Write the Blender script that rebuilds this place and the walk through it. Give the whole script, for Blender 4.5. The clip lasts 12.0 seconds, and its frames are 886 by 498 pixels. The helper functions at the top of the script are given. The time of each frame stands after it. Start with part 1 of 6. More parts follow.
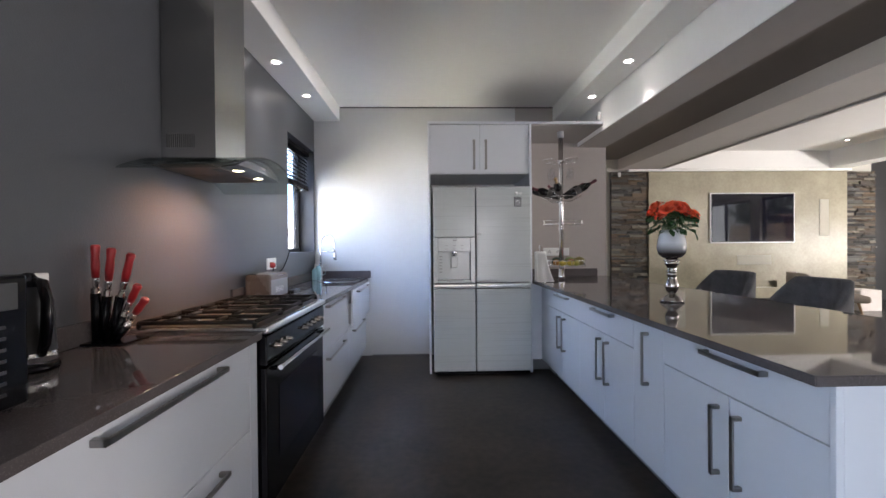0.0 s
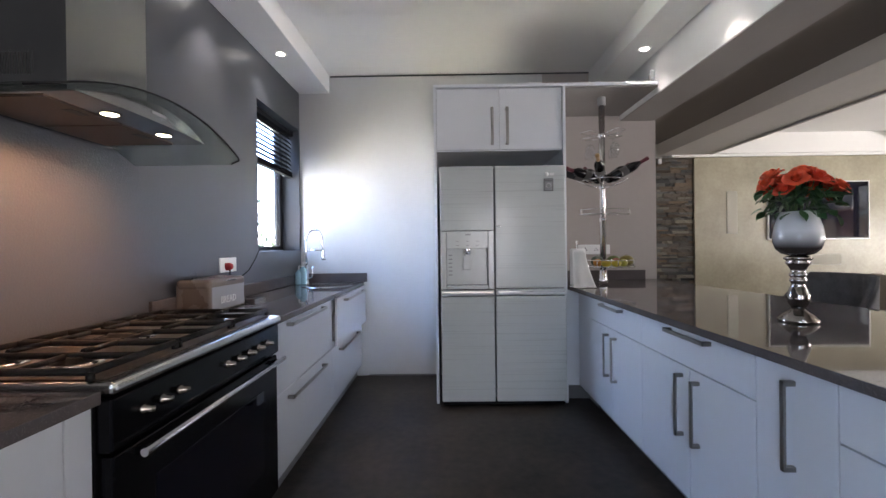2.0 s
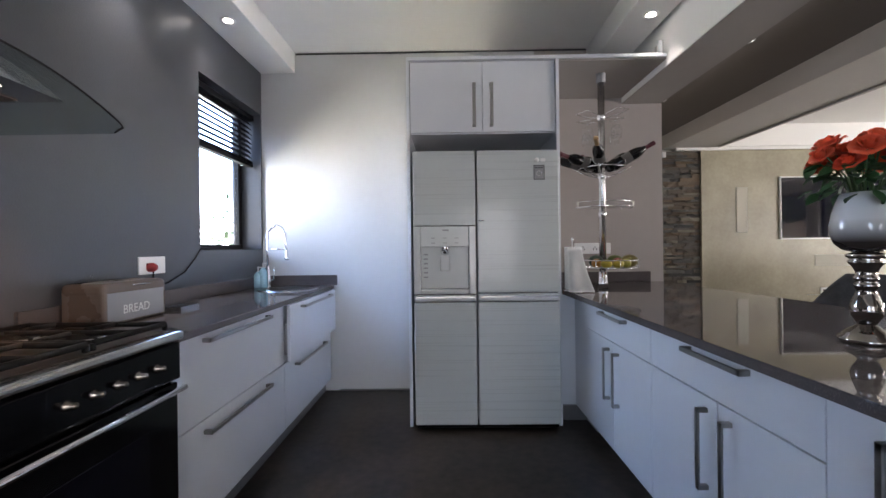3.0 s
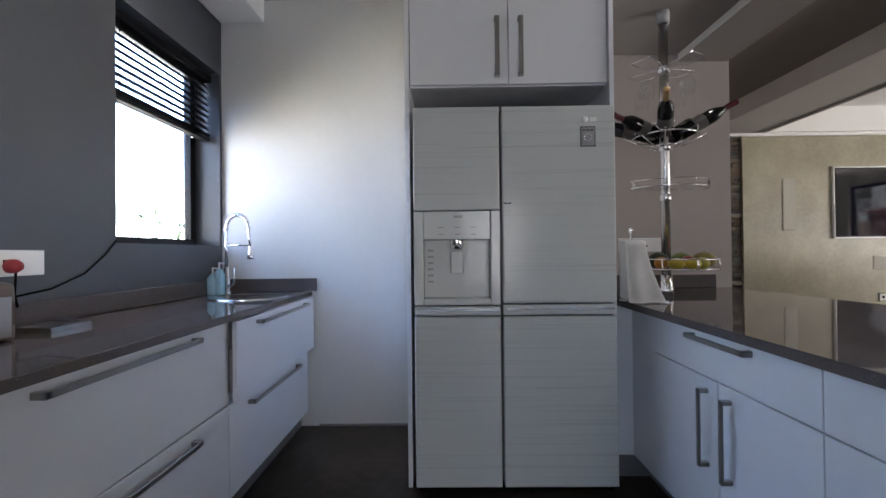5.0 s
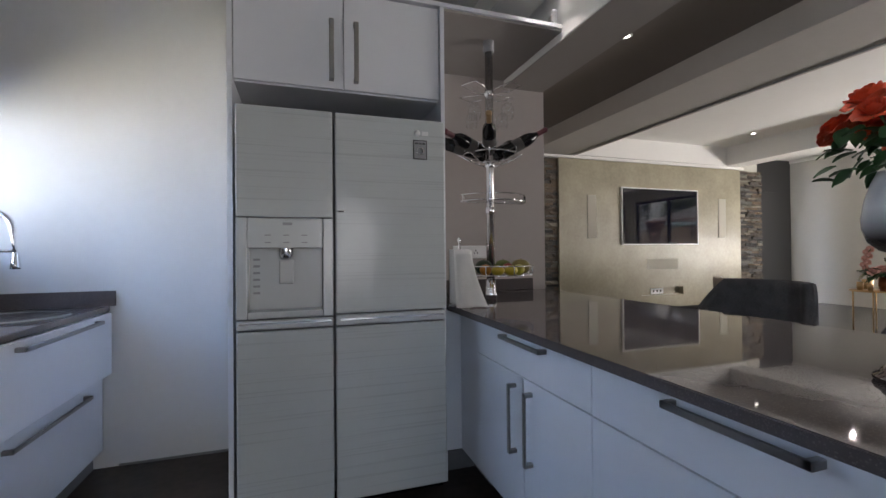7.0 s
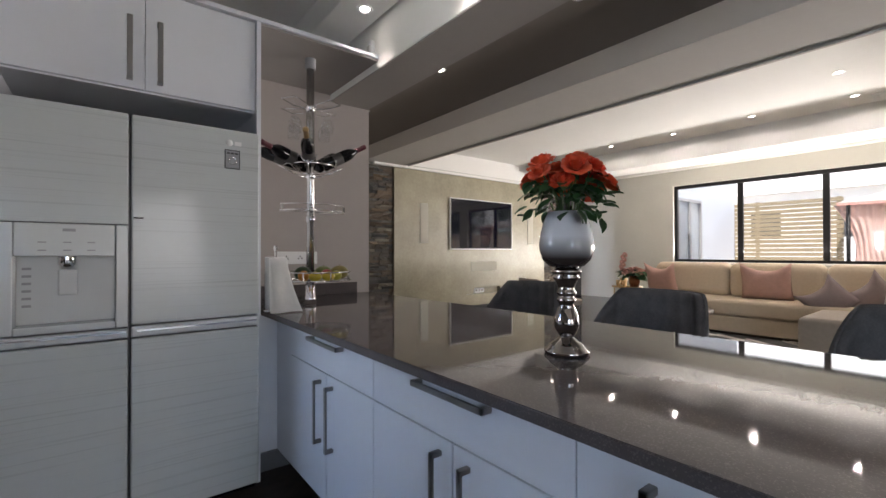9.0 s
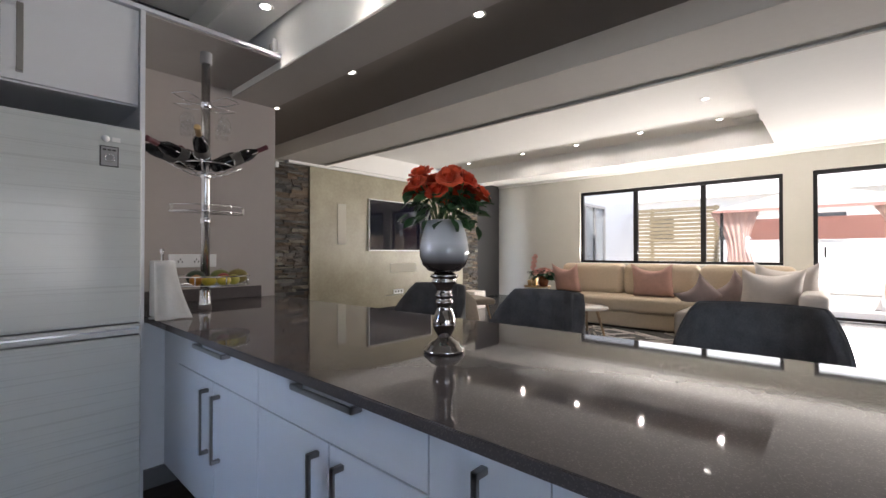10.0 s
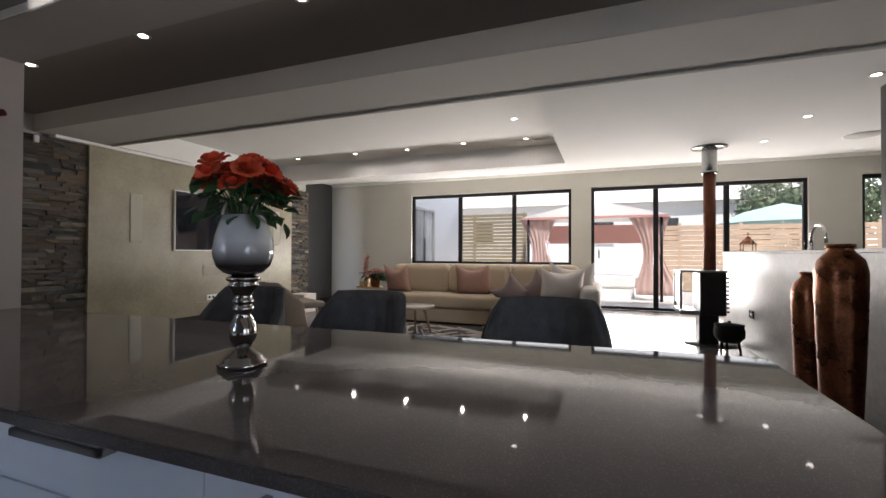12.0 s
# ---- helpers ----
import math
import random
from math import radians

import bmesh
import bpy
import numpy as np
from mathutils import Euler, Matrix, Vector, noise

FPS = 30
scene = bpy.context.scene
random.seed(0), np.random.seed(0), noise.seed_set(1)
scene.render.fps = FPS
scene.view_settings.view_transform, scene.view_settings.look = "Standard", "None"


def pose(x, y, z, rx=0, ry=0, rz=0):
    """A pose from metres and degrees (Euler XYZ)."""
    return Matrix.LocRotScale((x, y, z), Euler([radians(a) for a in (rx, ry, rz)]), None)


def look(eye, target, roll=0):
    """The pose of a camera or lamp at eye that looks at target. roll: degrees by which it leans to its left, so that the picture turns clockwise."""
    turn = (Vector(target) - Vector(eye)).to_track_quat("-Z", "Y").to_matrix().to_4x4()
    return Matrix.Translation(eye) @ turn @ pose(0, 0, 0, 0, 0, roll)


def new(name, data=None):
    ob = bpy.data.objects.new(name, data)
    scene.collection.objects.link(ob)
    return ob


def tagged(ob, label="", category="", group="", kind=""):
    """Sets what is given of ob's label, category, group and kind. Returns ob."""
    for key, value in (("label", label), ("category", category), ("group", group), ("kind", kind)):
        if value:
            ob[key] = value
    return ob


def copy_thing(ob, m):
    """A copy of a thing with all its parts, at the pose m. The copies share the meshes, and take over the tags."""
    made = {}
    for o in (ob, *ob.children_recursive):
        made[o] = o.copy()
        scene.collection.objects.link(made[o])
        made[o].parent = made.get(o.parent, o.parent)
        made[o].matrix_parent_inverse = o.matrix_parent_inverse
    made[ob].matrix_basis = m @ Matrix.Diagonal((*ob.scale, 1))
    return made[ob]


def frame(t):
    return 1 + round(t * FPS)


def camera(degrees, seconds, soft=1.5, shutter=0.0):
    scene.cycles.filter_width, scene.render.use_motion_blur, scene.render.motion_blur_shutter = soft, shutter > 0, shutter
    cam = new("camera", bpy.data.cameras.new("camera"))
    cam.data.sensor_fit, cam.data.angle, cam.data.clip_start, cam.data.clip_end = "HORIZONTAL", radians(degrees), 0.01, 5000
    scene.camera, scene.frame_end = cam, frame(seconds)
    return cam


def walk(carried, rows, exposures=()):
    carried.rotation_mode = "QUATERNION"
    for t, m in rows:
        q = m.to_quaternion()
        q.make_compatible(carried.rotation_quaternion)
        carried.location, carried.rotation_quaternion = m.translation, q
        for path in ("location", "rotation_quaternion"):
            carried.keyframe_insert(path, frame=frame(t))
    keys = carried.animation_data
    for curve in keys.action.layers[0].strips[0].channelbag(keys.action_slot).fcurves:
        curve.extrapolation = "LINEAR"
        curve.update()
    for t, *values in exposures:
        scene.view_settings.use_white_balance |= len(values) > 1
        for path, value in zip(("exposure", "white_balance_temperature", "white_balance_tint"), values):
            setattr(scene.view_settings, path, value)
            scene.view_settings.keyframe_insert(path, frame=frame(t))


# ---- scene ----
cam = camera(91.7, 12.0)
PATH = [
    (0, (0.123, 0.02, 1.243), (0.181, 2.019, 1.229), -0.5),
    (0.5, (0.113, 0.219, 1.215), (0.135, 2.219, 1.206), -0.6),
    (1, (0.131, 0.446, 1.209), (0.13, 2.446, 1.196), -0.6),
    (1.5, (0.163, 0.649, 1.189), (0.149, 2.649, 1.182), -0.6),
    (2, (0.202, 0.889, 1.205), (0.18, 2.889, 1.196), -0.7),
    (2.5, (0.292, 1.123, 1.192), (0.273, 3.123, 1.183), -0.8),
    (3, (0.369, 1.344, 1.179), (0.346, 3.344, 1.177), -0.7),
    (3.2, (0.371, 1.421, 1.177), (0.35, 3.421, 1.171), -0.6),
    (5, (0.305, 2.112, 1.132), (0.283, 4.112, 1.147), -0.6),
    (5.5, (0.331, 2.151, 1.118), (0.383, 4.15, 1.136), -0.6),
    (6, (0.365, 2.152, 1.128), (0.589, 4.14, 1.146), -0.6),
    (6.5, (0.389, 2.129, 1.146), (0.808, 4.084, 1.163), -0.6),
    (7, (0.406, 2.106, 1.167), (1.037, 4.003, 1.181), -0.5),
    (9, (0.469, 1.812, 1.204), (1.705, 3.385, 1.219), -0.1),
    (9.5, (0.498, 1.731, 1.215), (1.861, 3.195, 1.231), -0.0),
    (10, (0.532, 1.662, 1.221), (2.012, 3.006, 1.238), -0.0),
    (10.5, (0.554, 1.593, 1.227), (2.144, 2.805, 1.247), -0.0),
    (11, (0.566, 1.544, 1.231), (2.258, 2.611, 1.249), 0.1),
    (11.5, (0.59, 1.556, 1.228), (2.384, 2.441, 1.247), 0.1),
    (12, (0.625, 1.629, 1.218), (2.495, 2.337, 1.241), 0.2),
]
walk(cam, [(t, look(eye, target, roll)) for t, eye, target, roll in PATH],
     exposures=[(0, 0.93, 6400, 16), (3, 0.82, 6400, 16), (5, 0.46, 6380, 15), (7, 0.34, 6450, 15), (9, 0.70, 6600, 15), (10, 0.70, 6520, 15), (11, 0.42, 6500, 15), (12, -0.06, 6500, 15)])

# ---- world, sun and large lights ----
world = bpy.data.worlds.new("world")
scene.world = world
world.use_nodes = True
wn = world.node_tree
sky = wn.nodes.new("ShaderNodeTexSky")
sky.sky_type = 'NISHITA'
sky.sun_disc = False
sky.sun_elevation = radians(54)
sky.sun_rotation = radians(245)
wn.links.new(sky.outputs[0], wn.nodes["Background"].inputs[0])
wn.nodes["Background"].inputs[1].default_value = 0.15

sun = new("sun", bpy.data.lights.new("sun", 'SUN'))
sun.data.energy, sun.data.angle, sun.data.color = 5.0, radians(0.5), (1.0, 0.95, 0.88)
sun.matrix_world = look((-4, -4, 20), (9, 2, 0))


def area_light(name, m, w, h, power, color=(1, 1, 1), spread=180):
    ob = new(name, bpy.data.lights.new(name, 'AREA'))
    ob.data.shape, ob.data.size, ob.data.size_y = 'RECTANGLE', w, h
    ob.data.energy, ob.data.color = power, color
    ob.matrix_world = m
    ob.data.spread = radians(spread)
    return ob


# sky light entering the openings, and one fill lamp at the rear
area_light("light_sliding_door", look((9.965, 0.0, 0.80), (7.8, 0.0, 1.35)), 3.5, 0.95, 200, (1.0, 0.96, 0.90))
area_light("light_lounge_window", look((9.965, 4.1, 1.12), (8.8, 4.1, 1.62)), 3.5, 0.24, 138, (1.0, 0.96, 0.90))
# added fill from behind the camera, aimed to brighten the window-side units
area_light("light_rear_fill", look((1.35, -3.35, 1.3), (-0.6, 0.6, 0.4)), 1.3, 1.8, 8, (0.98, 0.98, 1.0), 80)
area_light("light_side_door", look((-1.22, -2.0, 1.2), (1.2, 0.6, 0.5)), 1.5, 1.9, 14.5, (0.60, 0.78, 1.0), 90)

# ---- materials ----
def mat(name, color, rough=0.5, metal=0.0, var=0.06, scale=6.0, bump=0.0, bump_scale=60.0, coat=0.0, stretch=None, spec=0.5):
    """A plain surface with colour drift at two sizes and fine relief."""
    m = bpy.data.materials.new(name)
    m.use_nodes = True
    nt = m.node_tree
    b = nt.nodes["Principled BSDF"]
    b.inputs["Roughness"].default_value = rough
    b.inputs["Metallic"].default_value = metal
    b.inputs["Coat Weight"].default_value = coat
    b.inputs["Specular IOR Level"].default_value = spec
    tc = nt.nodes.new("ShaderNodeTexCoord")
    mp = nt.nodes.new("ShaderNodeMapping")
    nt.links.new(tc.outputs["Object"], mp.inputs[0])
    if stretch:
        mp.inputs["Scale"].default_value = stretch
    n1 = nt.nodes.new("ShaderNodeTexNoise")
    n1.inputs["Scale"].default_value = scale
    n1.inputs["Detail"].default_value = 6
    nt.links.new(mp.outputs[0], n1.inputs[0])
    n2 = nt.nodes.new("ShaderNodeTexNoise")
    n2.inputs["Scale"].default_value = scale * 9
    n2.inputs["Detail"].default_value = 3
    nt.links.new(mp.outputs[0], n2.inputs[0])
    mixf = nt.nodes.new("ShaderNodeMix")
    mixf.data_type = 'FLOAT'
    mixf.inputs[0].default_value = 0.35
    nt.links.new(n1.outputs[0], mixf.inputs[2])
    nt.links.new(n2.outputs[0], mixf.inputs[3])
    ramp = nt.nodes.new("ShaderNodeValToRGB")
    ramp.color_ramp.elements[0].position, ramp.color_ramp.elements[1].position = 0.3, 0.7
    ramp.color_ramp.elements[0].color = (*[c * (1 - var) for c in color], 1)
    ramp.color_ramp.elements[1].color = (*[min(1, c * (1 + var)) for c in color], 1)
    nt.links.new(mixf.outputs[0], ramp.inputs[0])
    nt.links.new(ramp.outputs[0], b.inputs["Base Color"])
    mr = nt.nodes.new("ShaderNodeMapRange")
    mr.inputs[3].default_value, mr.inputs[4].default_value = max(0, rough * 0.85), min(1, rough * 1.15)
    nt.links.new(n1.outputs[0], mr.inputs[0])
    nt.links.new(mr.outputs[0], b.inputs["Roughness"])
    if bump:
        n3 = nt.nodes.new("ShaderNodeTexNoise")
        n3.inputs["Scale"].default_value = bump_scale
        n3.inputs["Detail"].default_value = 4
        nt.links.new(mp.outputs[0], n3.inputs[0])
        bp = nt.nodes.new("ShaderNodeBump")
        bp.inputs["Strength"].default_value = bump
        bp.inputs["Distance"].default_value = 0.01
        nt.links.new(n3.outputs[0], bp.inputs["Height"])
        nt.links.new(bp.outputs[0], b.inputs["Normal"])
    return m


def glow(name, color, power):
    m = bpy.data.materials.new(name)
    m.use_nodes = True
    b = m.node_tree.nodes["Principled BSDF"]
    b.inputs["Base Color"].default_value = (*color, 1)
    b.inputs["Emission Color"].default_value = (*color, 1)
    b.inputs["Emission Strength"].default_value = power
    return m


def glass(name, tint=(1, 1, 1), rough=0.0):
    m = bpy.data.materials.new(name)
    m.use_nodes = True
    b = m.node_tree.nodes["Principled BSDF"]
    b.inputs["Base Color"].default_value = (*tint, 1)
    b.inputs["Roughness"].default_value = rough
    b.inputs["Transmission Weight"].default_value = 1.0
    b.inputs["IOR"].default_value = 1.45
    return m


def pane_glass(name, tint=(1, 1, 1)):
    """Thin window glass: clear with a faint reflection."""
    m = bpy.data.materials.new(name)
    m.use_nodes = True
    nt = m.node_tree
    out = nt.nodes["Material Output"]
    tr = nt.nodes.new("ShaderNodeBsdfTransparent")
    tr.inputs[0].default_value = (*tint, 1)
    gl = nt.nodes.new("ShaderNodeBsdfGlossy")
    gl.inputs["Roughness"].default_value = 0.02
    lw = nt.nodes.new("ShaderNodeLayerWeight")
    pw = nt.nodes.new("ShaderNodeMath")
    pw.operation = 'POWER'
    pw.inputs[1].default_value = 4.0
    nt.links.new(lw.outputs["Facing"], pw.inputs[0])
    fr = nt.nodes.new("ShaderNodeMath")
    fr.operation = 'MULTIPLY_ADD'
    fr.inputs[1].default_value, fr.inputs[2].default_value = 0.35, 0.03
    nt.links.new(pw.outputs[0], fr.inputs[0])
    mx = nt.nodes.new("ShaderNodeMixShader")
    nt.links.new(fr.outputs[0], mx.inputs[0])
    nt.links.new(tr.outputs[0], mx.inputs[1])
    nt.links.new(gl.outputs[0], mx.inputs[2])
    nt.links.new(mx.outputs[0], out.inputs[0])
    return m


M_WALL_GREY = mat("grey_wall_paint", (0.069, 0.073, 0.082), 0.32, var=0.05, scale=3, bump=0.12, bump_scale=120)
M_WALL_PALE = mat("pale_wall_paint", (0.60, 0.60, 0.59), 0.6, var=0.03, scale=2, bump=0.10, bump_scale=150, spec=0.25)
M_WALL_BEIGE = mat("beige_wall_paint", (0.40, 0.36, 0.335), 0.7, spec=0.2, var=0.03, scale=2, bump=0.10, bump_scale=150)
M_WALL_LOUNGE = mat("lounge_wall_paint", (0.53, 0.52, 0.47), 0.7, spec=0.2, var=0.03, scale=2, bump=0.08, bump_scale=150)
M_CEIL = mat("ceiling_paint", (0.85, 0.84, 0.81), 0.8, spec=0.15, var=0.02, scale=2, bump=0.05, bump_scale=120)
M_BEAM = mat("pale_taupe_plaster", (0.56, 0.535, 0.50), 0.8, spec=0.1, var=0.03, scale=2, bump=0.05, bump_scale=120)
# grey with the shade of downward faces put into its colour
M_SHADOWGREY = mat("shaded_underside_grey", (0.36, 0.335, 0.315), 0.8, spec=0.1, var=0.03, scale=2, bump=0.05, bump_scale=120)
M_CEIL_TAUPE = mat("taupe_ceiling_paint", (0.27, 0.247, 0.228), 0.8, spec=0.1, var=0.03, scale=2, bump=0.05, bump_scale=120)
M_FLOOR = mat("screed_floor", (0.037, 0.028, 0.022), 0.36, var=0.85, scale=2.1, bump=0.03, bump_scale=40, spec=0.22)
M_FLOOR_L = mat("lounge_screed_floor", (0.055, 0.050, 0.047), 0.24, var=0.2, scale=1.6, bump=0.03, bump_scale=12)
M_COUNTER = mat("taupe_quartz", (0.098, 0.085, 0.084), 0.038, var=0.06, scale=18, spec=0.22)
M_CAB = mat("white_gloss_board", (0.74, 0.76, 0.80), 0.22, var=0.015, scale=2)
M_STEEL = mat("brushed_steel", (0.40, 0.40, 0.395), 0.20, 1.0, var=0.03, scale=8, stretch=(14, 14, 1))
M_HANDLE = mat("satin_nickel", (0.32, 0.31, 0.30), 0.35, 1.0, var=0.05, scale=20)
M_CHROME = mat("chrome", (0.82, 0.82, 0.83), 0.06, 1.0, var=0.02)
M_BLACK = mat("black_enamel", (0.005, 0.005, 0.006), 0.14, var=0.1, spec=0.17)
M_BLACKFRAME = mat("black_aluminium", (0.010, 0.010, 0.011), 0.4, var=0.1, spec=0.2)
M_FRIDGE = mat("fridge_glass_white", (0.60, 0.62, 0.62), 0.14, var=0.02, scale=4)
M_PANEL = mat("venetian_plaster", (0.31, 0.28, 0.195), 0.36, var=0.24, scale=2.6, bump=0.05, bump_scale=8)
M_DARK = mat("dark_grey_paint", (0.05, 0.05, 0.052), 0.4)
M_KICK = mat("grey_plinth", (0.16, 0.16, 0.165), 0.4, var=0.08)
M_SOFA = mat("tan_linen", (0.54, 0.44, 0.32), 0.9, var=0.06, scale=30, bump=0.25, bump_scale=400)
M_CHAIR = mat("charcoal_velvet", (0.085, 0.083, 0.086), 0.85, var=0.35, scale=14, bump=0.1, bump_scale=300)


# ---- building helpers ----
def thing(name, label="", category="", group="", kind="", at=(0, 0, 0), rz=0):
    ob = new(name)
    ob.empty_display_size = 0.1
    ob.matrix_world = pose(*at, 0, 0, rz)
    return tagged(ob, label, category, group, kind)


def part(name, bm, material, parent=None, label="", smooth=False, kind="", category=""):
    me = bpy.data.meshes.new(name)
    if smooth:
        for f in bm.faces:
            f.smooth = True
    bm.to_mesh(me)
    bm.free()
    me.materials.append(material)
    ob = new(name, me)
    if parent:
        ob.parent = parent
        if parent.type == 'EMPTY':
            ob.matrix_parent_inverse = parent.matrix_basis.inverted()
    return tagged(ob, label, category, "", kind)


def box(x0, y0, z0, x1, y1, z1, bev=0.0, seg=1, bm=None):
    bm = bm or bmesh.new()
    b = bmesh.new() if bev else bm
    vs = [b.verts.new((x, y, z)) for z in (z0, z1) for x, y in ((x0, y0), (x1, y0), (x1, y1), (x0, y1))]
    for q in ((3, 2, 1, 0), (4, 5, 6, 7), (0, 1, 5, 4), (1, 2, 6, 5), (2, 3, 7, 6), (3, 0, 4, 7)):
        b.faces.new([vs[k] for k in q])
    if bev:
        bmesh.ops.bevel(b, geom=b.edges[:], offset=bev, segments=seg, affect='EDGES', profile=0.5)
        merge(bm, b)
    return bm


def merge(bm, b, m=None):
    """Adds the bmesh b to bm, moved by m."""
    mp = {v: bm.verts.new(m @ v.co if m else v.co) for v in b.verts}
    for f in b.faces:
        nf = bm.faces.new([mp[v] for v in f.verts])
        nf.smooth = f.smooth
    b.free()
    return bm


def lathe(profile, seg=24, bm=None, m=None):
    """Turns a list of (radius, height) about z."""
    b = bmesh.new()
    rings = []
    for r, z in profile:
        if r < 1e-5:
            rings.append([b.verts.new((0, 0, z))])
        else:
            rings.append([b.verts.new((r * math.cos(2 * math.pi * k / seg), r * math.sin(2 * math.pi * k / seg), z)) for k in range(seg)])
    for a, c in zip(rings, rings[1:]):
        for k in range(seg):
            k2 = (k + 1) % seg
            if len(a) == 1 and len(c) == 1:
                continue
            if len(a) == 1:
                b.faces.new((a[0], c[k2], c[k]))
            elif len(c) == 1:
                b.faces.new((a[k], a[k2], c[0]))
            else:
                b.faces.new((a[k], a[k2], c[k2], c[k]))
    for f in b.faces:
        f.smooth = True
    return merge(bm, b, m) if bm else (merge(bmesh.new(), b, m) if m else b)


def tube(points, r, seg=8, bm=None, closed=False):
    """A round bar along points; r may be a list."""
    bm = bm or bmesh.new()
    pts = [Vector(p) for p in points]
    n = len(pts)
    rings = []
    up = Vector((0, 0, 1))
    prev = None
    for k, p in enumerate(pts):
        if closed:
            d = pts[(k + 1) % n] - pts[k - 1]
        else:
            d = pts[min(k + 1, n - 1)] - pts[max(k - 1, 0)]
        d.normalize()
        if prev is None:
            a = d.cross(up)
            if a.length < 0.05:
                a = d.cross(Vector((1, 0, 0)))
        else:
            a = prev - d * prev.dot(d)
        a.normalize()
        prev = a
        c = d.cross(a)
        rr = r[k] if isinstance(r, (list, tuple)) else r
        rings.append([bm.verts.new(p + (a * math.cos(2 * math.pi * q / seg) + c * math.sin(2 * math.pi * q / seg)) * rr) for q in range(seg)])
    for k in range(n if closed else n - 1):
        A, B = rings[k], rings[(k + 1) % n]
        for q in range(seg):
            f = bm.faces.new((A[q], A[(q + 1) % seg], B[(q + 1) % seg], B[q]))
            f.smooth = True
    if not closed:
        bm.faces.new(rings[0][::-1])
        bm.faces.new(rings[-1])
    return bm


def circle(cx, cy, z, r, n=24):
    return [(cx + r * math.cos(2 * math.pi * k / n), cy + r * math.sin(2 * math.pi * k / n), z) for k in range(n)]


def poly_prism(pts, z0, z1, bm=None):
    bm = bm or bmesh.new()
    lo = [bm.verts.new((x, y, z0)) for x, y in pts]
    hi = [bm.verts.new((x, y, z1)) for x, y in pts]
    bm.faces.new(lo[::-1])
    bm.faces.new(hi)
    n = len(pts)
    for k in range(n):
        bm.faces.new((lo[k], lo[(k + 1) % n], hi[(k + 1) % n], hi[k]))
    return bm


def shift(things, dx=0.0, dy=0.0, dz=0.0):
    """Moves whole things into place."""
    for ob in things:
        ob.matrix_basis = pose(dx, dy, dz) @ ob.matrix_basis


def structure(name, bm, material, label, category):
    return part(name, bm, material, None, label, kind="structure", category=category)


# ---- plan ----
LX, BY = -1.185, 4.94           # window wall and rear wall of the kitchen
CZ, SZ = 2.83, 2.665           # kitchen ceiling, soffit
FZ = 0.12                      # raised lounge floor
FX = 9.93                      # wall with the sliding doors
TY = 7.45                      # face of the television panel
WZ = 0.885                     # top of the worktops
HZ, DZ = 2.86, 2.56            # lounge coffer, dropped ceiling

structure("floor", box(-1.5, -3.4, -0.1, 2.20, 5.2, 0.0), M_FLOOR, "dark grey polished screed kitchen floor", "floor")
structure("floor_lounge", box(2.20, -5.0, -0.1, FX, 8.4, FZ), M_FLOOR_L, "glossy grey polished screed lounge floor, one step up", "floor")

# kitchen window wall with a deep opening
WY0, WY1, WZ0, WZ1 = 4.03, 4.915, 1.19, 2.315
bm = box(LX - 0.24, -1.15, -0.1, LX, WY0, 3.1)
box(LX - 0.24, -2.9, 2.2, LX, -1.15, 3.1, bm=bm)
box(LX - 0.24, -3.4, -0.1, LX, -2.9, 3.1, bm=bm)
box(LX - 0.24, WY0, -0.1, LX, WY1, WZ0, bm=bm)
box(LX - 0.24, WY0, WZ1, LX, WY1, 3.1, bm=bm)
box(LX - 0.24, WY1, -0.1, LX, BY + 0.2, 3.1, bm=bm)
structure("wall_window_side", bm, M_WALL_GREY, "smooth dark grey painted kitchen wall", "wall")
structure("wall_stub", box(1.105, BY, -0.1, 2.158, BY + 0.2, 3.1), M_WALL_BEIGE, "taupe painted wall behind the pole rack", "wall")
structure("wall_rear", box(LX, BY, -0.1, 1.105, BY + 0.2, 3.1), M_WALL_PALE, "pale painted wall behind the fridge", "wall")
bm = box(-1.5, -3.6, -0.1, -0.5, -3.4, 3.1)
box(-0.5, -3.6, 2.1, 2.0, -3.4, 3.1, bm=bm)
box(2.0, -3.6, -0.1, 2.3, -3.4, 3.1, bm=bm)
structure("wall_behind", bm, M_WALL_PALE, "plain pale wall", "wall")
structure("ceiling", box(LX, -3.4, CZ, 1.540, BY, CZ + 0.1), M_CEIL, "white painted kitchen ceiling", "ceiling")
structure("ceiling_soffit_window_side", box(LX, -3.4, SZ, -0.895, BY, CZ + 0.1, 0.004), M_CEIL, "white dropped soffit along the grey wall", "ceiling")
structure("ceiling_soffit_lounge_side", box(1.540, -3.4, SZ, 1.808, BY, CZ + 0.1, 0.004), M_CEIL, "white dropped soffit along the beam", "ceiling")
structure("beam", box(1.826, -3.4, 2.37, 2.150, BY, 3.1, 0.004), M_CEIL, "white plastered ceiling beam over the worktop", "beam")
# added sheet: its dark colour stands for shade under the white beam
structure("trim_beam_shade", box(1.829, -3.39, 2.363, 2.148, BY - 0.002, 2.3695), M_SHADOWGREY, "thin grey-brown sheet that shades the underside of the kitchen beam", "trim")
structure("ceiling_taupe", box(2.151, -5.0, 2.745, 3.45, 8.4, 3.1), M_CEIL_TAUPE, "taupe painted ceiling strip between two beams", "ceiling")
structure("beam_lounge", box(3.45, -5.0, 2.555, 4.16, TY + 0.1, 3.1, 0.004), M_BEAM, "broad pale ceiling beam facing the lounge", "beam")
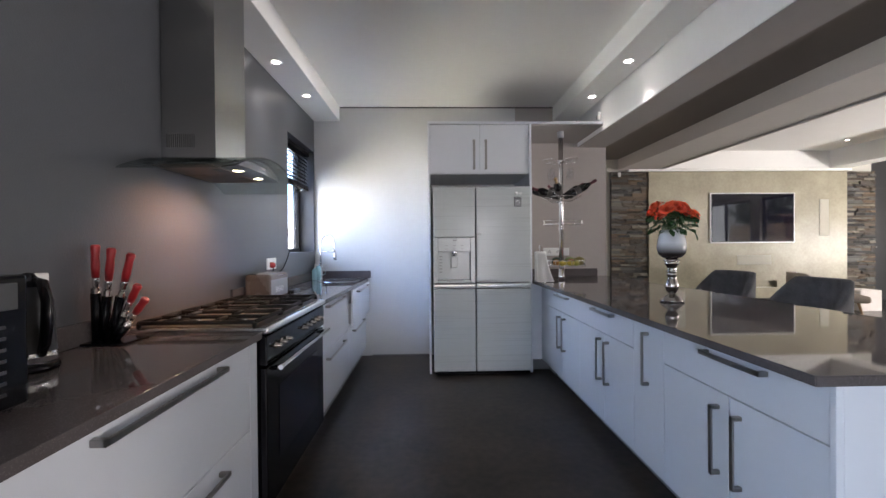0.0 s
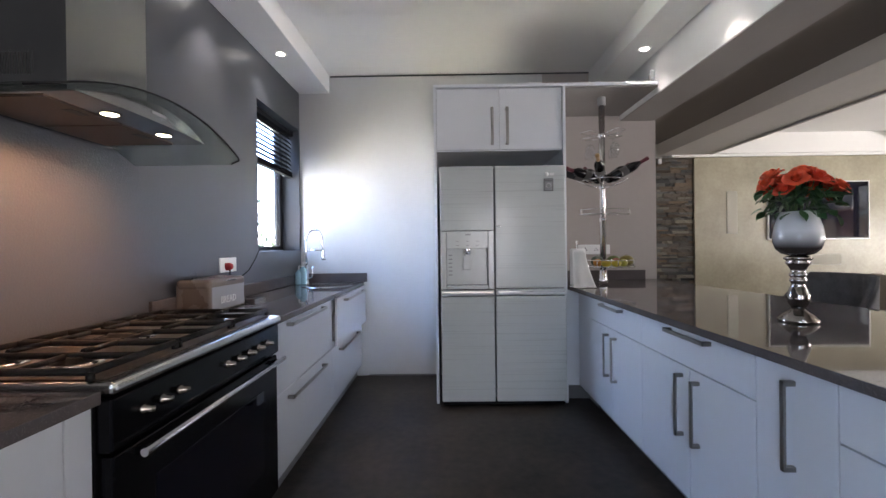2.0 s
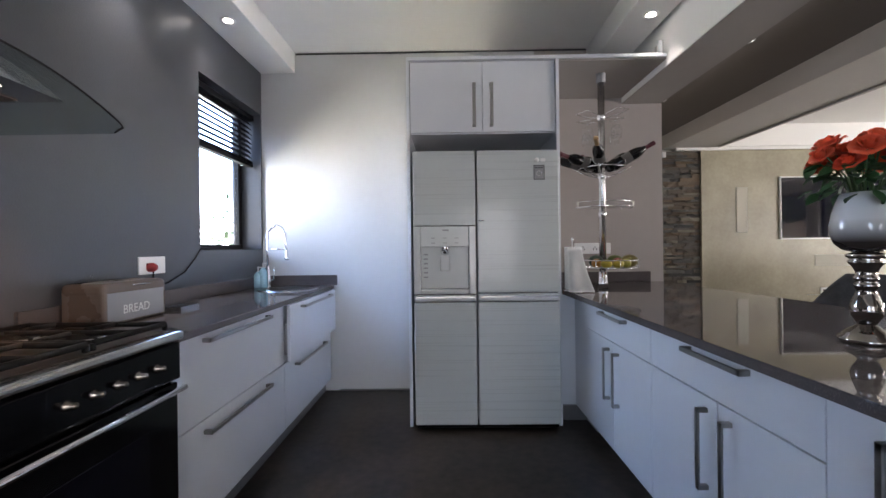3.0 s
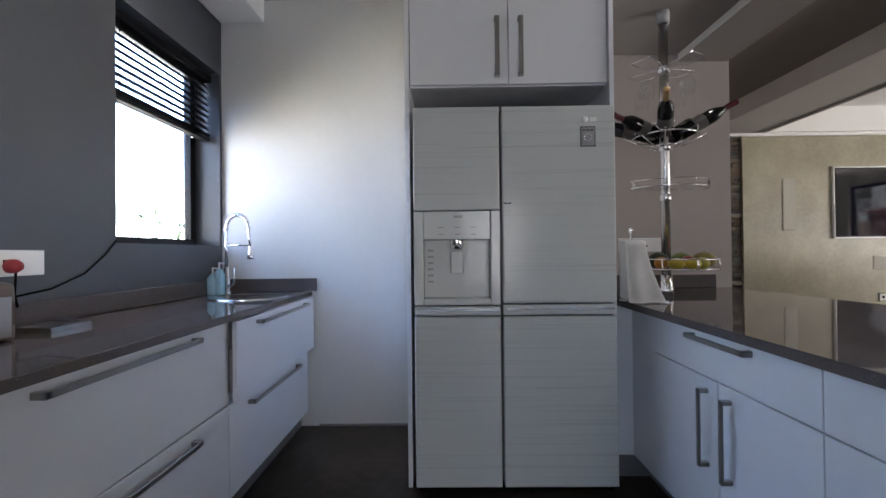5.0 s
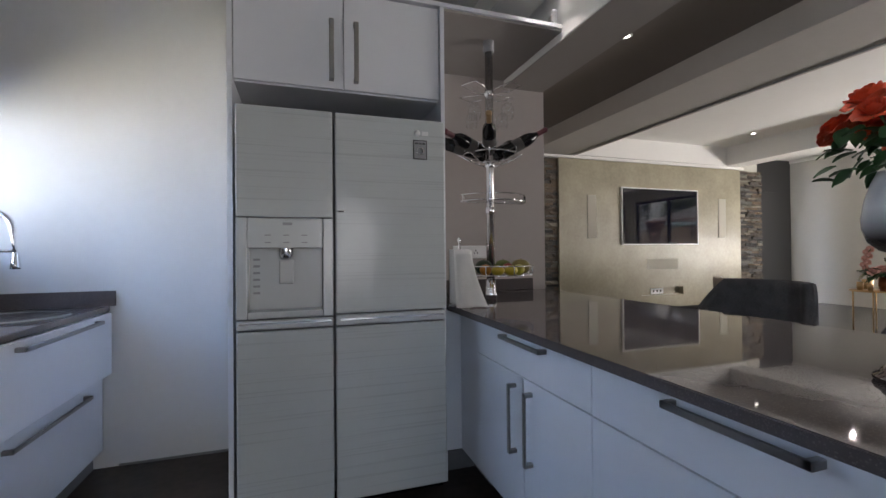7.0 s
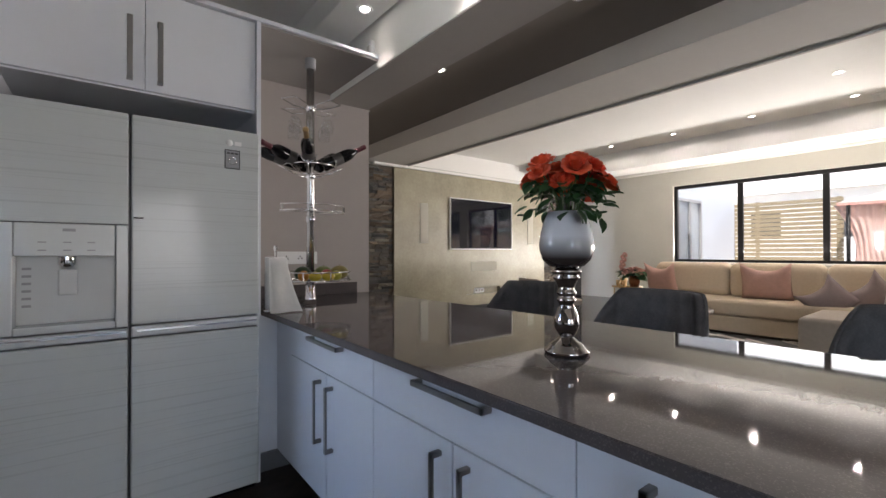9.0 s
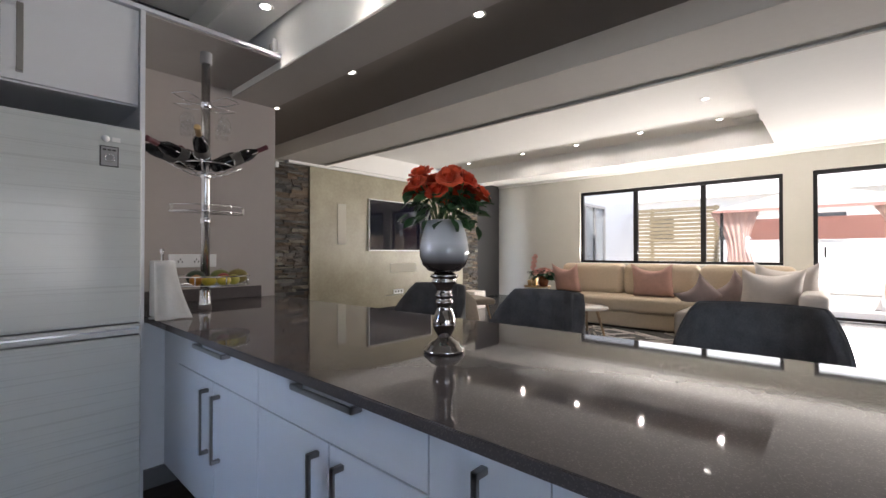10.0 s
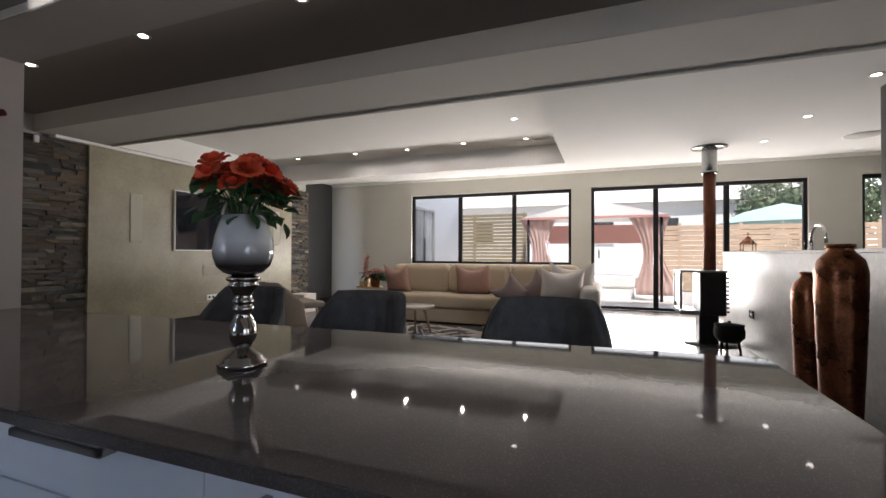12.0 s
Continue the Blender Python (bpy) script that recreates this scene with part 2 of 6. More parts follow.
structure("ceiling_dropped", box(4.16, -5.0, DZ, 7.15, 2.19, 3.1), M_CEIL, "white dropped ceiling round the wood stove", "ceiling")
structure("ceiling_coffer", box(4.16, 2.19, HZ, 7.15, TY - 0.06, 3.1), M_CEIL, "white recessed lounge ceiling", "ceiling")
structure("ceiling_bulkhead_end", box(4.16, TY - 0.06, DZ, 7.15, 8.4, 3.1), M_CEIL, "white ceiling bulkhead over the plaster panel", "ceiling")
structure("ceiling_bulkhead", box(7.15, -5.0, DZ, 7.5, 8.4, 3.1), M_CEIL, "white ceiling bulkhead", "ceiling")
structure("ceiling_perimeter", box(7.5, -5.0, 2.96, FX, 8.4, 3.1), M_CEIL, "white ceiling strip along the glass doors", "ceiling")

# lounge walls
# unseen, added to stop sky light leaking in behind the stub wall
structure("wall_dining_blocker", box(1.94, BY + 0.2, -0.1, 2.14, TY + 0.3, 3.1), M_WALL_BEIGE, "unseen taupe wall added to keep daylight out of the dining strip", "wall")
# likewise unseen: closes the gap behind the kitchen against outside light
structure("wall_rear_blocker", box(1.94, -5.2, -0.1, 2.14, -3.6, 3.1), M_WALL_PALE, "plain pale wall", "wall")
structure("wall_television", box(2.14, TY + 0.1, 0, 8.07, TY + 0.3, 3.1), M_WALL_LOUNGE, "pale plastered lounge wall", "wall")
structure("wall_alcove", box(7.9, 8.2, 0, FX, 8.4, 3.1), M_DARK, "dark grey wall at the end of the lounge", "wall")
D0, D1, DT = -1.70, 1.91, 2.59
W0, W1, WB = 2.30, 5.96, 1.0
bm = box(FX, -5.0, 0, FX + 0.22, -3.3, 3.1)
box(FX, -3.3, 2.60, FX + 0.22, -2.43, 3.1, bm=bm)
box(FX, -3.3, 0, FX + 0.22, -2.43, 1.2, bm=bm)
box(FX, -2.43, 0, FX + 0.22, D0, 3.1, bm=bm)
box(FX, D0, DT, FX + 0.22, D1, 3.1, bm=bm)
box(FX, D1, 0, FX + 0.22, W0, 3.1, bm=bm)
box(FX, W0, DT, FX + 0.22, W1, 3.1, bm=bm)
box(FX, W0, 0, FX + 0.22, W1, WB, bm=bm)
box(FX, W1, 0, FX + 0.22, 8.4, 3.1, bm=bm)
structure("wall_doors", bm, M_WALL_LOUNGE, "pale lounge wall with wide glazed openings", "wall")
structure("wall_south", box(2.14, -5.2, 0, FX, -5.0, 3.1), M_WALL_LOUNGE, "plain pale wall", "wall")
# ---- more materials ----
M_RED = mat("red_handle_plastic", (0.28, 0.012, 0.015), 0.4)
M_SPEAKER = mat("pale_speaker_cloth", (0.46, 0.44, 0.37), 0.8, var=0.04, scale=30)
M_WHITE = mat("white_plastic", (0.78, 0.78, 0.77), 0.35, var=0.02)
M_HOBSTEEL = mat("bright_hob_steel", (0.66, 0.65, 0.64), 0.24, 1.0, var=0.06, scale=9, stretch=(1, 14, 14))
M_IRON = mat("cast_iron", (0.010, 0.0095, 0.009), 0.6, spec=0.2, var=0.3, scale=30, bump=0.3, bump_scale=200)
M_BRASS = mat("warm_brass", (0.55, 0.38, 0.2), 0.3, 1.0)
M_BRASSY = mat("dull_nickel", (0.34, 0.30, 0.26), 0.25, 1.0)
M_BREAD = mat("taupe_enamel", (0.14, 0.105, 0.083), 0.28, var=0.06)
M_GREYPLATE = mat("grey_enamel", (0.30, 0.30, 0.31), 0.3, var=0.04)
M_FILTER = mat("grease_filter_mesh", (0.16, 0.12, 0.10), 0.45, 0.5, var=0.2, scale=40)
M_HOBWELL = mat("stained_hob_steel", (0.16, 0.13, 0.11), 0.46, 1.0, var=0.5, scale=14)
M_WINE = mat("dark_wine_bottle", (0.006, 0.006, 0.007), 0.10, spec=0.35)
M_FOIL = mat("wine_red_foil", (0.085, 0.008, 0.016), 0.4)
M_LABEL = mat("bottle_label", (0.55, 0.53, 0.50), 0.6)
M_CLEAR = pane_glass("clear_glass", (0.985, 0.99, 0.99))
M_HOODGLASS = pane_glass("smoked_hood_glass", (0.82, 0.86, 0.85))
M_PANE = pane_glass("window_glass", (0.97, 0.98, 0.98))
M_LAMP = glow("lamp_glow", (1.0, 0.95, 0.86), 12.0)
M_WARMLAMP = glow("halogen_glow", (1.0, 0.80, 0.52), 12.0)
M_SCREEN = mat("television_screen", (0.004, 0.004, 0.010), 0.04, spec=0.42)
M_PAPER = mat("white_kitchen_paper", (0.80, 0.80, 0.79), 0.9, bump=0.3, bump_scale=220)
M_SOAP = mat("pale_blue_soap", (0.30, 0.52, 0.62), 0.12, var=0.15, scale=20)
M_BLIND = mat("charcoal_blind_slat", (0.012, 0.012, 0.014), 0.7, var=0.1, spec=0.12)
M_MIRRORDARK = mat("mercury_silver", (0.42, 0.39, 0.37), 0.07, 1.0, var=0.15, scale=12)
M_LEAF = mat("rose_leaf", (0.028, 0.085, 0.026), 0.45, var=0.4, scale=25)
M_STEM = mat("stem_green", (0.05, 0.11, 0.03), 0.5)
M_COPPER = mat("aged_copper", (0.26, 0.10, 0.05), 0.28, 0.9, var=0.75, scale=7, bump=0.3, bump_scale=40)
M_RUST = mat("rusted_flue", (0.16, 0.05, 0.025), 0.45, 0.5, var=0.35, scale=8)
M_STOVE = mat("stove_black", (0.015, 0.015, 0.016), 0.4, var=0.2)
M_WOOD = mat("oak_wood", (0.36, 0.23, 0.13), 0.5, var=0.2, scale=6, stretch=(1, 1, 8))
M_SCREENWOOD = mat("weathered_screen_slat", (0.26, 0.21, 0.13), 0.6, var=0.2, scale=3, stretch=(6, 1, 6))
M_FENCE = mat("cedar_slat", (0.55, 0.40, 0.28), 0.6, var=0.25, scale=3, stretch=(6, 1, 6))
M_PINK = mat("dusty_pink_cushion", (0.46, 0.28, 0.23), 0.85, var=0.10, scale=20, bump=0.15, bump_scale=300)
M_MAUVE = mat("taupe_cushion", (0.26, 0.20, 0.19), 0.85, var=0.10, scale=20, bump=0.15, bump_scale=300)
M_LINEN = mat("pale_linen_cushion", (0.62, 0.57, 0.53), 0.85, var=0.06, scale=20, bump=0.15, bump_scale=300)
M_BEIGEFAB = mat("beige_armchair_fabric", (0.33, 0.28, 0.23), 0.85, var=0.08, scale=30, bump=0.2, bump_scale=300)
M_BARWALL = mat("polished_cement", (0.12, 0.102, 0.09), 0.40, var=0.5, scale=3.5, bump=0.04, bump_scale=10)
M_EXT = mat("pale_exterior_render", (0.84, 0.83, 0.81), 0.8, bump=0.2, bump_scale=80)
M_EXTBLUE = mat("grey_blue_render", (0.55, 0.58, 0.63), 0.8, bump=0.2, bump_scale=80)
M_PAVE = mat("pale_paving", (0.74, 0.71, 0.67), 0.7, var=0.08, scale=2)
M_GROUND = mat("ground_sand", (0.42, 0.38, 0.32), 0.9, var=0.15, scale=0.5)
M_VALANCE = mat("terracotta_canvas", (0.60, 0.31, 0.27), 0.85)
M_DRAPE = mat("faded_rose_drape", (0.80, 0.62, 0.57), 0.85, var=0.1)
M_CANVAS = mat("pale_canvas", (0.85, 0.82, 0.78), 0.85)
M_TEAL = mat("pale_teal_canvas", (0.52, 0.74, 0.72), 0.8)
M_BARK = mat("bark", (0.10, 0.07, 0.05), 0.9, bump=0.5, bump_scale=30)
M_TREE = mat("tree_leaf", (0.15, 0.20, 0.11), 0.6, var=0.5, scale=2)
M_ROOF = mat("grey_roof", (0.72, 0.70, 0.68), 0.7)
M_DAYLIGHT = glow("bright_daylight_sky", (0.95, 0.98, 1.0), 1.3)
M_KITCHENSKY = glow("bright_outdoor_haze", (0.74, 0.87, 1.0), 14.5)


def sky_gradient(m, stops):
    """From sunlit ground at the foot over white haze to blue sky at the top."""
    nt = m.node_tree
    tc = nt.nodes.new("ShaderNodeTexCoord")
    sx = nt.nodes.new("ShaderNodeSeparateXYZ")
    nt.links.new(tc.outputs["Generated"], sx.inputs[0])
    rp = nt.nodes.new("ShaderNodeValToRGB")
    el = rp.color_ramp.elements
    while len(el) < len(stops):
        el.new(0.5)
    for k, (p, c) in enumerate(stops):
        el[k].position, el[k].color = p, (*c, 1)
    nt.links.new(sx.outputs[2], rp.inputs[0])
    nt.links.new(rp.outputs[0], nt.nodes["Principled BSDF"].inputs["Emission Color"])


sky_gradient(M_KITCHENSKY, [(0.0, (0.95, 0.86, 0.62)), (0.22, (1.0, 0.93, 0.76)), (0.32, (0.93, 0.96, 1.0)), (0.50, (0.26, 0.42, 0.72)), (1.0, (0.10, 0.20, 0.42))])


def add_speckle(m, amount=0.14):
    """Small pale and dark quartz grains in a polished slab."""
    nt = m.node_tree
    b = nt.nodes["Principled BSDF"]
    old = b.inputs["Base Color"].links[0].from_socket
    tc = nt.nodes.new("ShaderNodeTexCoord")
    vo = nt.nodes.new("ShaderNodeTexVoronoi")
    vo.inputs["Scale"].default_value = 420
    nt.links.new(tc.outputs["Object"], vo.inputs[0])
    rp = nt.nodes.new("ShaderNodeValToRGB")
    e = rp.color_ramp.elements
    e[0].position, e[1].position = 0.80, 0.98
    e[0].color, e[1].color = (0, 0, 0, 1), (amount, amount, amount, 1)
    sep = nt.nodes.new("ShaderNodeSeparateColor")
    nt.links.new(vo.outputs["Color"], sep.inputs[0])
    nt.links.new(sep.outputs[0], rp.inputs[0])
    mx = nt.nodes.new("ShaderNodeMix")
    mx.data_type = 'RGBA'
    nt.links.new(rp.outputs[0], mx.inputs[0])
    nt.links.new(old, mx.inputs[6])
    mx.inputs[7].default_value = (0.40, 0.36, 0.33, 1)
    nt.links.new(mx.outputs[2], b.inputs["Base Color"])


add_speckle(M_COUNTER)


def add_streaks(m, strength=0.12):
    """Fine broken horizontal lines pressed into the fridge's glass fronts."""
    nt = m.node_tree
    b = nt.nodes["Principled BSDF"]
    tc = nt.nodes.new("ShaderNodeTexCoord")
    mp = nt.nodes.new("ShaderNodeMapping")
    mp.inputs["Scale"].default_value = (1.1, 1.1, 150)
    nt.links.new(tc.outputs["Object"], mp.inputs[0])
    n = nt.nodes.new("ShaderNodeTexNoise")
    n.inputs["Scale"].default_value = 1.0
    n.inputs["Detail"].default_value = 3
    nt.links.new(mp.outputs[0], n.inputs[0])
    rp = nt.nodes.new("ShaderNodeValToRGB")
    rp.color_ramp.elements[0].position, rp.color_ramp.elements[1].position = 0.56, 0.66
    nt.links.new(n.outputs[0], rp.inputs[0])
    old = b.inputs["Base Color"].links[0].from_socket
    mx = nt.nodes.new("ShaderNodeMix")
    mx.data_type = 'RGBA'
    fac = nt.nodes.new("ShaderNodeMath")
    fac.operation = 'MULTIPLY'
    fac.inputs[1].default_value = strength * 1.8
    nt.links.new(rp.outputs[0], fac.inputs[0])
    nt.links.new(fac.outputs[0], mx.inputs[0])
    nt.links.new(old, mx.inputs[6])
    mx.inputs[7].default_value = (0.33, 0.35, 0.35, 1)
    nt.links.new(mx.outputs[2], b.inputs["Base Color"])
    bp = nt.nodes.new("ShaderNodeBump")
    bp.inputs["Strength"].default_value = strength
    bp.inputs["Distance"].default_value = 0.002
    nt.links.new(rp.outputs[0], bp.inputs["Height"])
    nt.links.new(bp.outputs[0], b.inputs["Normal"])


M_FRIDGE_LINED = mat("lined_fridge_glass", (0.57, 0.60, 0.595), 0.12, var=0.02, scale=4, spec=0.35)
add_streaks(M_FRIDGE_LINED, 0.17)


def random_tint(m, stops):
    """Colour by the piece: each object picks its own place on a ramp, with grain on top."""
    nt = m.node_tree
    b = nt.nodes["Principled BSDF"]
    old = b.inputs["Base Color"].links[0].from_socket
    oi = nt.nodes.new("ShaderNodeObjectInfo")
    rp = nt.nodes.new("ShaderNodeValToRGB")
    el = rp.color_ramp.elements
    while len(el) < len(stops):
        el.new(0.5)
    for k, c in enumerate(stops):
        el[k].position = k / (len(stops) - 1)
        el[k].color = (*c, 1)
    nt.links.new(oi.outputs["Random"], rp.inputs[0])
    mx = nt.nodes.new("ShaderNodeMix")
    mx.data_type, mx.blend_type = 'RGBA', 'MULTIPLY'
    mx.inputs[0].default_value = 1.0
    nt.links.new(rp.outputs[0], mx.inputs[6])
    nt.links.new(old, mx.inputs[7])
    nt.links.new(mx.outputs[2], b.inputs["Base Color"])


M_STONE = mat("slate_strip", (0.85, 0.85, 0.85), 0.6, var=0.35, scale=9, bump=0.5, bump_scale=45)
random_tint(M_STONE, [(0.030, 0.026, 0.022), (0.14, 0.105, 0.07), (0.045, 0.047, 0.050), (0.30, 0.27, 0.21), (0.075, 0.052, 0.032), (0.17, 0.168, 0.155), (0.020, 0.019, 0.019), (0.18, 0.122, 0.07), (0.060, 0.064, 0.060)])
M_ROSE = mat("coral_rose_petal", (1.0, 1.0, 1.0), 0.6, var=0.12, scale=30)
random_tint(M_ROSE, [(0.78, 0.085, 0.03), (0.90, 0.15, 0.055), (0.70, 0.055, 0.025)])


# ---- kitchen: worktops and units ----
def bar_handle(parent, axis, a0, a1, fx, other, side):
    """A square satin bar on two posts; side +1 stands out towards +x."""
    d = 0.038 * side
    w, t = 0.009, 0.009
    lo, hi = sorted((fx + d - t * side, fx + d))
    p0, p1 = sorted((fx, fx + d))
    if axis == 'y':
        bm = box(lo, a0, other - w, hi, a1, other + w, 0.002)
        box(p0, a0, other - w, p1, a0 + 0.016, other + w, 0.002, bm=bm)
        box(p0, a1 - 0.016, other - w, p1, a1, other + w, 0.002, bm=bm)
    else:
        bm = box(lo, other - w, a0, hi, other + w, a1, 0.002)
        box(p0, other - w, a0, p1, other + w, a0 + 0.016, 0.002, bm=bm)
        box(p0, other - w, a1 - 0.016, p1, other + w, a1, 0.002, bm=bm)
    return part("handle", bm, M_HANDLE, parent, "satin nickel bar handle")


def base_unit(name, y0, y1, xf, xb, fronts, label, group):
    """A floor unit. xf: the fronts' face, xb: its back; fronts: rows of (part, y0, y1, z0, z1, out, handle axis, h0, h1, other)."""
    side = 1 if xf > xb else -1
    u = thing(name, label, "kitchen cabinet", group, at=((xf + xb) / 2, (y0 + y1) / 2, 0))
    cx = xf - 0.022 * side
    a, b = sorted((cx, xb))
    part("carcass", box(a, y0 + 0.001, 0.10, b, y1 - 0.001, 0.853), M_CAB, u)
    a, b = sorted((xf - (0.05 if side > 0 else 0.09) * side, xb))
    part("plinth", box(a, y0 + 0.001, 0.0, b, y1 - 0.001, 0.099), M_KICK, u, "grey recessed plinth")
    for nm, fy0, fy1, z0, z1, out, axis, h0, h1, other in fronts:
        f0, f1 = sorted((xf - 0.019 * side + out * side, xf + out * side))
        f = part(nm, box(f0, fy0 + 0.0015, z0, f1, fy1 - 0.0015, z1, 0.0015), M_CAB, u)
        if out:
            g0, g1 = sorted((xf - 0.45 * side, xf - 0.02 * side + out * side))
            part("drawer_box", box(g0, fy0 + 0.03, z0 + 0.03, g1, fy1 - 0.03, z1 - 0.12), M_GREYPLATE, u)
        if axis:
            bar_handle(f, axis, h0, h1, xf + out * side, other, side)
    return u


XL = -0.617
LG = "white base units under the window wall"
base_unit("drawer_unit", -1.0, 0.72, XL, LX + 0.01, [
    ("drawer_front", -1.0, 0.72, 0.505, 0.852, 0, 'y', -0.45, 0.1, 0.822), ("drawer_front", -1.0, 0.72, 0.105, 0.50, 0, 'y', -0.45, 0.1, 0.455)],
    "white gloss drawer unit with satin bar handles", LG)
base_unit("drawer_unit", 0.72, 1.79, XL, LX + 0.01, [
    ("drawer_front", 0.72, 1.79, 0.505, 0.852, 0, 'y', 0.965, 1.535, 0.822), ("drawer_front", 0.72, 1.79, 0.105, 0.50, 0, 'y', 0.965, 1.54, 0.455)],
    "white gloss drawer unit with satin bar handles", LG)
filler = thing("filler_panel", "narrow white filler panel beside the range cooker", "panel", at=(-0.87, 1.82, 0))
part("panel_board", box(LX + 0.01, 1.793, 0.0, XL, 1.860, 0.853), M_CAB, filler)
base_unit("drawer_unit", 2.86, 3.905, XL, LX + 0.01, [
    ("drawer_front", 2.86, 3.905, 0.505, 0.852, 0, 'y', 3.047, 3.66, 0.824), ("drawer_front", 2.86, 3.905, 0.105, 0.50, 0, 'y', 3.05, 3.655, 0.455)],
    "white gloss drawer unit beside the range cooker", LG)
base_unit("drawer_unit", 3.905, BY - 0.005, XL, LX + 0.01, [
    ("drawer_front", 3.89, BY - 0.02, 0.518, 0.852, 0.042, 'y', 4.07, 4.73, 0.824), ("drawer_front", 3.905, BY - 0.02, 0.105, 0.50, 0, 'y', 4.075, 4.71, 0.455)],
    "white gloss drawer unit with its top drawer slightly open", LG)

XR = 1.230
RG = "white base units of the peninsula"


def peninsula_unit(y0, y1, split, h0, h1, hz, pair):
    """One drawer over two doors."""
    base_unit("cabinet_unit", y0, y1, XR, 1.785, [
        ("drawer_front", y0, y1, 0.676, 0.852, 0, 'y', h0, h1, 0.811), ("door", y0, split - 0.0015, 0.105, 0.671, 0, 'z', *hz, pair[0]),
        ("door", split + 0.0015, y1, 0.105, 0.671, 0, 'z', *hz, pair[1])], "white gloss unit with one drawer over two doors", RG)


peninsula_unit(1.18, 2.036, 1.588, 1.398, 1.716, (0.353, 0.622), (1.528, 1.646))
base_unit("cabinet_unit", 2.036, 2.34, XR, 1.785, [("door", 2.036, 2.34, 0.105, 0.852, 0, 'z', 0.522, 0.794, 2.182)],
    "narrow white gloss unit with a tall door", RG)
peninsula_unit(2.34, 3.19, 2.740, 2.582, 2.897, (0.362, 0.636), (2.672, 2.795))
peninsula_unit(3.19, 4.07, 3.607, 3.432, 3.755, (0.357, 0.635), (3.541, 3.668))
blind_unit = thing("corner_unit", "plain white corner unit beside the fridge", "kitchen cabinet", RG, at=(1.5, 4.4, 0))
part("carcass", box(1.235, 4.073, 0.10, 1.785, BY - 0.005, 0.853), M_CAB, blind_unit)
part("plinth", box(1.305, 4.073, 0.0, 1.785, BY - 0.005, 0.099), M_KICK, blind_unit)
end_panel = thing("end_panel", "white end panel of the peninsula", "panel", at=(1.5, 1.17, 0))
part("panel_board", box(1.2475, 1.158, 0.0, 1.80, 1.178, 0.853, 0.001), M_CAB, end_panel)
part("edge_strip", box(1.225, 1.158, 0.0, 1.2465, 1.178, 0.853, 0.001), M_CAB, end_panel)
back_panel = thing("back_panel", "pale panel on the seating side of the peninsula", "panel", at=(1.76, 3, 0))
part("panel_board", box(1.787, 1.18, 0.0, 1.81, BY - 0.005, 0.853, 0.001), M_CAB, back_panel)

wt = thing("worktop", "polished taupe quartz peninsula worktop", "worktop", at=(1.6, 3.0, WZ - 0.03))
bm = poly_prism([(1.152, 1.14), (2.30, 1.14), (2.15, BY - 0.002), (1.152, BY - 0.002)], WZ - 0.03, WZ)
bmesh.ops.bevel(bm, geom=bm.edges[:], offset=0.003, segments=2, affect='EDGES')
part("slab", bm, M_COUNTER, wt)
part("upstand", box(1.117, BY - 0.018, WZ + 0.001, 2.045, BY - 0.002, WZ + 0.085, 0.002), M_COUNTER, wt)
wt = thing("worktop", "polished taupe quartz worktop beside the range cooker", "worktop", at=(-0.87, 0.4, WZ - 0.03))
part("slab", box(LX + 0.003, -1.0, WZ - 0.03, -0.594, 1.862, WZ, 0.002, 2), M_COUNTER, wt)
part("upstand", box(LX + 0.003, -1.0, WZ + 0.001, LX + 0.02, 1.862, WZ + 0.085, 0.002), M_COUNTER, wt)
wt = thing("worktop", "polished taupe quartz worktop with an inset sink", "worktop", at=(-0.87, 3.8, WZ - 0.03))
part("slab", box(LX + 0.003, 2.858, WZ - 0.03, -0.590, BY - 0.002, WZ, 0.003, 2), M_COUNTER, wt)
part("upstand", box(LX + 0.003, 2.858, WZ + 0.001, LX + 0.02, BY - 0.002, WZ + 0.085, 0.002), M_COUNTER, wt)
part("upstand", box(LX + 0.022, BY - 0.018, WZ + 0.001, -0.56, BY - 0.002, WZ + 0.085, 0.002), M_COUNTER, wt)

filler = thing("filler_panel", "narrow white filler panel between fridge surround and peninsula", "panel", at=(1.17, 4.31, 0))
part("panel_board", box(1.117, 4.30, 0.101, 1.234, 4.32, 0.853), M_CAB, filler)
part("kickboard", box(1.117, 4.285, 0.0, 1.303, 4.299, 0.10, 0.002), M_KICK, filler, "grey kickboard")
structure("baseboard", box(-0.55, BY - 0.008, 0.0, 0.10, BY, 0.012), M_KICK, "thin grey joint at the foot of the rear wall", "baseboard")

# ---- range cooker ----
rc = thing("range_cooker", "black range cooker with steel trim and gas hob", "cooker", at=(-0.85, 2.27, 0))
R0, R1 = 1.866, 2.853
part("body", box(LX + 0.02, R0, 0.10, -0.585, R1, 0.88, 0.003), M_BLACK, rc)
part("plinth", box(LX + 0.05, R0 + 0.01, 0.0, -0.64, R1 - 0.01, 0.098), M_IRON, rc)
part("oven_door", box(-0.584, R0 + 0.012, 0.12, -0.553, R1 - 0.012, 0.735, 0.006, 2), M_BLACK, rc, "black glass oven door")
cp = part("control_panel", box(-0.584, R0 + 0.004, 0.745, -0.548, R1 - 0.004, 0.872, 0.006, 2), M_BLACK, rc, "glossy black control panel")
hob = part("hob_plate", box(LX + 0.02, R0 - 0.002, 0.882, -0.535, R1 + 0.002, 0.912, 0.012, 3), M_HOBSTEEL, rc, "brushed steel hob plate with rolled edge")
part("hob_well", box(LX + 0.05, R0 + 0.02, 0.913, -0.575, R1 - 0.03, 0.916, 0.001), M_HOBWELL, rc, "stained steel hob well")
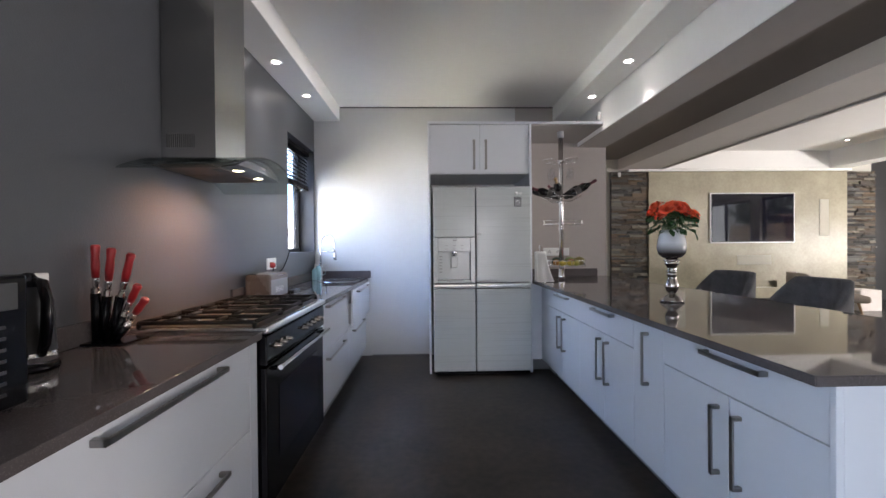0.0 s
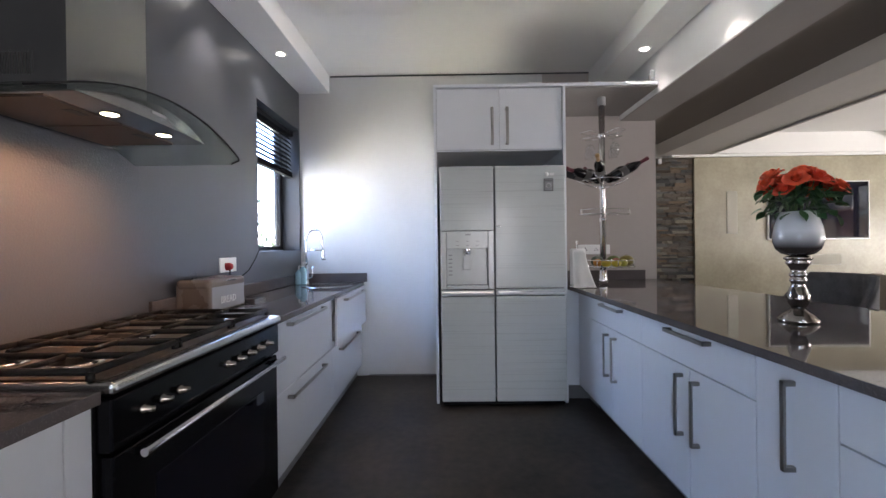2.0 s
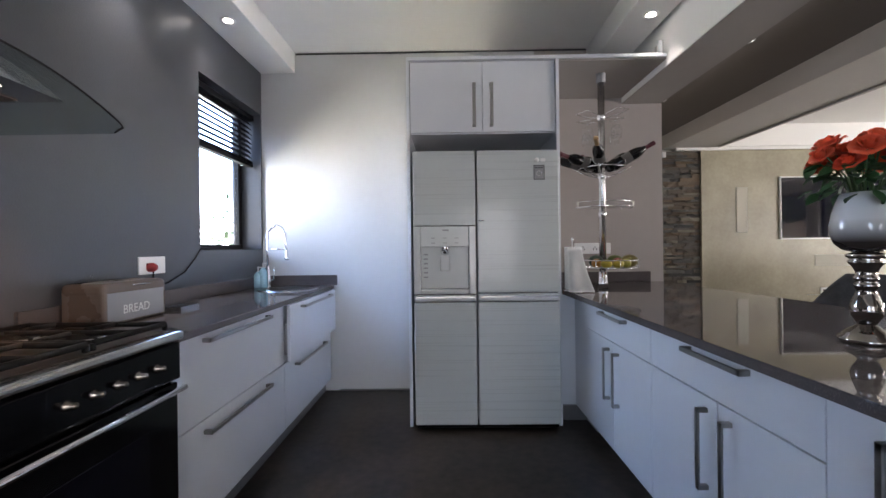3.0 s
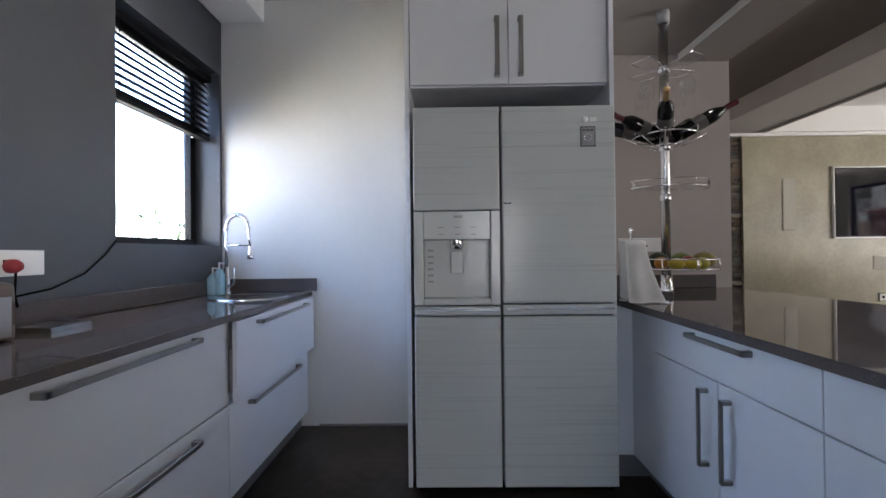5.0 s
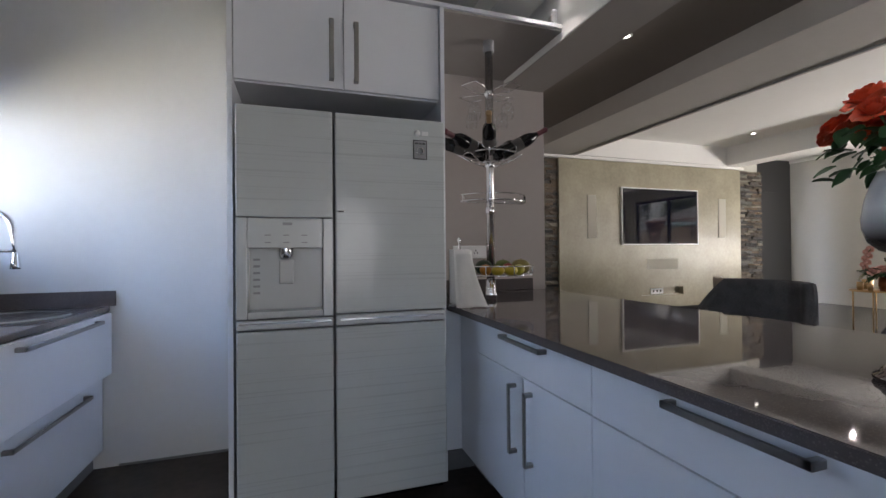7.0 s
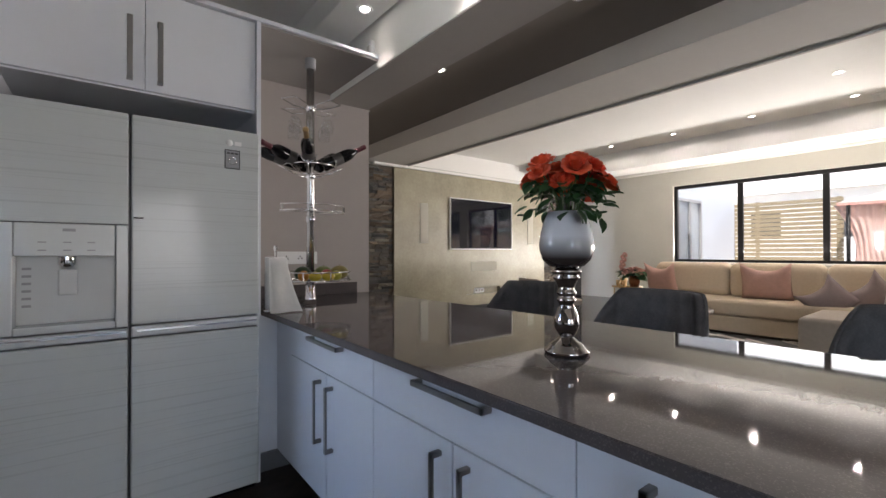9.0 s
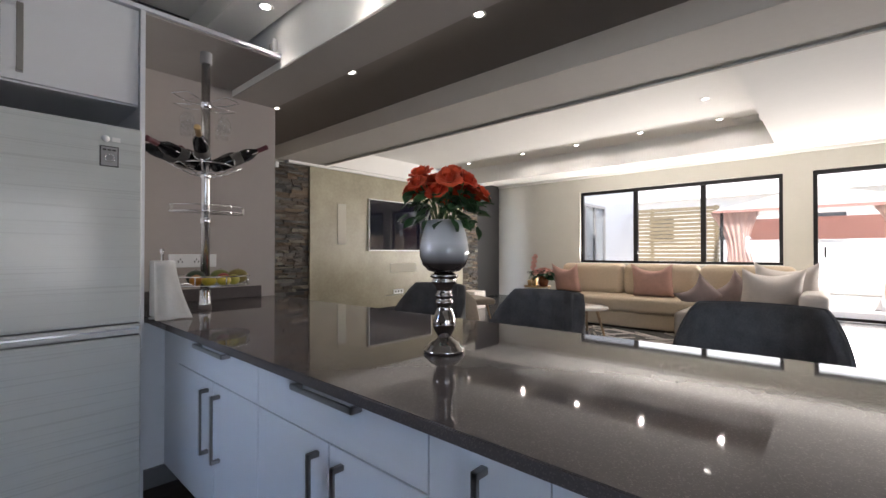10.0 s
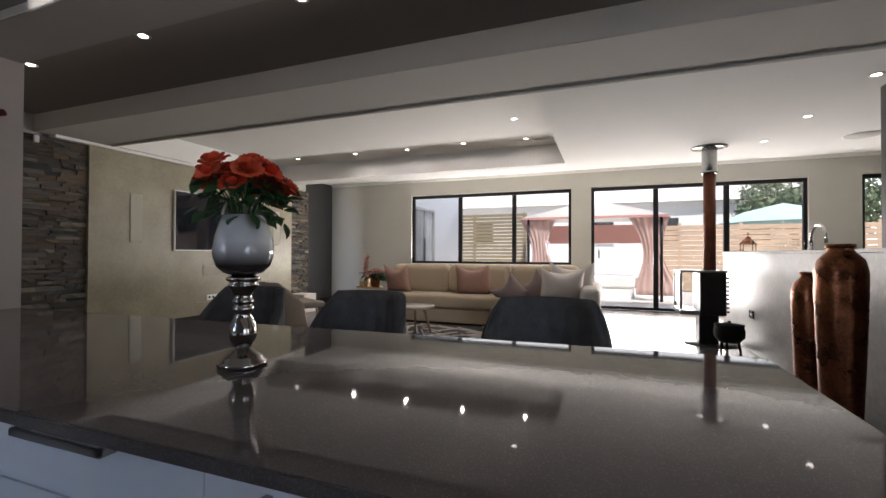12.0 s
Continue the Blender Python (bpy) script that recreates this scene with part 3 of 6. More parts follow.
part("backguard", box(LX + 0.004, R0, 0.913, LX + 0.022, R1, 0.985, 0.003), M_HOBSTEEL, rc, "brushed steel backguard")
for k in range(8):
    y = (1.975, 2.05, 2.125, 2.394, 2.477, 2.559, 2.641, 2.724)[k]
    kb = lathe([(0.0, 0.028), (0.007, 0.028), (0.009, 0.025), (0.009, 0.010), (0.014, 0.006), (0.015, 0.0)], 16, m=pose(-0.548, y, 0.812, 0, 90, 0))
    part("knob", kb, M_BRASSY, rc, "polished steel knob")
hb = tube([(-0.505, R0 + 0.05, 0.728), (-0.505, R1 - 0.05, 0.728)], 0.0105, 12)
for y in (R0 + 0.09, R1 - 0.09):
    tube([(-0.553, y, 0.715), (-0.505, y, 0.728)], 0.010, 8, bm=hb)
part("oven_handle", hb, M_CHROME, rc, "steel towel-rail oven handle")
part("oven_window", box(-0.5525, R0 + 0.16, 0.28, -0.5505, R1 - 0.16, 0.62, 0.0008), M_SCREEN, rc)
for gy in (2.03, 2.36, 2.69):
    gb = bmesh.new()
    for gx in (LX + 0.10, -0.600):
        tube([(gx, gy - 0.155, 0.936), (gx, gy + 0.155, 0.936)], 0.0095, 6, bm=gb)
    for yy in (gy - 0.155, gy + 0.155, gy):
        tube([(LX + 0.10, yy, 0.936), (-0.600, yy, 0.936)], 0.0095, 6, bm=gb)
    for gx in (LX + 0.20, LX + 0.41):
        tube([(gx, gy - 0.155, 0.938), (gx, gy - 0.03, 0.940)], 0.008, 6, bm=gb)
        tube([(gx, gy + 0.155, 0.938), (gx, gy + 0.03, 0.940)], 0.008, 6, bm=gb)
    for gx in (LX + 0.10, -0.600):
        for yy in (gy - 0.155, gy + 0.155):
            tube([(gx, yy, 0.936), (gx, yy, 0.914)], 0.0095, 6, bm=gb)
    part("pan_support", gb, M_IRON, rc, "cast iron pan support")
    for gx in ((LX + 0.20, LX + 0.41) if gy != 2.36 else (LX + 0.30,)):
        big = 0.062 if gy == 2.36 else 0.042
        bb = lathe([(big + 0.012, 0.914), (big + 0.01, 0.922), (big * 0.8, 0.926), (big * 0.78, 0.934), (0, 0.936)], 20, m=pose(gx, gy, 0))
        part("burner", bb, M_IRON, rc, "black burner cap")
        part("burner_ring", lathe([(big + 0.030, 0.9165), (big + 0.028, 0.9215), (big + 0.013, 0.9215)], 22, m=pose(gx, gy, 0)), M_HOBSTEEL, rc, "pale metal burner ring")

shift([rc], dx=-0.03, dz=-0.01)

# ---- cooker hood ----
hd = thing("cooker_hood", "stainless steel chimney cooker hood with curved glass canopy, lamps on", "cooker hood", at=(-1.0, 2.36, 1.62))
HY, GH, GZ = 2.39, 0.468, 1.69


def canopy_z(y):
    return GZ - 0.11 * ((y - HY) / GH) ** 2


bm = bmesh.new()
foot = [(2.23 + 0.34 * k / 12) for k in range(13)]
outline = [(y, canopy_z(y) + 0.0075) for y in foot] + [(2.57, SZ - 0.002), (2.23, SZ - 0.002)]
fr_ = [bm.verts.new((-0.922, y, z)) for y, z in outline]
bk_ = [bm.verts.new((LX + 0.002, y, z)) for y, z in outline]
bm.faces.new(fr_)
bm.faces.new(bk_[::-1])
for k in range(len(outline)):
    k2 = (k + 1) % len(outline)
    bm.faces.new((fr_[k], bk_[k], bk_[k2], fr_[k2]))
part("chimney", bm, M_STEEL, hd, "brushed steel chimney")
for k in range(14):
    xk = LX + 0.03 + k * 0.010
    part("vent_slot", box(xk, 2.2285, 1.735, xk + 0.003, 2.2296, 1.80), M_DARK, hd)
# thin steel body under the glass: flat underside, front arched like the glass
bm = bmesh.new()
n = 24
tops, bots, btops, bbots = [], [], [], []
for k in range(n + 1):
    y = HY - 0.30 + 0.60 * k / n
    u = (y - HY) / 0.30
    xf = -0.755 - 0.02 * u * u
    zt = max(1.6335, canopy_z(y) - 0.003 - 0.012 * u * u)
    tops.append(bm.verts.new((xf, y, zt)))
    bots.append(bm.verts.new((xf, y, 1.630)))
    btops.append(bm.verts.new((LX + 0.003, y, zt)))
    bbots.append(bm.verts.new((LX + 0.003, y, 1.630)))
for k in range(n):
    bm.faces.new((bots[k], bots[k + 1], tops[k + 1], tops[k]))
    bm.faces.new((tops[k], tops[k + 1], btops[k + 1], btops[k]))
    bm.faces.new((btops[k], btops[k + 1], bbots[k + 1], bbots[k]))
    bm.faces.new((bbots[k], bbots[k + 1], bots[k + 1], bots[k]))
bm.faces.new((bots[0], tops[0], btops[0], bbots[0]))
bm.faces.new((bots[n], bbots[n], btops[n], tops[n]))
part("hood_body", bm, M_STEEL, hd, "slim brushed steel hood body")
for y in (HY - 0.14, HY + 0.14):
    gf = part("grease_filter", box(LX + 0.03, y - 0.135, 1.6255, -0.885, y + 0.135, 1.6295, 0.001), M_FILTER, hd, "brown-grey mesh grease filter")
    part("filter_latch", box(-0.93, y - 0.03, 1.6235, -0.90, y + 0.03, 1.6253), M_DARK, gf)
# curved glass canopy, arched across its width
gb = bmesh.new()
rows = []
for k in range(41):
    u = -1 + 2 * k / 40
    y = HY + u * GH
    z = canopy_z(y)
    xf = -0.70 - 0.05 * max(0, (abs(u) - 0.93) / 0.07) ** 2
    rows.append([gb.verts.new((x, y, zz)) for x, zz in ((LX + 0.004, z), (xf, z), (xf, z + 0.007), (LX + 0.004, z + 0.007))])
for a, b in zip(rows, rows[1:]):
    for q in range(4):
        gb.faces.new((a[q], b[q], b[(q + 1) % 4], a[(q + 1) % 4]))
gb.faces.new(rows[0])
gb.faces.new(rows[-1][::-1])
part("glass_canopy", gb, M_HOODGLASS, hd, "curved smoked glass canopy", smooth=False)
part("glass_edge", tube([(-0.699 - 0.05 * max(0, (abs(u) - 0.93) / 0.07) ** 2, HY + u * GH, canopy_z(HY + u * GH) + 0.0035) for u in [-1 + k / 20 for k in range(41)]], 0.0036, 6), M_BLACKFRAME, hd, "dark polished glass edge")
for y in (2.288, 2.541):
    part("hood_lamp", lathe([(0.0, 1.6285), (0.024, 1.6285), (0.024, 1.6299)], 20, m=pose(-0.840, y, 0)), M_WARMLAMP, hd, "lit halogen lamp")
    part("lamp_ring", lathe([(0.0245, 1.6299), (0.0245, 1.6278), (0.030, 1.6278), (0.031, 1.6299)], 20, m=pose(-0.840, y, 0)), M_STEEL, hd)
part("button_strip", box(-0.7545, HY - 0.035, 1.652, -0.7535, HY + 0.035, 1.662), M_GREYPLATE, hd)
hood_spots = []
for y in (2.288, 2.541):
    sp = new("hood_spot", bpy.data.lights.new("hood_spot", 'SPOT'))
    hood_spots.append(sp)
    sp.data.energy, sp.data.spot_size, sp.data.spot_blend, sp.data.color, sp.data.shadow_soft_size = 12.5, radians(105), 0.8, (1.0, 0.52, 0.28), 0.025
    sp.matrix_world = look((-0.845, y, 1.618), (-1.10, y - 0.05, 1.22))

shift([hd, *hood_spots], dy=-0.075)

# ---- small things on the window-side worktop ----
mw = thing("microwave", "black microwave oven with dark keypad", "microwave", at=(-0.93, 0.75, 0.90))
part("case", box(LX + 0.06, 0.49, 0.915, -0.785, 1.017, 1.203, 0.008, 2), M_BLACK, mw)
part("display", box(-0.7845, 0.83, 1.128, -0.7825, 0.99, 1.186, 0.001), M_DARK, mw, "dull grey display")
for r in range(7):
    for c in range(3):
        part("button", box(-0.7845, 0.845 + c * 0.045, 0.945 + r * 0.024, -0.7828, 0.872 + c * 0.045, 0.952 + r * 0.024), M_STOVE, mw)
for y in (0.53, 0.97):
    part("foot", lathe([(0.015, 0.90), (0.015, 0.916)], 10, m=pose(-0.84, y, 0)), M_BLACK, mw)
    part("foot", lathe([(0.015, 0.90), (0.015, 0.916)], 10, m=pose(-1.07, y, 0)), M_BLACK, mw)
kt = thing("kettle", "black electric kettle with a steel ring on its base", "kettle", at=(-1.04, 1.335, 0.90))
part("base", lathe([(0, 0.90), (0.070, 0.90), (0.072, 0.91), (0.066, 0.922), (0, 0.922)], 28, m=pose(-1.04, 1.335, 0)), M_BLACK, kt)
part("jug", lathe([(0.0645, 0.955), (0.063, 0.965), (0.058, 1.08), (0.048, 1.145), (0.044, 1.15)], 28, m=pose(-1.04, 1.335, 0)), M_STOVE, kt, "black jug")
part("jug_ring", lathe([(0.060, 0.923), (0.065, 0.93), (0.0655, 0.95), (0.064, 0.956)], 28, m=pose(-1.04, 1.335, 0)), M_CHROME, kt, "polished steel ring")
part("lid", lathe([(0.047, 1.148), (0.044, 1.165), (0.02, 1.175), (0.012, 1.188), (0, 1.19)], 24, m=pose(-1.04, 1.335, 0)), M_BLACK, kt)
part("handle", tube([(-1.005, 1.32, 1.165), (-0.975, 1.308, 1.16), (-0.953, 1.297, 1.11), (-0.955, 1.297, 1.04), (-0.967, 1.303, 0.98), (-0.985, 1.312, 0.95)], [0.012, 0.014, 0.015, 0.015, 0.014, 0.012], 10), M_BLACK, kt, "black curved handle")
pl = thing("wall_plug", "white plug in the grey wall above the kettle", "plug", at=(LX + 0.02, 1.47, 1.15))
part("plug_body", box(LX + 0.001, 1.44, 1.10, LX + 0.03, 1.50, 1.165, 0.005, 2), M_WHITE, pl)

kn = thing("knife_block", "clear knife stand with five red-handled steel knives", "knife block", at=(-1.03, 1.66, 0.90))
part("base_plate", box(-1.13, 1.63, 0.9005, -0.955, 1.785, 0.909, 0.002), M_BLACK, kn)
kp = [((-1.095, 1.69), (-1.082, 1.675, 1.275), 0.125), ((-1.075, 1.70), (-1.030, 1.685, 1.262), 0.125), ((-1.05, 1.70), (-0.953, 1.68, 1.240), 0.11),
      ((-1.045, 1.705), (-0.932, 1.685, 1.122), 0.075), ((-1.03, 1.70), (-0.900, 1.68, 1.070), 0.075)]
for (x, y), tip, hl in kp:
    base, e = Vector((x, y, 0.910)), Vector(tip)
    dirv = (e - base).normalized()
    length = (e - base).length
    h0 = base + dirv * (length - hl)
    kk = part("knife", tube([base + dirv * 0.02, base + dirv * (length - hl - 0.04)], [0.010, 0.016], 4), M_STEEL, kn, "steel knife")
    part("bolster", tube([h0 - dirv * 0.05, h0 - dirv * 0.006, h0], [0.009, 0.012, 0.011], 8), M_CHROME, kk)
    part("handle", tube([h0, h0 + dirv * hl * 0.3, h0 + dirv * hl * 0.7, e - dirv * 0.008, e], [0.012, 0.0145, 0.013, 0.016, 0.011], 10), M_RED, kk, "red knife handle")
    part("sheath", tube([base, base + dirv * (length - hl - 0.06)], [0.013, 0.018], 8), M_BLACK, kn, "dark clear sheath")

br = thing("bread_bin", "taupe enamel bread bin with white lettering", "bread bin", at=(-1.06, 3.210, 0.90))
part("bin_body", box(LX + 0.03, 3.012, 0.902, -0.982, 3.384, 1.045, 0.012, 3), M_BREAD, br)
part("lid", box(LX + 0.028, 3.010, 1.015, -0.980, 3.386, 1.072, 0.022, 5), M_BREAD, br)
part("end_plate", box(-0.983, 3.03, 0.912, -0.9805, 3.366, 1.03, 0.001), M_GREYPLATE, br, "grey front plate")
txt = bpy.data.curves.new("word", 'FONT')
txt.body, txt.size, txt.extrude, txt.align_x = "BREAD", 0.052, 0.0006, 'CENTER'
word = new("word", txt)
txt.materials.append(M_WHITE)
word.parent = br
word.matrix_parent_inverse = br.matrix_basis.inverted()
word.matrix_basis = pose(-0.9795, 3.19, 0.940, 90, 0, 90)
part("lid_handle", tube([(-0.980, 3.160, 1.055), (-0.967, 3.170, 1.057), (-0.967, 3.250, 1.057), (-0.980, 3.260, 1.055)], 0.004, 6), M_CHROME, br)
gt = thing("glass_lid", "small clear glass lid on the bread bin", "lid", at=(-1.10, 3.09, 1.071))
part("dome", lathe([(0.05, 1.071), (0.05, 1.078), (0.02, 1.088), (0.008, 1.092), (0.010, 1.104), (0, 1.106)], 20, m=pose(-1.10, 3.090, 0)), M_CLEAR, gt)


def wall_socket(at, along, n, label):
    so = thing("wall_socket", label, "socket", at=at)
    x, y, z = at
    w = 0.075 * n
    if along == 'y':
        w = 0.10 * n
        part("plate", box(x, y - w, z - 0.045, x + 0.010, y + w, z + 0.045, 0.003), M_WHITE, so)
        for k in range(n):
            part("socket_hole", box(x + 0.0105, y - w + 0.05 + 0.14 * k, z - 0.012, x + 0.0115, y - w + 0.075 + 0.14 * k, z + 0.012), M_BLACK, so)
    else:
        part("plate", box(x - w, y - 0.010, z - 0.045, x + w, y, z + 0.045, 0.003), M_WHITE, so)
        for k in range(n):
            for q in (-0.012, 0.012, 0.0):
                part("socket_hole", box(x - w + 0.07 + 0.10 * k + q - 0.003, y - 0.0115, z - 0.012 + (0.016 if q == 0 else 0), x - w + 0.07 + 0.10 * k + q + 0.003, y - 0.0105, z + (0.016 if q == 0 else 0)), M_BLACK, so)
            part("switch", box(x - w + 0.055 + 0.10 * k, y - 0.014, z + 0.022, x - w + 0.075 + 0.10 * k, y - 0.0105, z + 0.036), M_WHITE, so)
    return so


wall_socket((LX + 0.001, 3.575, 1.11), 'y', 1, "white double wall socket on the grey wall")
pg = thing("plug", "red and white plug with a dark cable in the wall socket", "plug", at=(LX + 0.02, 3.55, 1.10))
part("plug_body", lathe([(0, 0.035), (0.016, 0.035), (0.024, 0.02), (0.024, 0)], 14, m=pose(LX + 0.013, 3.545, 1.10, 0, 90, 0)), M_RED, pg, "red plug")
part("cable", tube([(LX + 0.03, 3.55, 1.08), (LX + 0.03, 3.545, 1.0), (LX + 0.025, 3.56, 0.96)], 0.004, 6), M_BLACK, pg)
cb = thing("cable", "thin dark cable hanging below the window", "cable", at=(LX, 3.9, 1.0))
part("cord", tube([(LX + 0.010, 3.52, 0.99), (LX + 0.008, 3.70, 1.01), (LX + 0.008, 3.85, 1.06), (LX + 0.008, 3.96, 1.14), (LX + 0.008, 4.02, 1.20)], 0.004, 6), M_BLACK, cb)
sc = thing("kitchen_scale", "flat brushed steel kitchen scale with a bowed end on the worktop", "scale", at=(-1.02, 3.62, 0.90))
rim = [(-1.10, 3.54), (-0.95, 3.54)] + [(-1.025 + 0.075 * math.cos(math.pi * k / 10), 3.695 + 0.035 * math.sin(math.pi * k / 10)) for k in range(11)]
bm = bmesh.new()
low, top = ([bm.verts.new((x, y, z)) for x, y in rim] for z in (0.901, 0.917))
bm.faces.new(top)
bm.faces.new(low[::-1])
for k in range(len(rim)):
    j = (k + 1) % len(rim)
    bm.faces.new((low[k], low[j], top[j], top[k]))
part("scale_body", bm, M_STEEL, sc)
part("display", box(-1.06, 3.665, 0.9175, -0.99, 3.695, 0.9185), M_BLACK, sc, "small dark display")

sk = thing("sink", "round stainless steel sink set in the worktop", "sink", at=(-0.83, 4.52, 0.90))
part("rim", lathe([(0.195, 0.901), (0.21, 0.907), (0.215, 0.904), (0.218, 0.9005)], 48, m=pose(-0.84, 4.55, 0)), M_STEEL, sk, "polished steel rim", smooth=True)
part("bowl", lathe([(0.196, 0.9015), (0.185, 0.9012), (0.05, 0.9008), (0.0, 0.9006)], 48, m=pose(-0.84, 4.55, 0)), M_STEEL, sk)
tp = thing("tap", "chrome spring-neck kitchen tap with pull-down spray", "tap", at=(-1.0, 4.74, 0.90))
TX, TYY = -1.09, 4.78
part("tap_body", lathe([(0.028, 0.90), (0.028, 0.91), (0.019, 0.915), (0.019, 1.06), (0.012, 1.07)], 18, m=pose(TX, TYY, 0)), M_CHROME, tp)
part("riser", tube([(TX, TYY, 1.06), (TX, TYY, 1.30)], 0.010, 10), M_CHROME, tp)
arc = [(TX + 0.075 - 0.075 * math.cos(a), TYY - 0.02 * (a / math.pi), 1.30 + 0.095 * math.sin(a)) for a in [math.pi * k / 20 for k in range(21)]]
part("hose", tube(arc + [(TX + 0.155, TYY - 0.02, 1.24), (TX + 0.16, TYY - 0.02, 1.20)], 0.009, 8), M_CHROME, tp)
sp = []
for k in range(260):
    a = k / 259
    i = min(int(a * 20), 19)
    f = a * 20 - i
    p = Vector(arc[i]).lerp(Vector(arc[i + 1]), f)
    d = (Vector(arc[i + 1]) - Vector(arc[i])).normalized()
    s1 = d.cross(Vector((0, 1, 0))).normalized()
    th = a * 2 * math.pi * 32
    sp.append(p + (s1 * math.cos(th) + Vector((0, 1, 0)) * math.sin(th)) * 0.0135)
part("spring", tube(sp, 0.0028, 4), M_CHROME, tp, "chrome coil spring")
part("spray_head", lathe([(0.012, 0.08), (0.016, 0.05), (0.021, 0.02), (0.022, 0.0), (0, 0.0)], 16, m=pose(TX + 0.162, TYY - 0.02, 1.115)), M_CHROME, tp)
part("support_arm", tube([(TX, TYY, 1.205), (TX + 0.15, TYY - 0.02, 1.205)], 0.007, 8), M_CHROME, tp)
part("lever", tube([(TX + 0.02, TYY - 0.01, 0.95), (TX + 0.06, TYY - 0.03, 0.96), (TX + 0.065, TYY - 0.03, 1.06)], [0.011, 0.008, 0.005], 8), M_CHROME, tp)
soaps = []
for k, (x, y, h, m) in enumerate([(-1.135, 4.70, 0.10, M_SOAP), (-1.10, 4.71, 0.13, M_SOAP)]):
    sb = thing("soap_bottle", "clear pump bottle of blue soap beside the tap", "soap bottle", "soap bottles", at=(x, y, 0.90))
    soaps.append(sb)
    part("bottle", lathe([(0, 0.901), (0.03, 0.901), (0.032, 0.91), (0.032, 0.9 + h), (0.018, 0.92 + h), (0.012, 0.93 + h), (0, 0.93 + h)], 18, m=pose(x, y, 0)), m, sb)
    part("pump", tube([(x, y, 0.925 + h), (x, y, 0.965 + h), (x + 0.035, y - 0.01, 0.962 + h)], [0.006, 0.006, 0.005], 8), M_WHITE, sb, "white pump top")

ON_TOP = WZ - 0.90
shift([mw, kt, kn, br, gt, sc, sk, tp], dz=ON_TOP)
shift([kt], dx=-0.035)
shift([kn], dx=-0.055)
shift([sc], dx=-0.02, dy=-0.06)
shift([sk, tp, *soaps], dy=0.03)
shift(soaps, dz=ON_TOP)

# ---- kitchen window and blind ----
w = thing("window_1", "black-framed kitchen window over the sink", "window", kind="structure", at=(-1.36, 4.43, 1.19))
x0, x1 = -1.385, -1.345
part("window_frame", box(x0, WY0, WZ0 + 0.001, x1, WY1, WZ0 + 0.04, 0.003), M_BLACKFRAME, w)
part("window_frame", box(x0, WY0, WZ1 - 0.04, x1, WY1, WZ1 - 0.001, 0.003), M_BLACKFRAME, w)
part("window_frame", box(x0, WY0 + 0.001, WZ0 + 0.041, x1, WY0 + 0.04, WZ1 - 0.041, 0.003), M_BLACKFRAME, w)
part("window_frame", box(x0, WY1 - 0.055, WZ0 + 0.041, x1, WY1 - 0.001, WZ1 - 0.041, 0.003), M_BLACKFRAME, w)
gp = part("pane", box(-1.368, WY0 + 0.041, WZ0 + 0.042, -1.363, WY1 - 0.056, WZ1 - 0.042), M_PANE, w)
gp.visible_shadow = False
bl = thing("venetian_blind", "charcoal venetian blind pulled half up over the window", "blind", at=(-1.26, 4.43, 1.88))
part("headrail", box(-1.305, WY0 + 0.008, 2.255, -1.235, WY1 - 0.008, 2.298, 0.003), M_BLIND, bl)
for k in range(9):
    z = 2.235 - k * 0.039
    b = bmesh.new()
    b1 = box(-0.026, WY0 + 0.012, -0.0013, 0.026, WY1 - 0.012, 0.0013, 0.0008)
    merge(b, b1, pose(-1.268, 0, z, 0, 48, 0))
    part("slat", b, M_BLIND, bl)
for k in range(5):
    part("slat", box(-1.294, WY0 + 0.012, 1.893 + k * 0.006, -1.242, WY1 - 0.012, 1.896 + k * 0.006, 0.0008), M_BLIND, bl)
part("bottom_rail", box(-1.294, WY0 + 0.012, 1.872, -1.242, WY1 - 0.012, 1.890, 0.003), M_BLIND, bl)
for y in (WY0 + 0.1, WY1 - 0.16):
    for x in (-1.292, -1.244):
        part("ladder_cord", tube([(x, y, 2.26), (x, y, 1.88)], 0.0022, 5), M_BLIND, bl)
    part("cord_knob", lathe([(0, 1.853), (0.007, 1.856), (0.009, 1.866), (0.004, 1.874)], 10, m=pose(-1.268, y, 0)), M_STEEL, bl)
sh = thing("shrub", "sunlit green shrub outside the kitchen window", "shrub", at=(-2.7, 7.2, -0.13))
rs_ = random.Random(31)
cb_ = bmesh.new()
for k in range(900):
    d = Vector((rs_.gauss(0, 0.28), rs_.gauss(0, 0.45), rs_.gauss(0, 0.35)))
    a = Vector((-2.7, 7.2, 1.05)) + d
    s1 = Vector((rs_.gauss(0, 1), rs_.gauss(0, 1), rs_.gauss(0, 1))).normalized() * 0.05
    t1 = s1.cross(d).normalized() * 0.022
    cb_.faces.new([cb_.verts.new(p) for p in (a - s1, a + t1, a + s1, a - t1)])
part("crown", cb_, M_TREE, sh)
part("trunk", tube([(-2.7, 7.2, -0.13), (-2.68, 7.2, 0.5), (-2.7, 7.25, 1.0)], [0.05, 0.04, 0.02], 8), M_BARK, sh)
structure("backdrop", box(-3.3, 2.3, -0.6, -3.25, 11.0, 5.5), M_KITCHENSKY, "bright outdoor haze beyond the kitchen window", "backdrop")

# ---- fridge and tall surround ----
fr = thing("fridge", "white glass-fronted multi-door fridge with water dispenser", "fridge", at=(0.62, 4.45, 0))
FY = 4.10
part("cabinet_body", box(0.16, FY + 0.105, 0.03, 1.075, 4.86, 1.79, 0.006), M_GREYPLATE, fr)


def door_face(x0, x1, z0, z1, m, name="door"):
    return part(name, box(x0, FY, z0, x1, FY + 0.10, z1, 0.008, 3), m, fr)


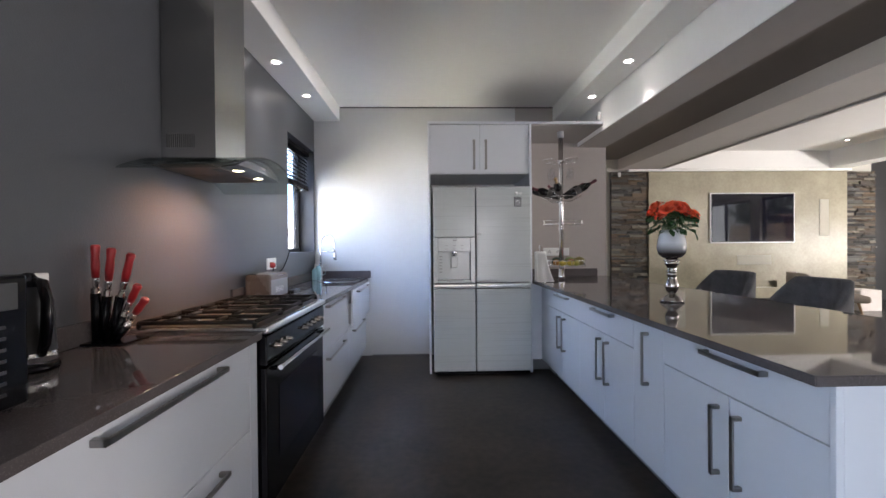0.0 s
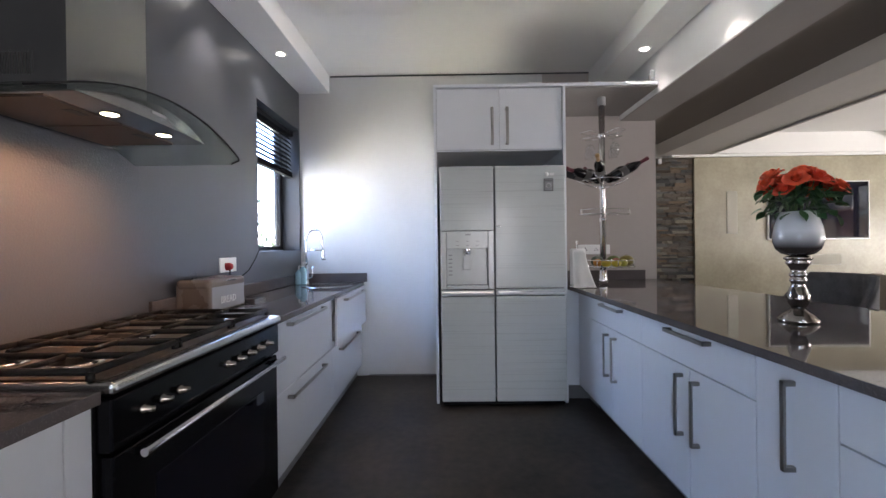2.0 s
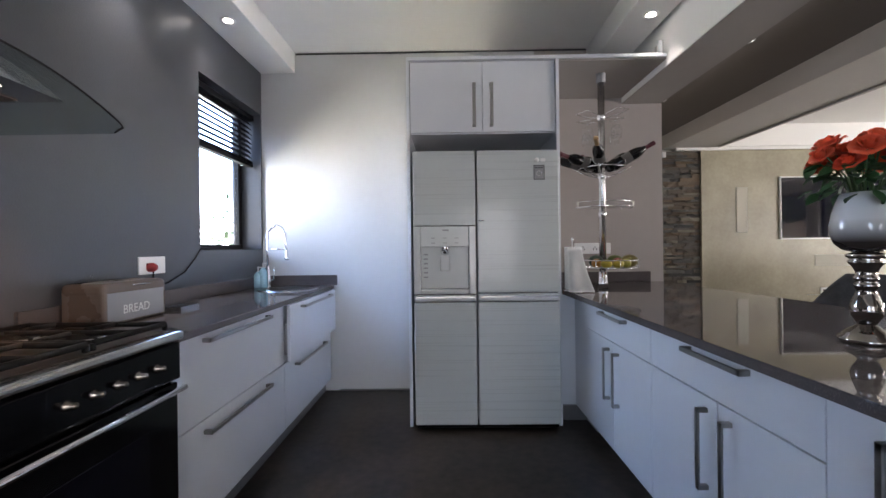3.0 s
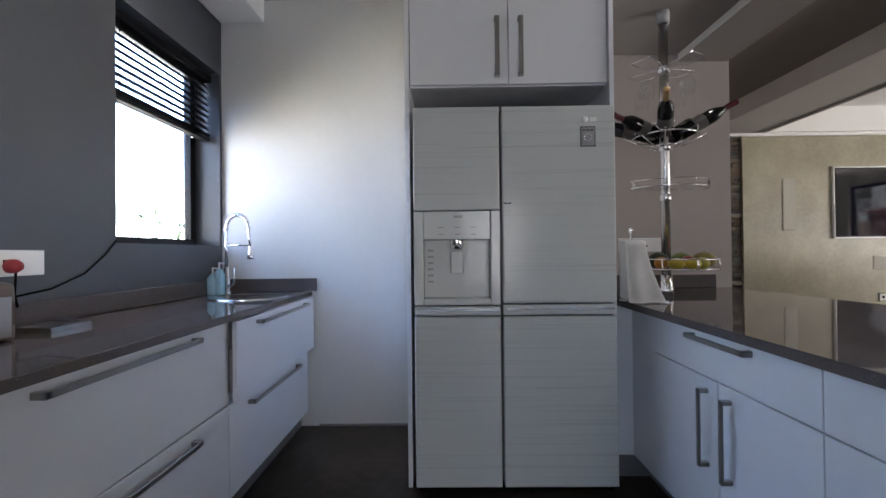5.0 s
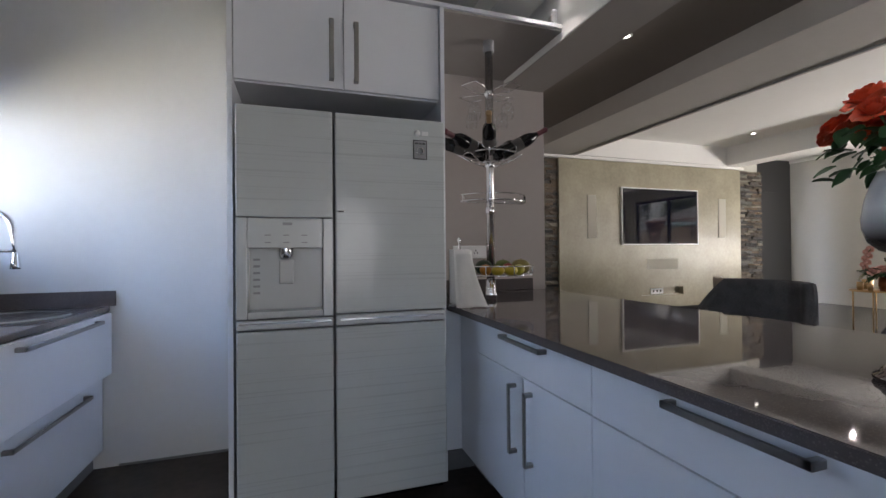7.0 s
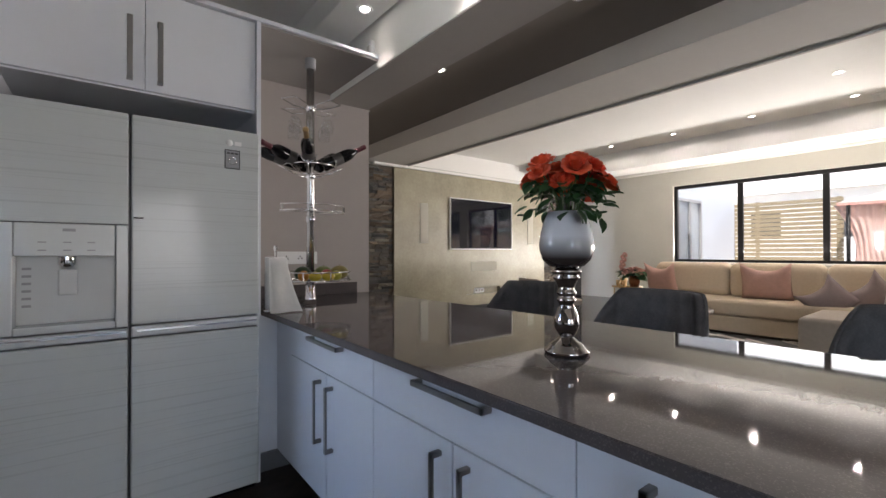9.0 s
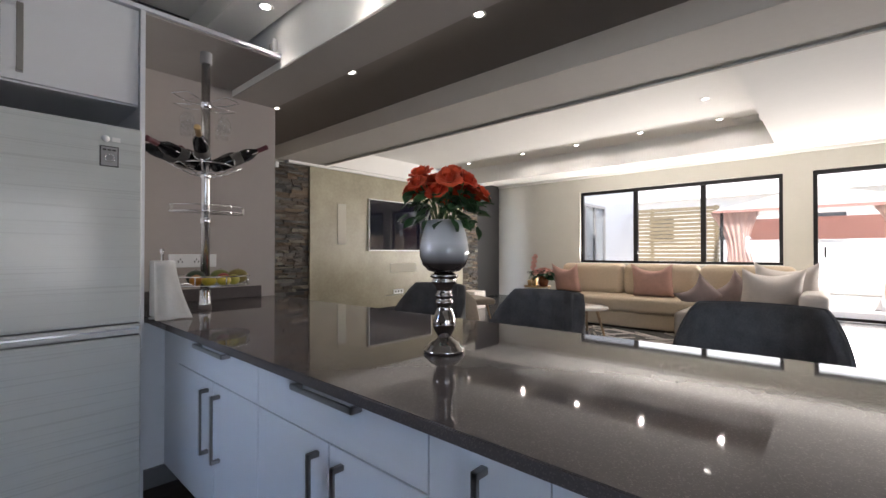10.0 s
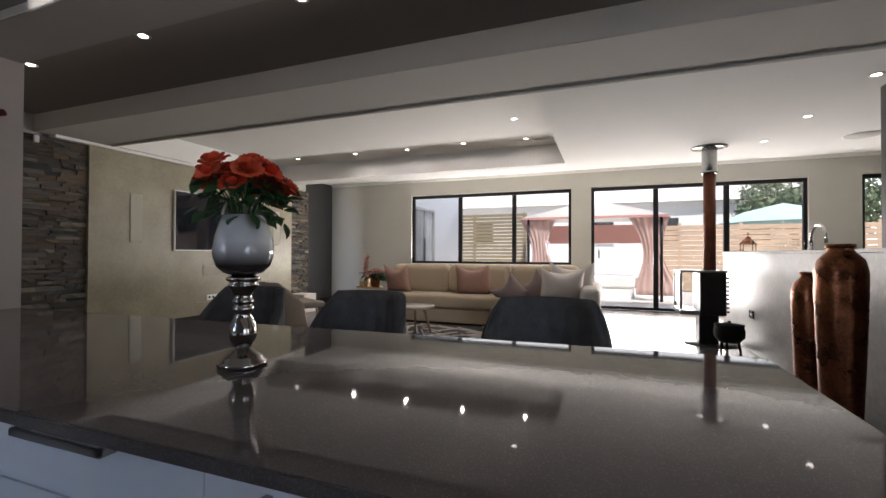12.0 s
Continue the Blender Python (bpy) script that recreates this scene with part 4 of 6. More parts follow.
bm = box(0.148, FY, 1.325, 0.548, FY + 0.10, 1.805, 0.006, 2)
dl = part("door", bm, M_FRIDGE_LINED, fr, "upper door above the dispenser")
for x0, x1, z0, z1 in ((0.148, 0.192, 0.886, 1.322), (0.504, 0.548, 0.886, 1.322), (0.193, 0.503, 0.886, 0.915)):
    part("dispenser_frame", box(x0, FY, z0, x1, FY + 0.10, z1, 0.005, 2), M_FRIDGE, fr)
pn = part("control_panel", box(0.193, FY + 0.004, 1.19, 0.503, FY + 0.099, 1.322, 0.004), M_FRIDGE, fr, "white dispenser control panel")
for r in range(2):
    for c in range(3):
        part("key", box(0.262 + c * 0.075, FY + 0.0025, 1.212 + r * 0.032, 0.287 + c * 0.075, FY + 0.0038, 1.217 + r * 0.032), M_GREYPLATE, pn)
part("mark", box(0.335, FY + 0.0025, 1.29, 0.375, FY + 0.0038, 1.302), M_GREYPLATE, pn)
part("dispenser_recess", box(0.193, FY + 0.094, 0.916, 0.503, FY + 0.099, 1.189), M_FRIDGE, fr)
part("nozzle", lathe([(0.030, 0.05), (0.032, 0.02), (0.022, 0.0), (0, 0)], 18, m=pose(0.348, FY + 0.045, 1.14)), M_CHROME, fr, "chrome water nozzle")
part("paddle", box(0.318, FY + 0.05, 1.03, 0.380, FY + 0.062, 1.138, 0.006, 2), M_FRIDGE, fr)
for k in range(6):
    part("print_bar", box(0.208, FY + 0.0925, 0.985 + k * 0.030, 0.236, FY + 0.0937, 0.995 + k * 0.030), M_GREYPLATE, fr)
door_face(0.558, 1.083, 0.892, 1.805, M_FRIDGE_LINED)
ra = door_face(0.558, 1.083, 0.838, 0.886, M_FRIDGE, "grip_rail")
rb = door_face(0.148, 0.548, 0.838, 0.880, M_FRIDGE, "grip_rail")
part("chrome_strip", box(0.58, FY - 0.003, 0.862, 1.07, FY - 0.0005, 0.869), M_CHROME, ra)
part("chrome_strip", box(0.16, FY - 0.003, 0.862, 0.54, FY - 0.0005, 0.869), M_CHROME, rb)
door_face(0.148, 0.548, 0.045, 0.832, M_FRIDGE_LINED)
door_face(0.558, 1.083, 0.045, 0.832, M_FRIDGE_LINED)
part("badge", box(0.922, FY - 0.002, 1.612, 0.992, FY - 0.0003, 1.706, 0.0008), M_DARK, fr, "grey square badge with a dark edge")
part("badge_face", box(0.927, FY - 0.0035, 1.617, 0.987, FY - 0.0022, 1.701), M_GREYPLATE, fr)
for k in range(3):
    part("print_bar", box(0.932 + 0.018 * k, FY - 0.0045, 1.684, 0.945 + 0.018 * k, FY - 0.0037, 1.692), M_DARK, fr)
part("badge_ring", tube(circle(0, 0, 0, 0.017, 18), 0.003, 5, closed=True), M_CHROME, fr).matrix_basis = pose(0.957, FY - 0.006, 1.652, 90)
part("brand_dot", lathe([(0, 0.002), (0.016, 0.002), (0.016, 0)], 18, m=pose(0.943, FY - 0.0003, 1.738, 90, 0, 0)), M_WHITE, fr)
part("brand_bar", box(0.967, FY - 0.002, 1.728, 0.998, FY - 0.0003, 1.748), M_WHITE, fr)
part("latch", tube([(0.565, FY - 0.006, 1.355), (0.60, FY - 0.006, 1.355)], 0.005, 6), M_CHROME, fr)
for x in (0.2, 1.03):
    part("foot", lathe([(0.02, 0.0), (0.02, 0.035)], 10, m=pose(x, FY + 0.1, 0)), M_BLACK, fr)
part("toe_grille", box(0.16, FY + 0.05, 0.008, 1.075, FY + 0.104, 0.044), M_BLACK, fr)

tc = thing("tall_cabinet", "white surround with a two-door cupboard over the fridge", "kitchen cabinet", at=(0.61, 4.5, 0))
part("side_panel", box(0.105, 4.19, 0.0, 0.126, BY - 0.002, 2.425), M_CAB, tc)
part("side_panel", box(1.094, 4.19, 0.0, 1.115, BY - 0.002, 2.425), M_CAB, tc)
part("cupboard_box", box(0.127, 4.232, 1.945, 1.093, BY - 0.002, 2.425), M_CAB, tc)
for x0, x1, hx in ((0.130, 0.608, 0.553), (0.612, 1.090, 0.668)):
    d = part("door", box(x0, 4.21, 1.952, x1, 4.230, 2.42, 0.0015), M_CAB, tc)
    b = box(hx - 0.011, 4.172, 1.985, hx + 0.011, 4.182, 2.27, 0.002)
    box(hx - 0.011, 4.182, 1.985, hx + 0.011, 4.209, 2.001, bm=b)
    box(hx - 0.011, 4.182, 2.254, hx + 0.011, 4.209, 2.27, bm=b)
    part("handle", b, M_HANDLE, d, "satin nickel bar handle")
part("top_board", box(0.105, 4.19, 2.427, 1.824, BY - 0.002, 2.450, 0.001), M_CAB, tc, "white top board reaching to the beam")
# shade under the white top board, put into this sheet's colour
structure("ceiling_over_rack", box(1.118, 4.20, 2.412, 1.824, BY - 0.002, 2.425), M_SHADOWGREY, "underside over the bottle rack, shaded by its grey colour", "ceiling")
ms = thing("motion_sensor", "small white motion sensor on the beam", "sensor", at=(1.85, 4.30, 2.52))
part("sensor_body", box(1.835, 4.265, 2.47, 1.868, 4.315, 2.56, 0.010, 3), M_WHITE, ms)
part("lens", box(1.829, 4.272, 2.485, 1.836, 4.308, 2.525, 0.003), M_LABEL, ms)
# ---- pole rack on the peninsula ----
PX, PY = 1.475, 4.43
M_COLLAR = mat("dull_grey_metal", (0.30, 0.30, 0.31), 0.55, 0.6, var=0.05)
rk = thing("pole_rack", "chrome floor-to-ceiling pole rack with bottle cradle and trays", "rack", at=(PX, PY, 0.90))
M_POLE = mat("satin_chrome", (0.66, 0.65, 0.64), 0.24, 1.0, var=0.04)
part("pole", tube([(PX, PY, WZ + 0.002), (PX, PY, 2.411)], 0.024, 20), M_POLE, rk, "satin chrome pole")
part("ceiling_collar", lathe([(0.0245, 2.345), (0.033, 2.347), (0.033, 2.411)], 20, m=pose(PX, PY, 0)), M_COLLAR, rk, "dull grey ceiling collar")
part("base_collar", lathe([(0.0, WZ + 0.001), (0.036, WZ + 0.001), (0.034, 0.93), (0.03, 0.935), (0.033, 0.96), (0.028, 0.965), (0.031, 0.995), (0.025, 1.0)], 20, m=pose(PX, PY, 0)), M_CHROME, rk)
for z in (1.41, 1.68, 2.10):
    part("collar", lathe([(0.0245, z - 0.02), (0.030, z - 0.015), (0.030, z + 0.015), (0.0245, z + 0.02)], 18, m=pose(PX, PY, 0)), M_CHROME, rk)
# fruit tray, half-round shelf, glass hanger, bottle cradle
b = tube(circle(PX + 0.03, PY - 0.04, 1.035, 0.20, 36), 0.004, 6, closed=True)
tube(circle(PX + 0.03, PY - 0.04, 1.085, 0.20, 36), 0.004, 6, bm=b, closed=True)
for k in range(8):
    a = math.pi * 2 * k / 8
    p = (PX + 0.03 + 0.2 * math.cos(a), PY - 0.04 + 0.2 * math.sin(a))
    tube([(*p, 1.035), (*p, 1.085)], 0.004, 5, bm=b)
part("tray_rail", b, M_CHROME, rk, "chrome wire tray rail")
part("tray", lathe([(0, 1.026), (0.196, 1.026), (0.196, 1.033), (0, 1.033)], 36, m=pose(PX + 0.03, PY - 0.04, 0)), M_CLEAR, rk, "clear glass fruit tray")
arcp = [(PX + 0.20 * math.cos(a), PY - 0.02 - 0.17 * math.sin(a), 1.455) for a in [math.pi * k / 24 for k in range(25)]]
b = tube(arcp, 0.004, 6)
tube([(x, y, 1.49) for x, y, z in arcp], 0.003, 6, bm=b)
tube([arcp[0], (PX, PY, 1.455), arcp[-1]], 0.004, 6, bm=b)
for q in (2, 22):
    box(arcp[q][0] - 0.006, arcp[q][1] - 0.003, 1.452, arcp[q][0] + 0.006, arcp[q][1] + 0.003, 1.495, bm=b)
part("shelf_rail", b, M_CHROME, rk)
part("shelf_plate", poly_prism([(x, y) for x, y, z in arcp], 1.447, 1.452), M_CLEAR, rk, "clear glass shelf")
b = bmesh.new()
for k in range(4):
    a0 = math.pi * 2 * k / 4 + 0.5
    d = Vector((math.cos(a0), math.sin(a0), 0))
    s = Vector((-d.y, d.x, 0))
    c = Vector((PX, PY, 2.10))
    loop = [c + d * 0.03 + s * 0.02, c + d * 0.10 + s * 0.05, c + d * 0.19 + s * 0.05 + Vector((0, 0, 0.012)), c + d * 0.19 - s * 0.05 + Vector((0, 0, 0.012)), c + d * 0.10 - s * 0.05, c + d * 0.03 - s * 0.02]
    tube(loop, 0.003, 5, bm=b, closed=True)
part("glass_hanger", b, M_CHROME, rk, "chrome wire glass hanger")
b = tube(circle(PX, PY, 1.735, 0.16, 30), 0.004, 6, closed=True)
tube(circle(PX, PY, 1.685, 0.07, 24), 0.004, 6, bm=b, closed=True)
part("bottle_cradle", b, M_CHROME, rk, "chrome wire bottle cradle")
BA = [-115, -12, 32, 95, 165, 207]
for a in BA:
    d = Vector((math.cos(radians(a)), math.sin(radians(a)), 0))
    s = Vector((-d.y, d.x, 0))
    c = Vector((PX, PY, 0))
    ab = tube([c + d * 0.07 + Vector((0, 0, 1.68)), c + d * 0.14 + Vector((0, 0, 1.712)), c + d * 0.20 + Vector((0, 0, 1.745))], 0.004, 5)
    u = [c + d * 0.15 + s * 0.045 * math.cos(t) + Vector((0, 0, 1.785 - 0.045 * math.sin(t))) for t in [math.pi * k / 8 for k in range(9)]]
    tube(u, 0.0035, 5, bm=ab)
    part("cradle_arm", ab, M_CHROME, rk)


M_WINELABEL = mat("aged_wine_label", (0.07, 0.065, 0.06), 0.6, var=0.3, scale=40)


def wine_bottle(capcol, label):
    o = thing("wine_bottle", label, "bottle", "wine bottles on the rack")
    part("bottle_glass", lathe([(0, 0.0), (0.034, 0.0), (0.038, 0.006), (0.038, 0.175), (0.034, 0.20), (0.017, 0.235), (0.0145, 0.25), (0.0145, 0.262)], 20), M_WINE, o)
    part("foil", lathe([(0.0152, 0.245), (0.0155, 0.30), (0.0165, 0.302), (0.0165, 0.312), (0.014, 0.315), (0, 0.315)], 14), capcol, o, "foil over the neck")
    part("paper_label", lathe([(0.0384, 0.075), (0.0384, 0.135)], 20), M_WINELABEL, o)
    return o


red_b = wine_bottle(M_FOIL, "dark wine bottle with a red foil neck lying on the rack")
gold_b = wine_bottle(M_BRASS, "dark wine bottle with a gold neck lying on the rack")
used_first = [True, True]
for k, a in enumerate(BA):
    tilt = {-115: 66, 165: 73, 207: 79}.get(a, 61)
    d = Vector((math.cos(radians(a)), math.sin(radians(a)), 0))
    m = Matrix.Translation(Vector((PX, PY, 1.748)) + d * 0.075) @ Matrix.Rotation(radians(a), 4, 'Z') @ Matrix.Rotation(radians(tilt), 4, 'Y')
    src, idx = (gold_b, 0) if a == -115 else (red_b, 1)
    if used_first[idx]:
        src.matrix_basis = m
        used_first[idx] = False
    else:
        copy_thing(src, m)
wg = thing("wine_glass", "clear stemmed wine glass hanging from the rack", "glass", "wine glasses on the rack")
part("bowl", lathe([(0.004, 0.075), (0.022, 0.085), (0.036, 0.11), (0.039, 0.135), (0.033, 0.175), (0.0315, 0.175), (0.037, 0.135), (0.034, 0.111), (0.02, 0.088), (0, 0.082)], 20), M_CLEAR, wg)
part("stem", lathe([(0.03, 0.0), (0.03, 0.002), (0.004, 0.006), (0.0035, 0.076)], 14), M_CLEAR, wg)
first = True
for a in (0.5, 2.1, 3.6, 5.2):
    m = pose(PX + 0.13 * math.cos(a), PY + 0.13 * math.sin(a), 2.10, 180, 0, 0)
    if first:
        wg.matrix_basis = m
        first = False
    else:
        copy_thing(wg, m)


def fruit(name, label, x, y, r, col, squash=0.92, long=1.0):
    o = thing(name, label, "fruit", "fruit on the tray", at=(x, y, 1.034))
    m = mat(name + "_skin", [c * 0.62 for c in col], 0.4, var=0.3, scale=25, bump=0.05)
    pr = [(r * math.sin(math.pi * k / 10) * (1 if k else 0), 1.034 + r * squash - r * squash * math.cos(math.pi * k / 10)) for k in range(11)]
    b = lathe(pr, 18, m=Matrix.Translation((x, y, 0)) @ Matrix.Diagonal((long, 1, 1, 1)))
    part("fruit_body", b, m, o)
    part("stalk", tube([(x, y, 1.034 + r * squash * 1.93), (x + 0.004, y, 1.034 + r * squash * 2.12)], 0.002, 5), M_BARK, o)
    return o


fruit("lemon", "yellow lemon on the rack tray", PX - 0.04, PY - 0.18, 0.031, (0.60, 0.46, 0.04), long=1.25)
fruit("lemon", "yellow lemon on the rack tray", PX + 0.035, PY - 0.19, 0.031, (0.60, 0.46, 0.04), long=1.25)
fruit("apple", "yellow-green apple on the rack tray", PX + 0.10, PY - 0.16, 0.033, (0.45, 0.42, 0.05))
fruit("orange", "orange on the rack tray", PX - 0.09, PY - 0.13, 0.034, (0.62, 0.25, 0.03))
fruit("avocado", "dark green avocado on the rack tray", PX - 0.065, PY - 0.045, 0.043, (0.025, 0.05, 0.02), 1.0, 1.2)
fruit("apple", "red apple on the rack tray", PX + 0.075, PY - 0.075, 0.036, (0.40, 0.05, 0.03))
fruit("mango", "green and red mango on the rack tray", PX + 0.165, PY - 0.06, 0.046, (0.28, 0.22, 0.05), 0.95, 1.3)
fruit("mango", "green and red mango on the rack tray", PX + 0.10, PY + 0.04, 0.044, (0.20, 0.24, 0.06), 0.95, 1.3)

wall_socket((1.57, BY - 0.001, 1.165), 'x', 2, "white double wall socket above the upstand")
kr = thing("paper_towel", "white kitchen paper roll on a chrome stand, sheet hanging loose", "paper towel", at=(1.20, 4.16, 0.90))
part("stand", tube([(1.20, 4.16, 0.91), (1.20, 4.16, 1.235)], 0.006, 8), M_CHROME, kr)
part("stand_foot", lathe([(0, 0.901), (0.06, 0.901), (0.058, 0.91), (0, 0.912)], 24, m=pose(1.20, 4.16, 0)), M_CHROME, kr)
part("finial", lathe([(0.005, 1.228), (0.011, 1.236), (0.011, 1.248), (0.007, 1.256), (0, 1.258)], 12, m=pose(1.20, 4.16, 0)), M_CHROME, kr)
part("roll", lathe([(0.018, 0.915), (0.052, 0.915), (0.054, 0.92), (0.054, 1.19), (0.052, 1.195), (0.018, 1.195)], 28, m=pose(1.20, 4.16, 0)), M_PAPER, kr)
b = bmesh.new()
g = []
for i in range(13):
    v = i / 12
    row = []
    for j in range(9):
        u = j / 8
        flare = v ** 1.5
        x = 1.150 + 0.095 * u + flare * (0.055 * u - 0.012 * (1 - u))
        y = 4.105 - 0.012 * math.sin(u * 3.1) - flare * (0.07 + 0.02 * math.sin(u * 7))
        z = 1.19 - v * (0.285 + 0.06 * (1 - u))
        if x > 1.12 and y > 4.0:
            z = max(z, 0.906)
        row.append(b.verts.new((x, y, z)))
    g.append(row)
for i in range(12):
    for j in range(8):
        b.faces.new((g[i][j], g[i][j + 1], g[i + 1][j + 1], g[i + 1][j]))
bmesh.ops.solidify(b, geom=b.faces[:], thickness=0.0015)
part("loose_sheet", b, M_PAPER, kr, "loose sheet flaring outwards", smooth=True)

# ---- vase and roses ----
VX, VY = 1.615, 2.64
vs = thing("vase", "mercury-glass footed vase with a white to grey bowl", "vase", at=(VX, VY, 0.90))
part("foot", lathe([(0, 0.901), (0.066, 0.901), (0.07, 0.906), (0.068, 0.914), (0.058, 0.92), (0.056, 0.926), (0.05, 0.932), (0.034, 0.942), (0.022, 0.953)], 40, m=pose(VX, VY, 0)), M_MIRRORDARK, vs, "mirrored silver foot")
part("baluster", lathe([(0.021, 0.952), (0.025, 0.96), (0.036, 0.978), (0.040, 0.996), (0.037, 1.015), (0.028, 1.04), (0.022, 1.056), (0.027, 1.062), (0.030, 1.069), (0.027, 1.076), (0.023, 1.08), (0.029, 1.086), (0.030, 1.094), (0.024, 1.10), (0.026, 1.112), (0.034, 1.128), (0.041, 1.135), (0.043, 1.142), (0.036, 1.147), (0.047, 1.154), (0.048, 1.162), (0.030, 1.168)], 40, m=pose(VX, VY, 0)), M_MIRRORDARK, vs, "mirrored silver baluster stem")
M_BOWL = mat("ombre_bowl", (0.8, 0.8, 0.8), 0.08, var=0.02, coat=0.2)
nt = M_BOWL.node_tree
tcn = nt.nodes.new("ShaderNodeTexCoord")
sx = nt.nodes.new("ShaderNodeSeparateXYZ")
nt.links.new(tcn.outputs["Generated"], sx.inputs[0])
rp = nt.nodes.new("ShaderNodeValToRGB")
e = rp.color_ramp.elements
e[0].position, e[1].position = 0.17, 0.56
e[0].color, e[1].color = (0.035, 0.028, 0.026, 1), (0.64, 0.65, 0.66, 1)
nt.links.new(sx.outputs[2], rp.inputs[0])
nt.links.new(rp.outputs[0], nt.nodes["Principled BSDF"].inputs["Base Color"])
part("bowl", lathe([(0, 1.168), (0.035, 1.169), (0.055, 1.176), (0.074, 1.195), (0.083, 1.222), (0.084, 1.245), (0.078, 1.285), (0.068, 1.32), (0.058, 1.345), (0.056, 1.345), (0.066, 1.318), (0.075, 1.28), (0.08, 1.245), (0.078, 1.22)], 44, m=pose(VX, VY, 0)), M_BOWL, vs, "glossy bowl, white fading to dark grey below")

bq = thing("rose_bouquet", "bouquet of coral red roses with dark green leaves", "flowers", at=(VX, VY, 1.34))


def petal_mesh():
    b = bmesh.new()
    rng = random.Random(4)
    for ring, (cnt, r, h, open_) in enumerate([(3, 0.007, 0.030, 0.0), (4, 0.012, 0.032, 0.15), (5, 0.018, 0.031, 0.35), (6, 0.024, 0.027, 0.7), (7, 0.030, 0.019, 1.0)]):
        for q in range(cnt):
            a = 2 * math.pi * q / cnt + ring * 0.7 + rng.uniform(-0.15, 0.15)
            w = 2 * math.pi / cnt * 0.75
            grid = []
            for i in range(5):
                v = i / 4
                row = []
                for j in range(5):
                    u = -1 + j / 2
                    rr = r * (0.35 + 0.75 * math.sin(min(1, v * 1.1) * 1.45)) + open_ * 0.008 * v ** 3
                    ang = a + u * w * (0.4 + 0.6 * math.sin(math.pi * min(0.85, v * 0.75 + 0.1)))
                    zz = h * v - open_ * 0.008 * v ** 4 - 0.005 * u * u * v + rng.uniform(-1, 1) * 0.0008
                    row.append(b.verts.new((rr * math.cos(ang), rr * math.sin(ang), zz)))
                grid.append(row)
            for i in range(4):
                for j in range(4):
                    f = b.faces.new((grid[i][j], grid[i][j + 1], grid[i + 1][j + 1], grid[i + 1][j]))
                    f.smooth = True
    me = bpy.data.meshes.new("bloom")
    b.to_mesh(me)
    b.free()
    me.materials.append(M_ROSE)
    return me


def leaf_mesh():
    b = bmesh.new()
    L, W = 0.05, 0.017
    g = []
    for i in range(7):
        v = i / 6
        w = W * math.sin(math.pi * v ** 0.8) + 0.0005
        g.append([b.verts.new((s * w, L * v, -0.012 * v * v + 0.004 * abs(s))) for s in (-1, 0, 1)])
    for i in range(6):
        for j in range(2):
            f = b.faces.new((g[i][j], g[i][j + 1], g[i + 1][j + 1], g[i + 1][j]))
            f.smooth = True
    me = bpy.data.meshes.new("leaf")
    b.to_mesh(me)
    b.free()
    me.materials.append(M_LEAF)
    return me


BLOOM, LEAFM = petal_mesh(), leaf_mesh()


def bouquet_piece(name, me, parent, m):
    o = new(name, me)
    o.parent = parent
    o.matrix_parent_inverse = parent.matrix_basis.inverted()
    o.matrix_basis = m
    return o


rng = random.Random(12)
heads = []
for kx in range(22):
    a = kx * 2.399
    rr = 0.130 * math.sqrt((kx + 0.5) / 22) * rng.uniform(0.9, 1.08)
    heads.append((VX + rr * math.cos(a) * 1.05, VY + rr * math.sin(a) * 1.05, 1.487 - 0.024 * (rr / 0.1) ** 2 + rng.uniform(-0.032, 0.026), rr, a + rng.uniform(-0.25, 0.25)))
for x, y, z, rr, a in heads:
    tilt = 46 * rr / 0.12
    m = Matrix.Translation((x, y, z - 0.012)) @ Matrix.Rotation(a, 4, 'Z') @ Matrix.Rotation(radians(tilt), 4, 'Y') @ Matrix.Rotation(rng.uniform(0, 6), 4, 'Z') @ Matrix.Scale(rng.uniform(0.88, 1.24), 4)
    bouquet_piece("bloom", BLOOM, bq, m)
    part("stem", tube([(VX + 0.02 * math.cos(a), VY + 0.02 * math.sin(a), 1.30), (VX + rr * 0.5 * math.cos(a), VY + rr * 0.5 * math.sin(a), 1.39), (x, y, z)], 0.0025, 5), M_STEM, bq)
for kx in range(125):
    a = rng.uniform(0, 2 * math.pi)
    rr = rng.uniform(0.03, 0.122)
    z = rng.uniform(1.335, 1.46) - 0.3 * max(0, rr - 0.08)
    m = Matrix.Translation((VX + rr * math.cos(a), VY + rr * math.sin(a), z)) @ Matrix.Rotation(a - math.pi / 2 + rng.uniform(-0.8, 0.8), 4, 'Z') @ Matrix.Rotation(rng.uniform(-1.0, 0.5), 4, 'X') @ Matrix.Rotation(rng.uniform(-0.6, 0.6), 4, 'Y') @ Matrix.Scale(rng.uniform(0.7, 1.15), 4)
    bouquet_piece("leaf", LEAFM, bq, m)

shift([ms], dx=-0.044, dy=-0.03)
shift([vs, bq, kr], dz=ON_TOP)
shift([kr], dy=0.06)

# ---- downlights ----
def downlight_thing():
    o = thing("downlight", "small round recessed ceiling downlight, lit", "downlight", "recessed downlights")
    part("bezel", lathe([(0.030, -0.001), (0.046, -0.004), (0.048, 0.0005), (0.030, 0.0005)], 24), M_WHITE, o)
    part("lamp", lathe([(0, -0.0022), (0.029, -0.0022), (0.029, 0.0)], 20), M_LAMP, o, "lit lamp")
    return o


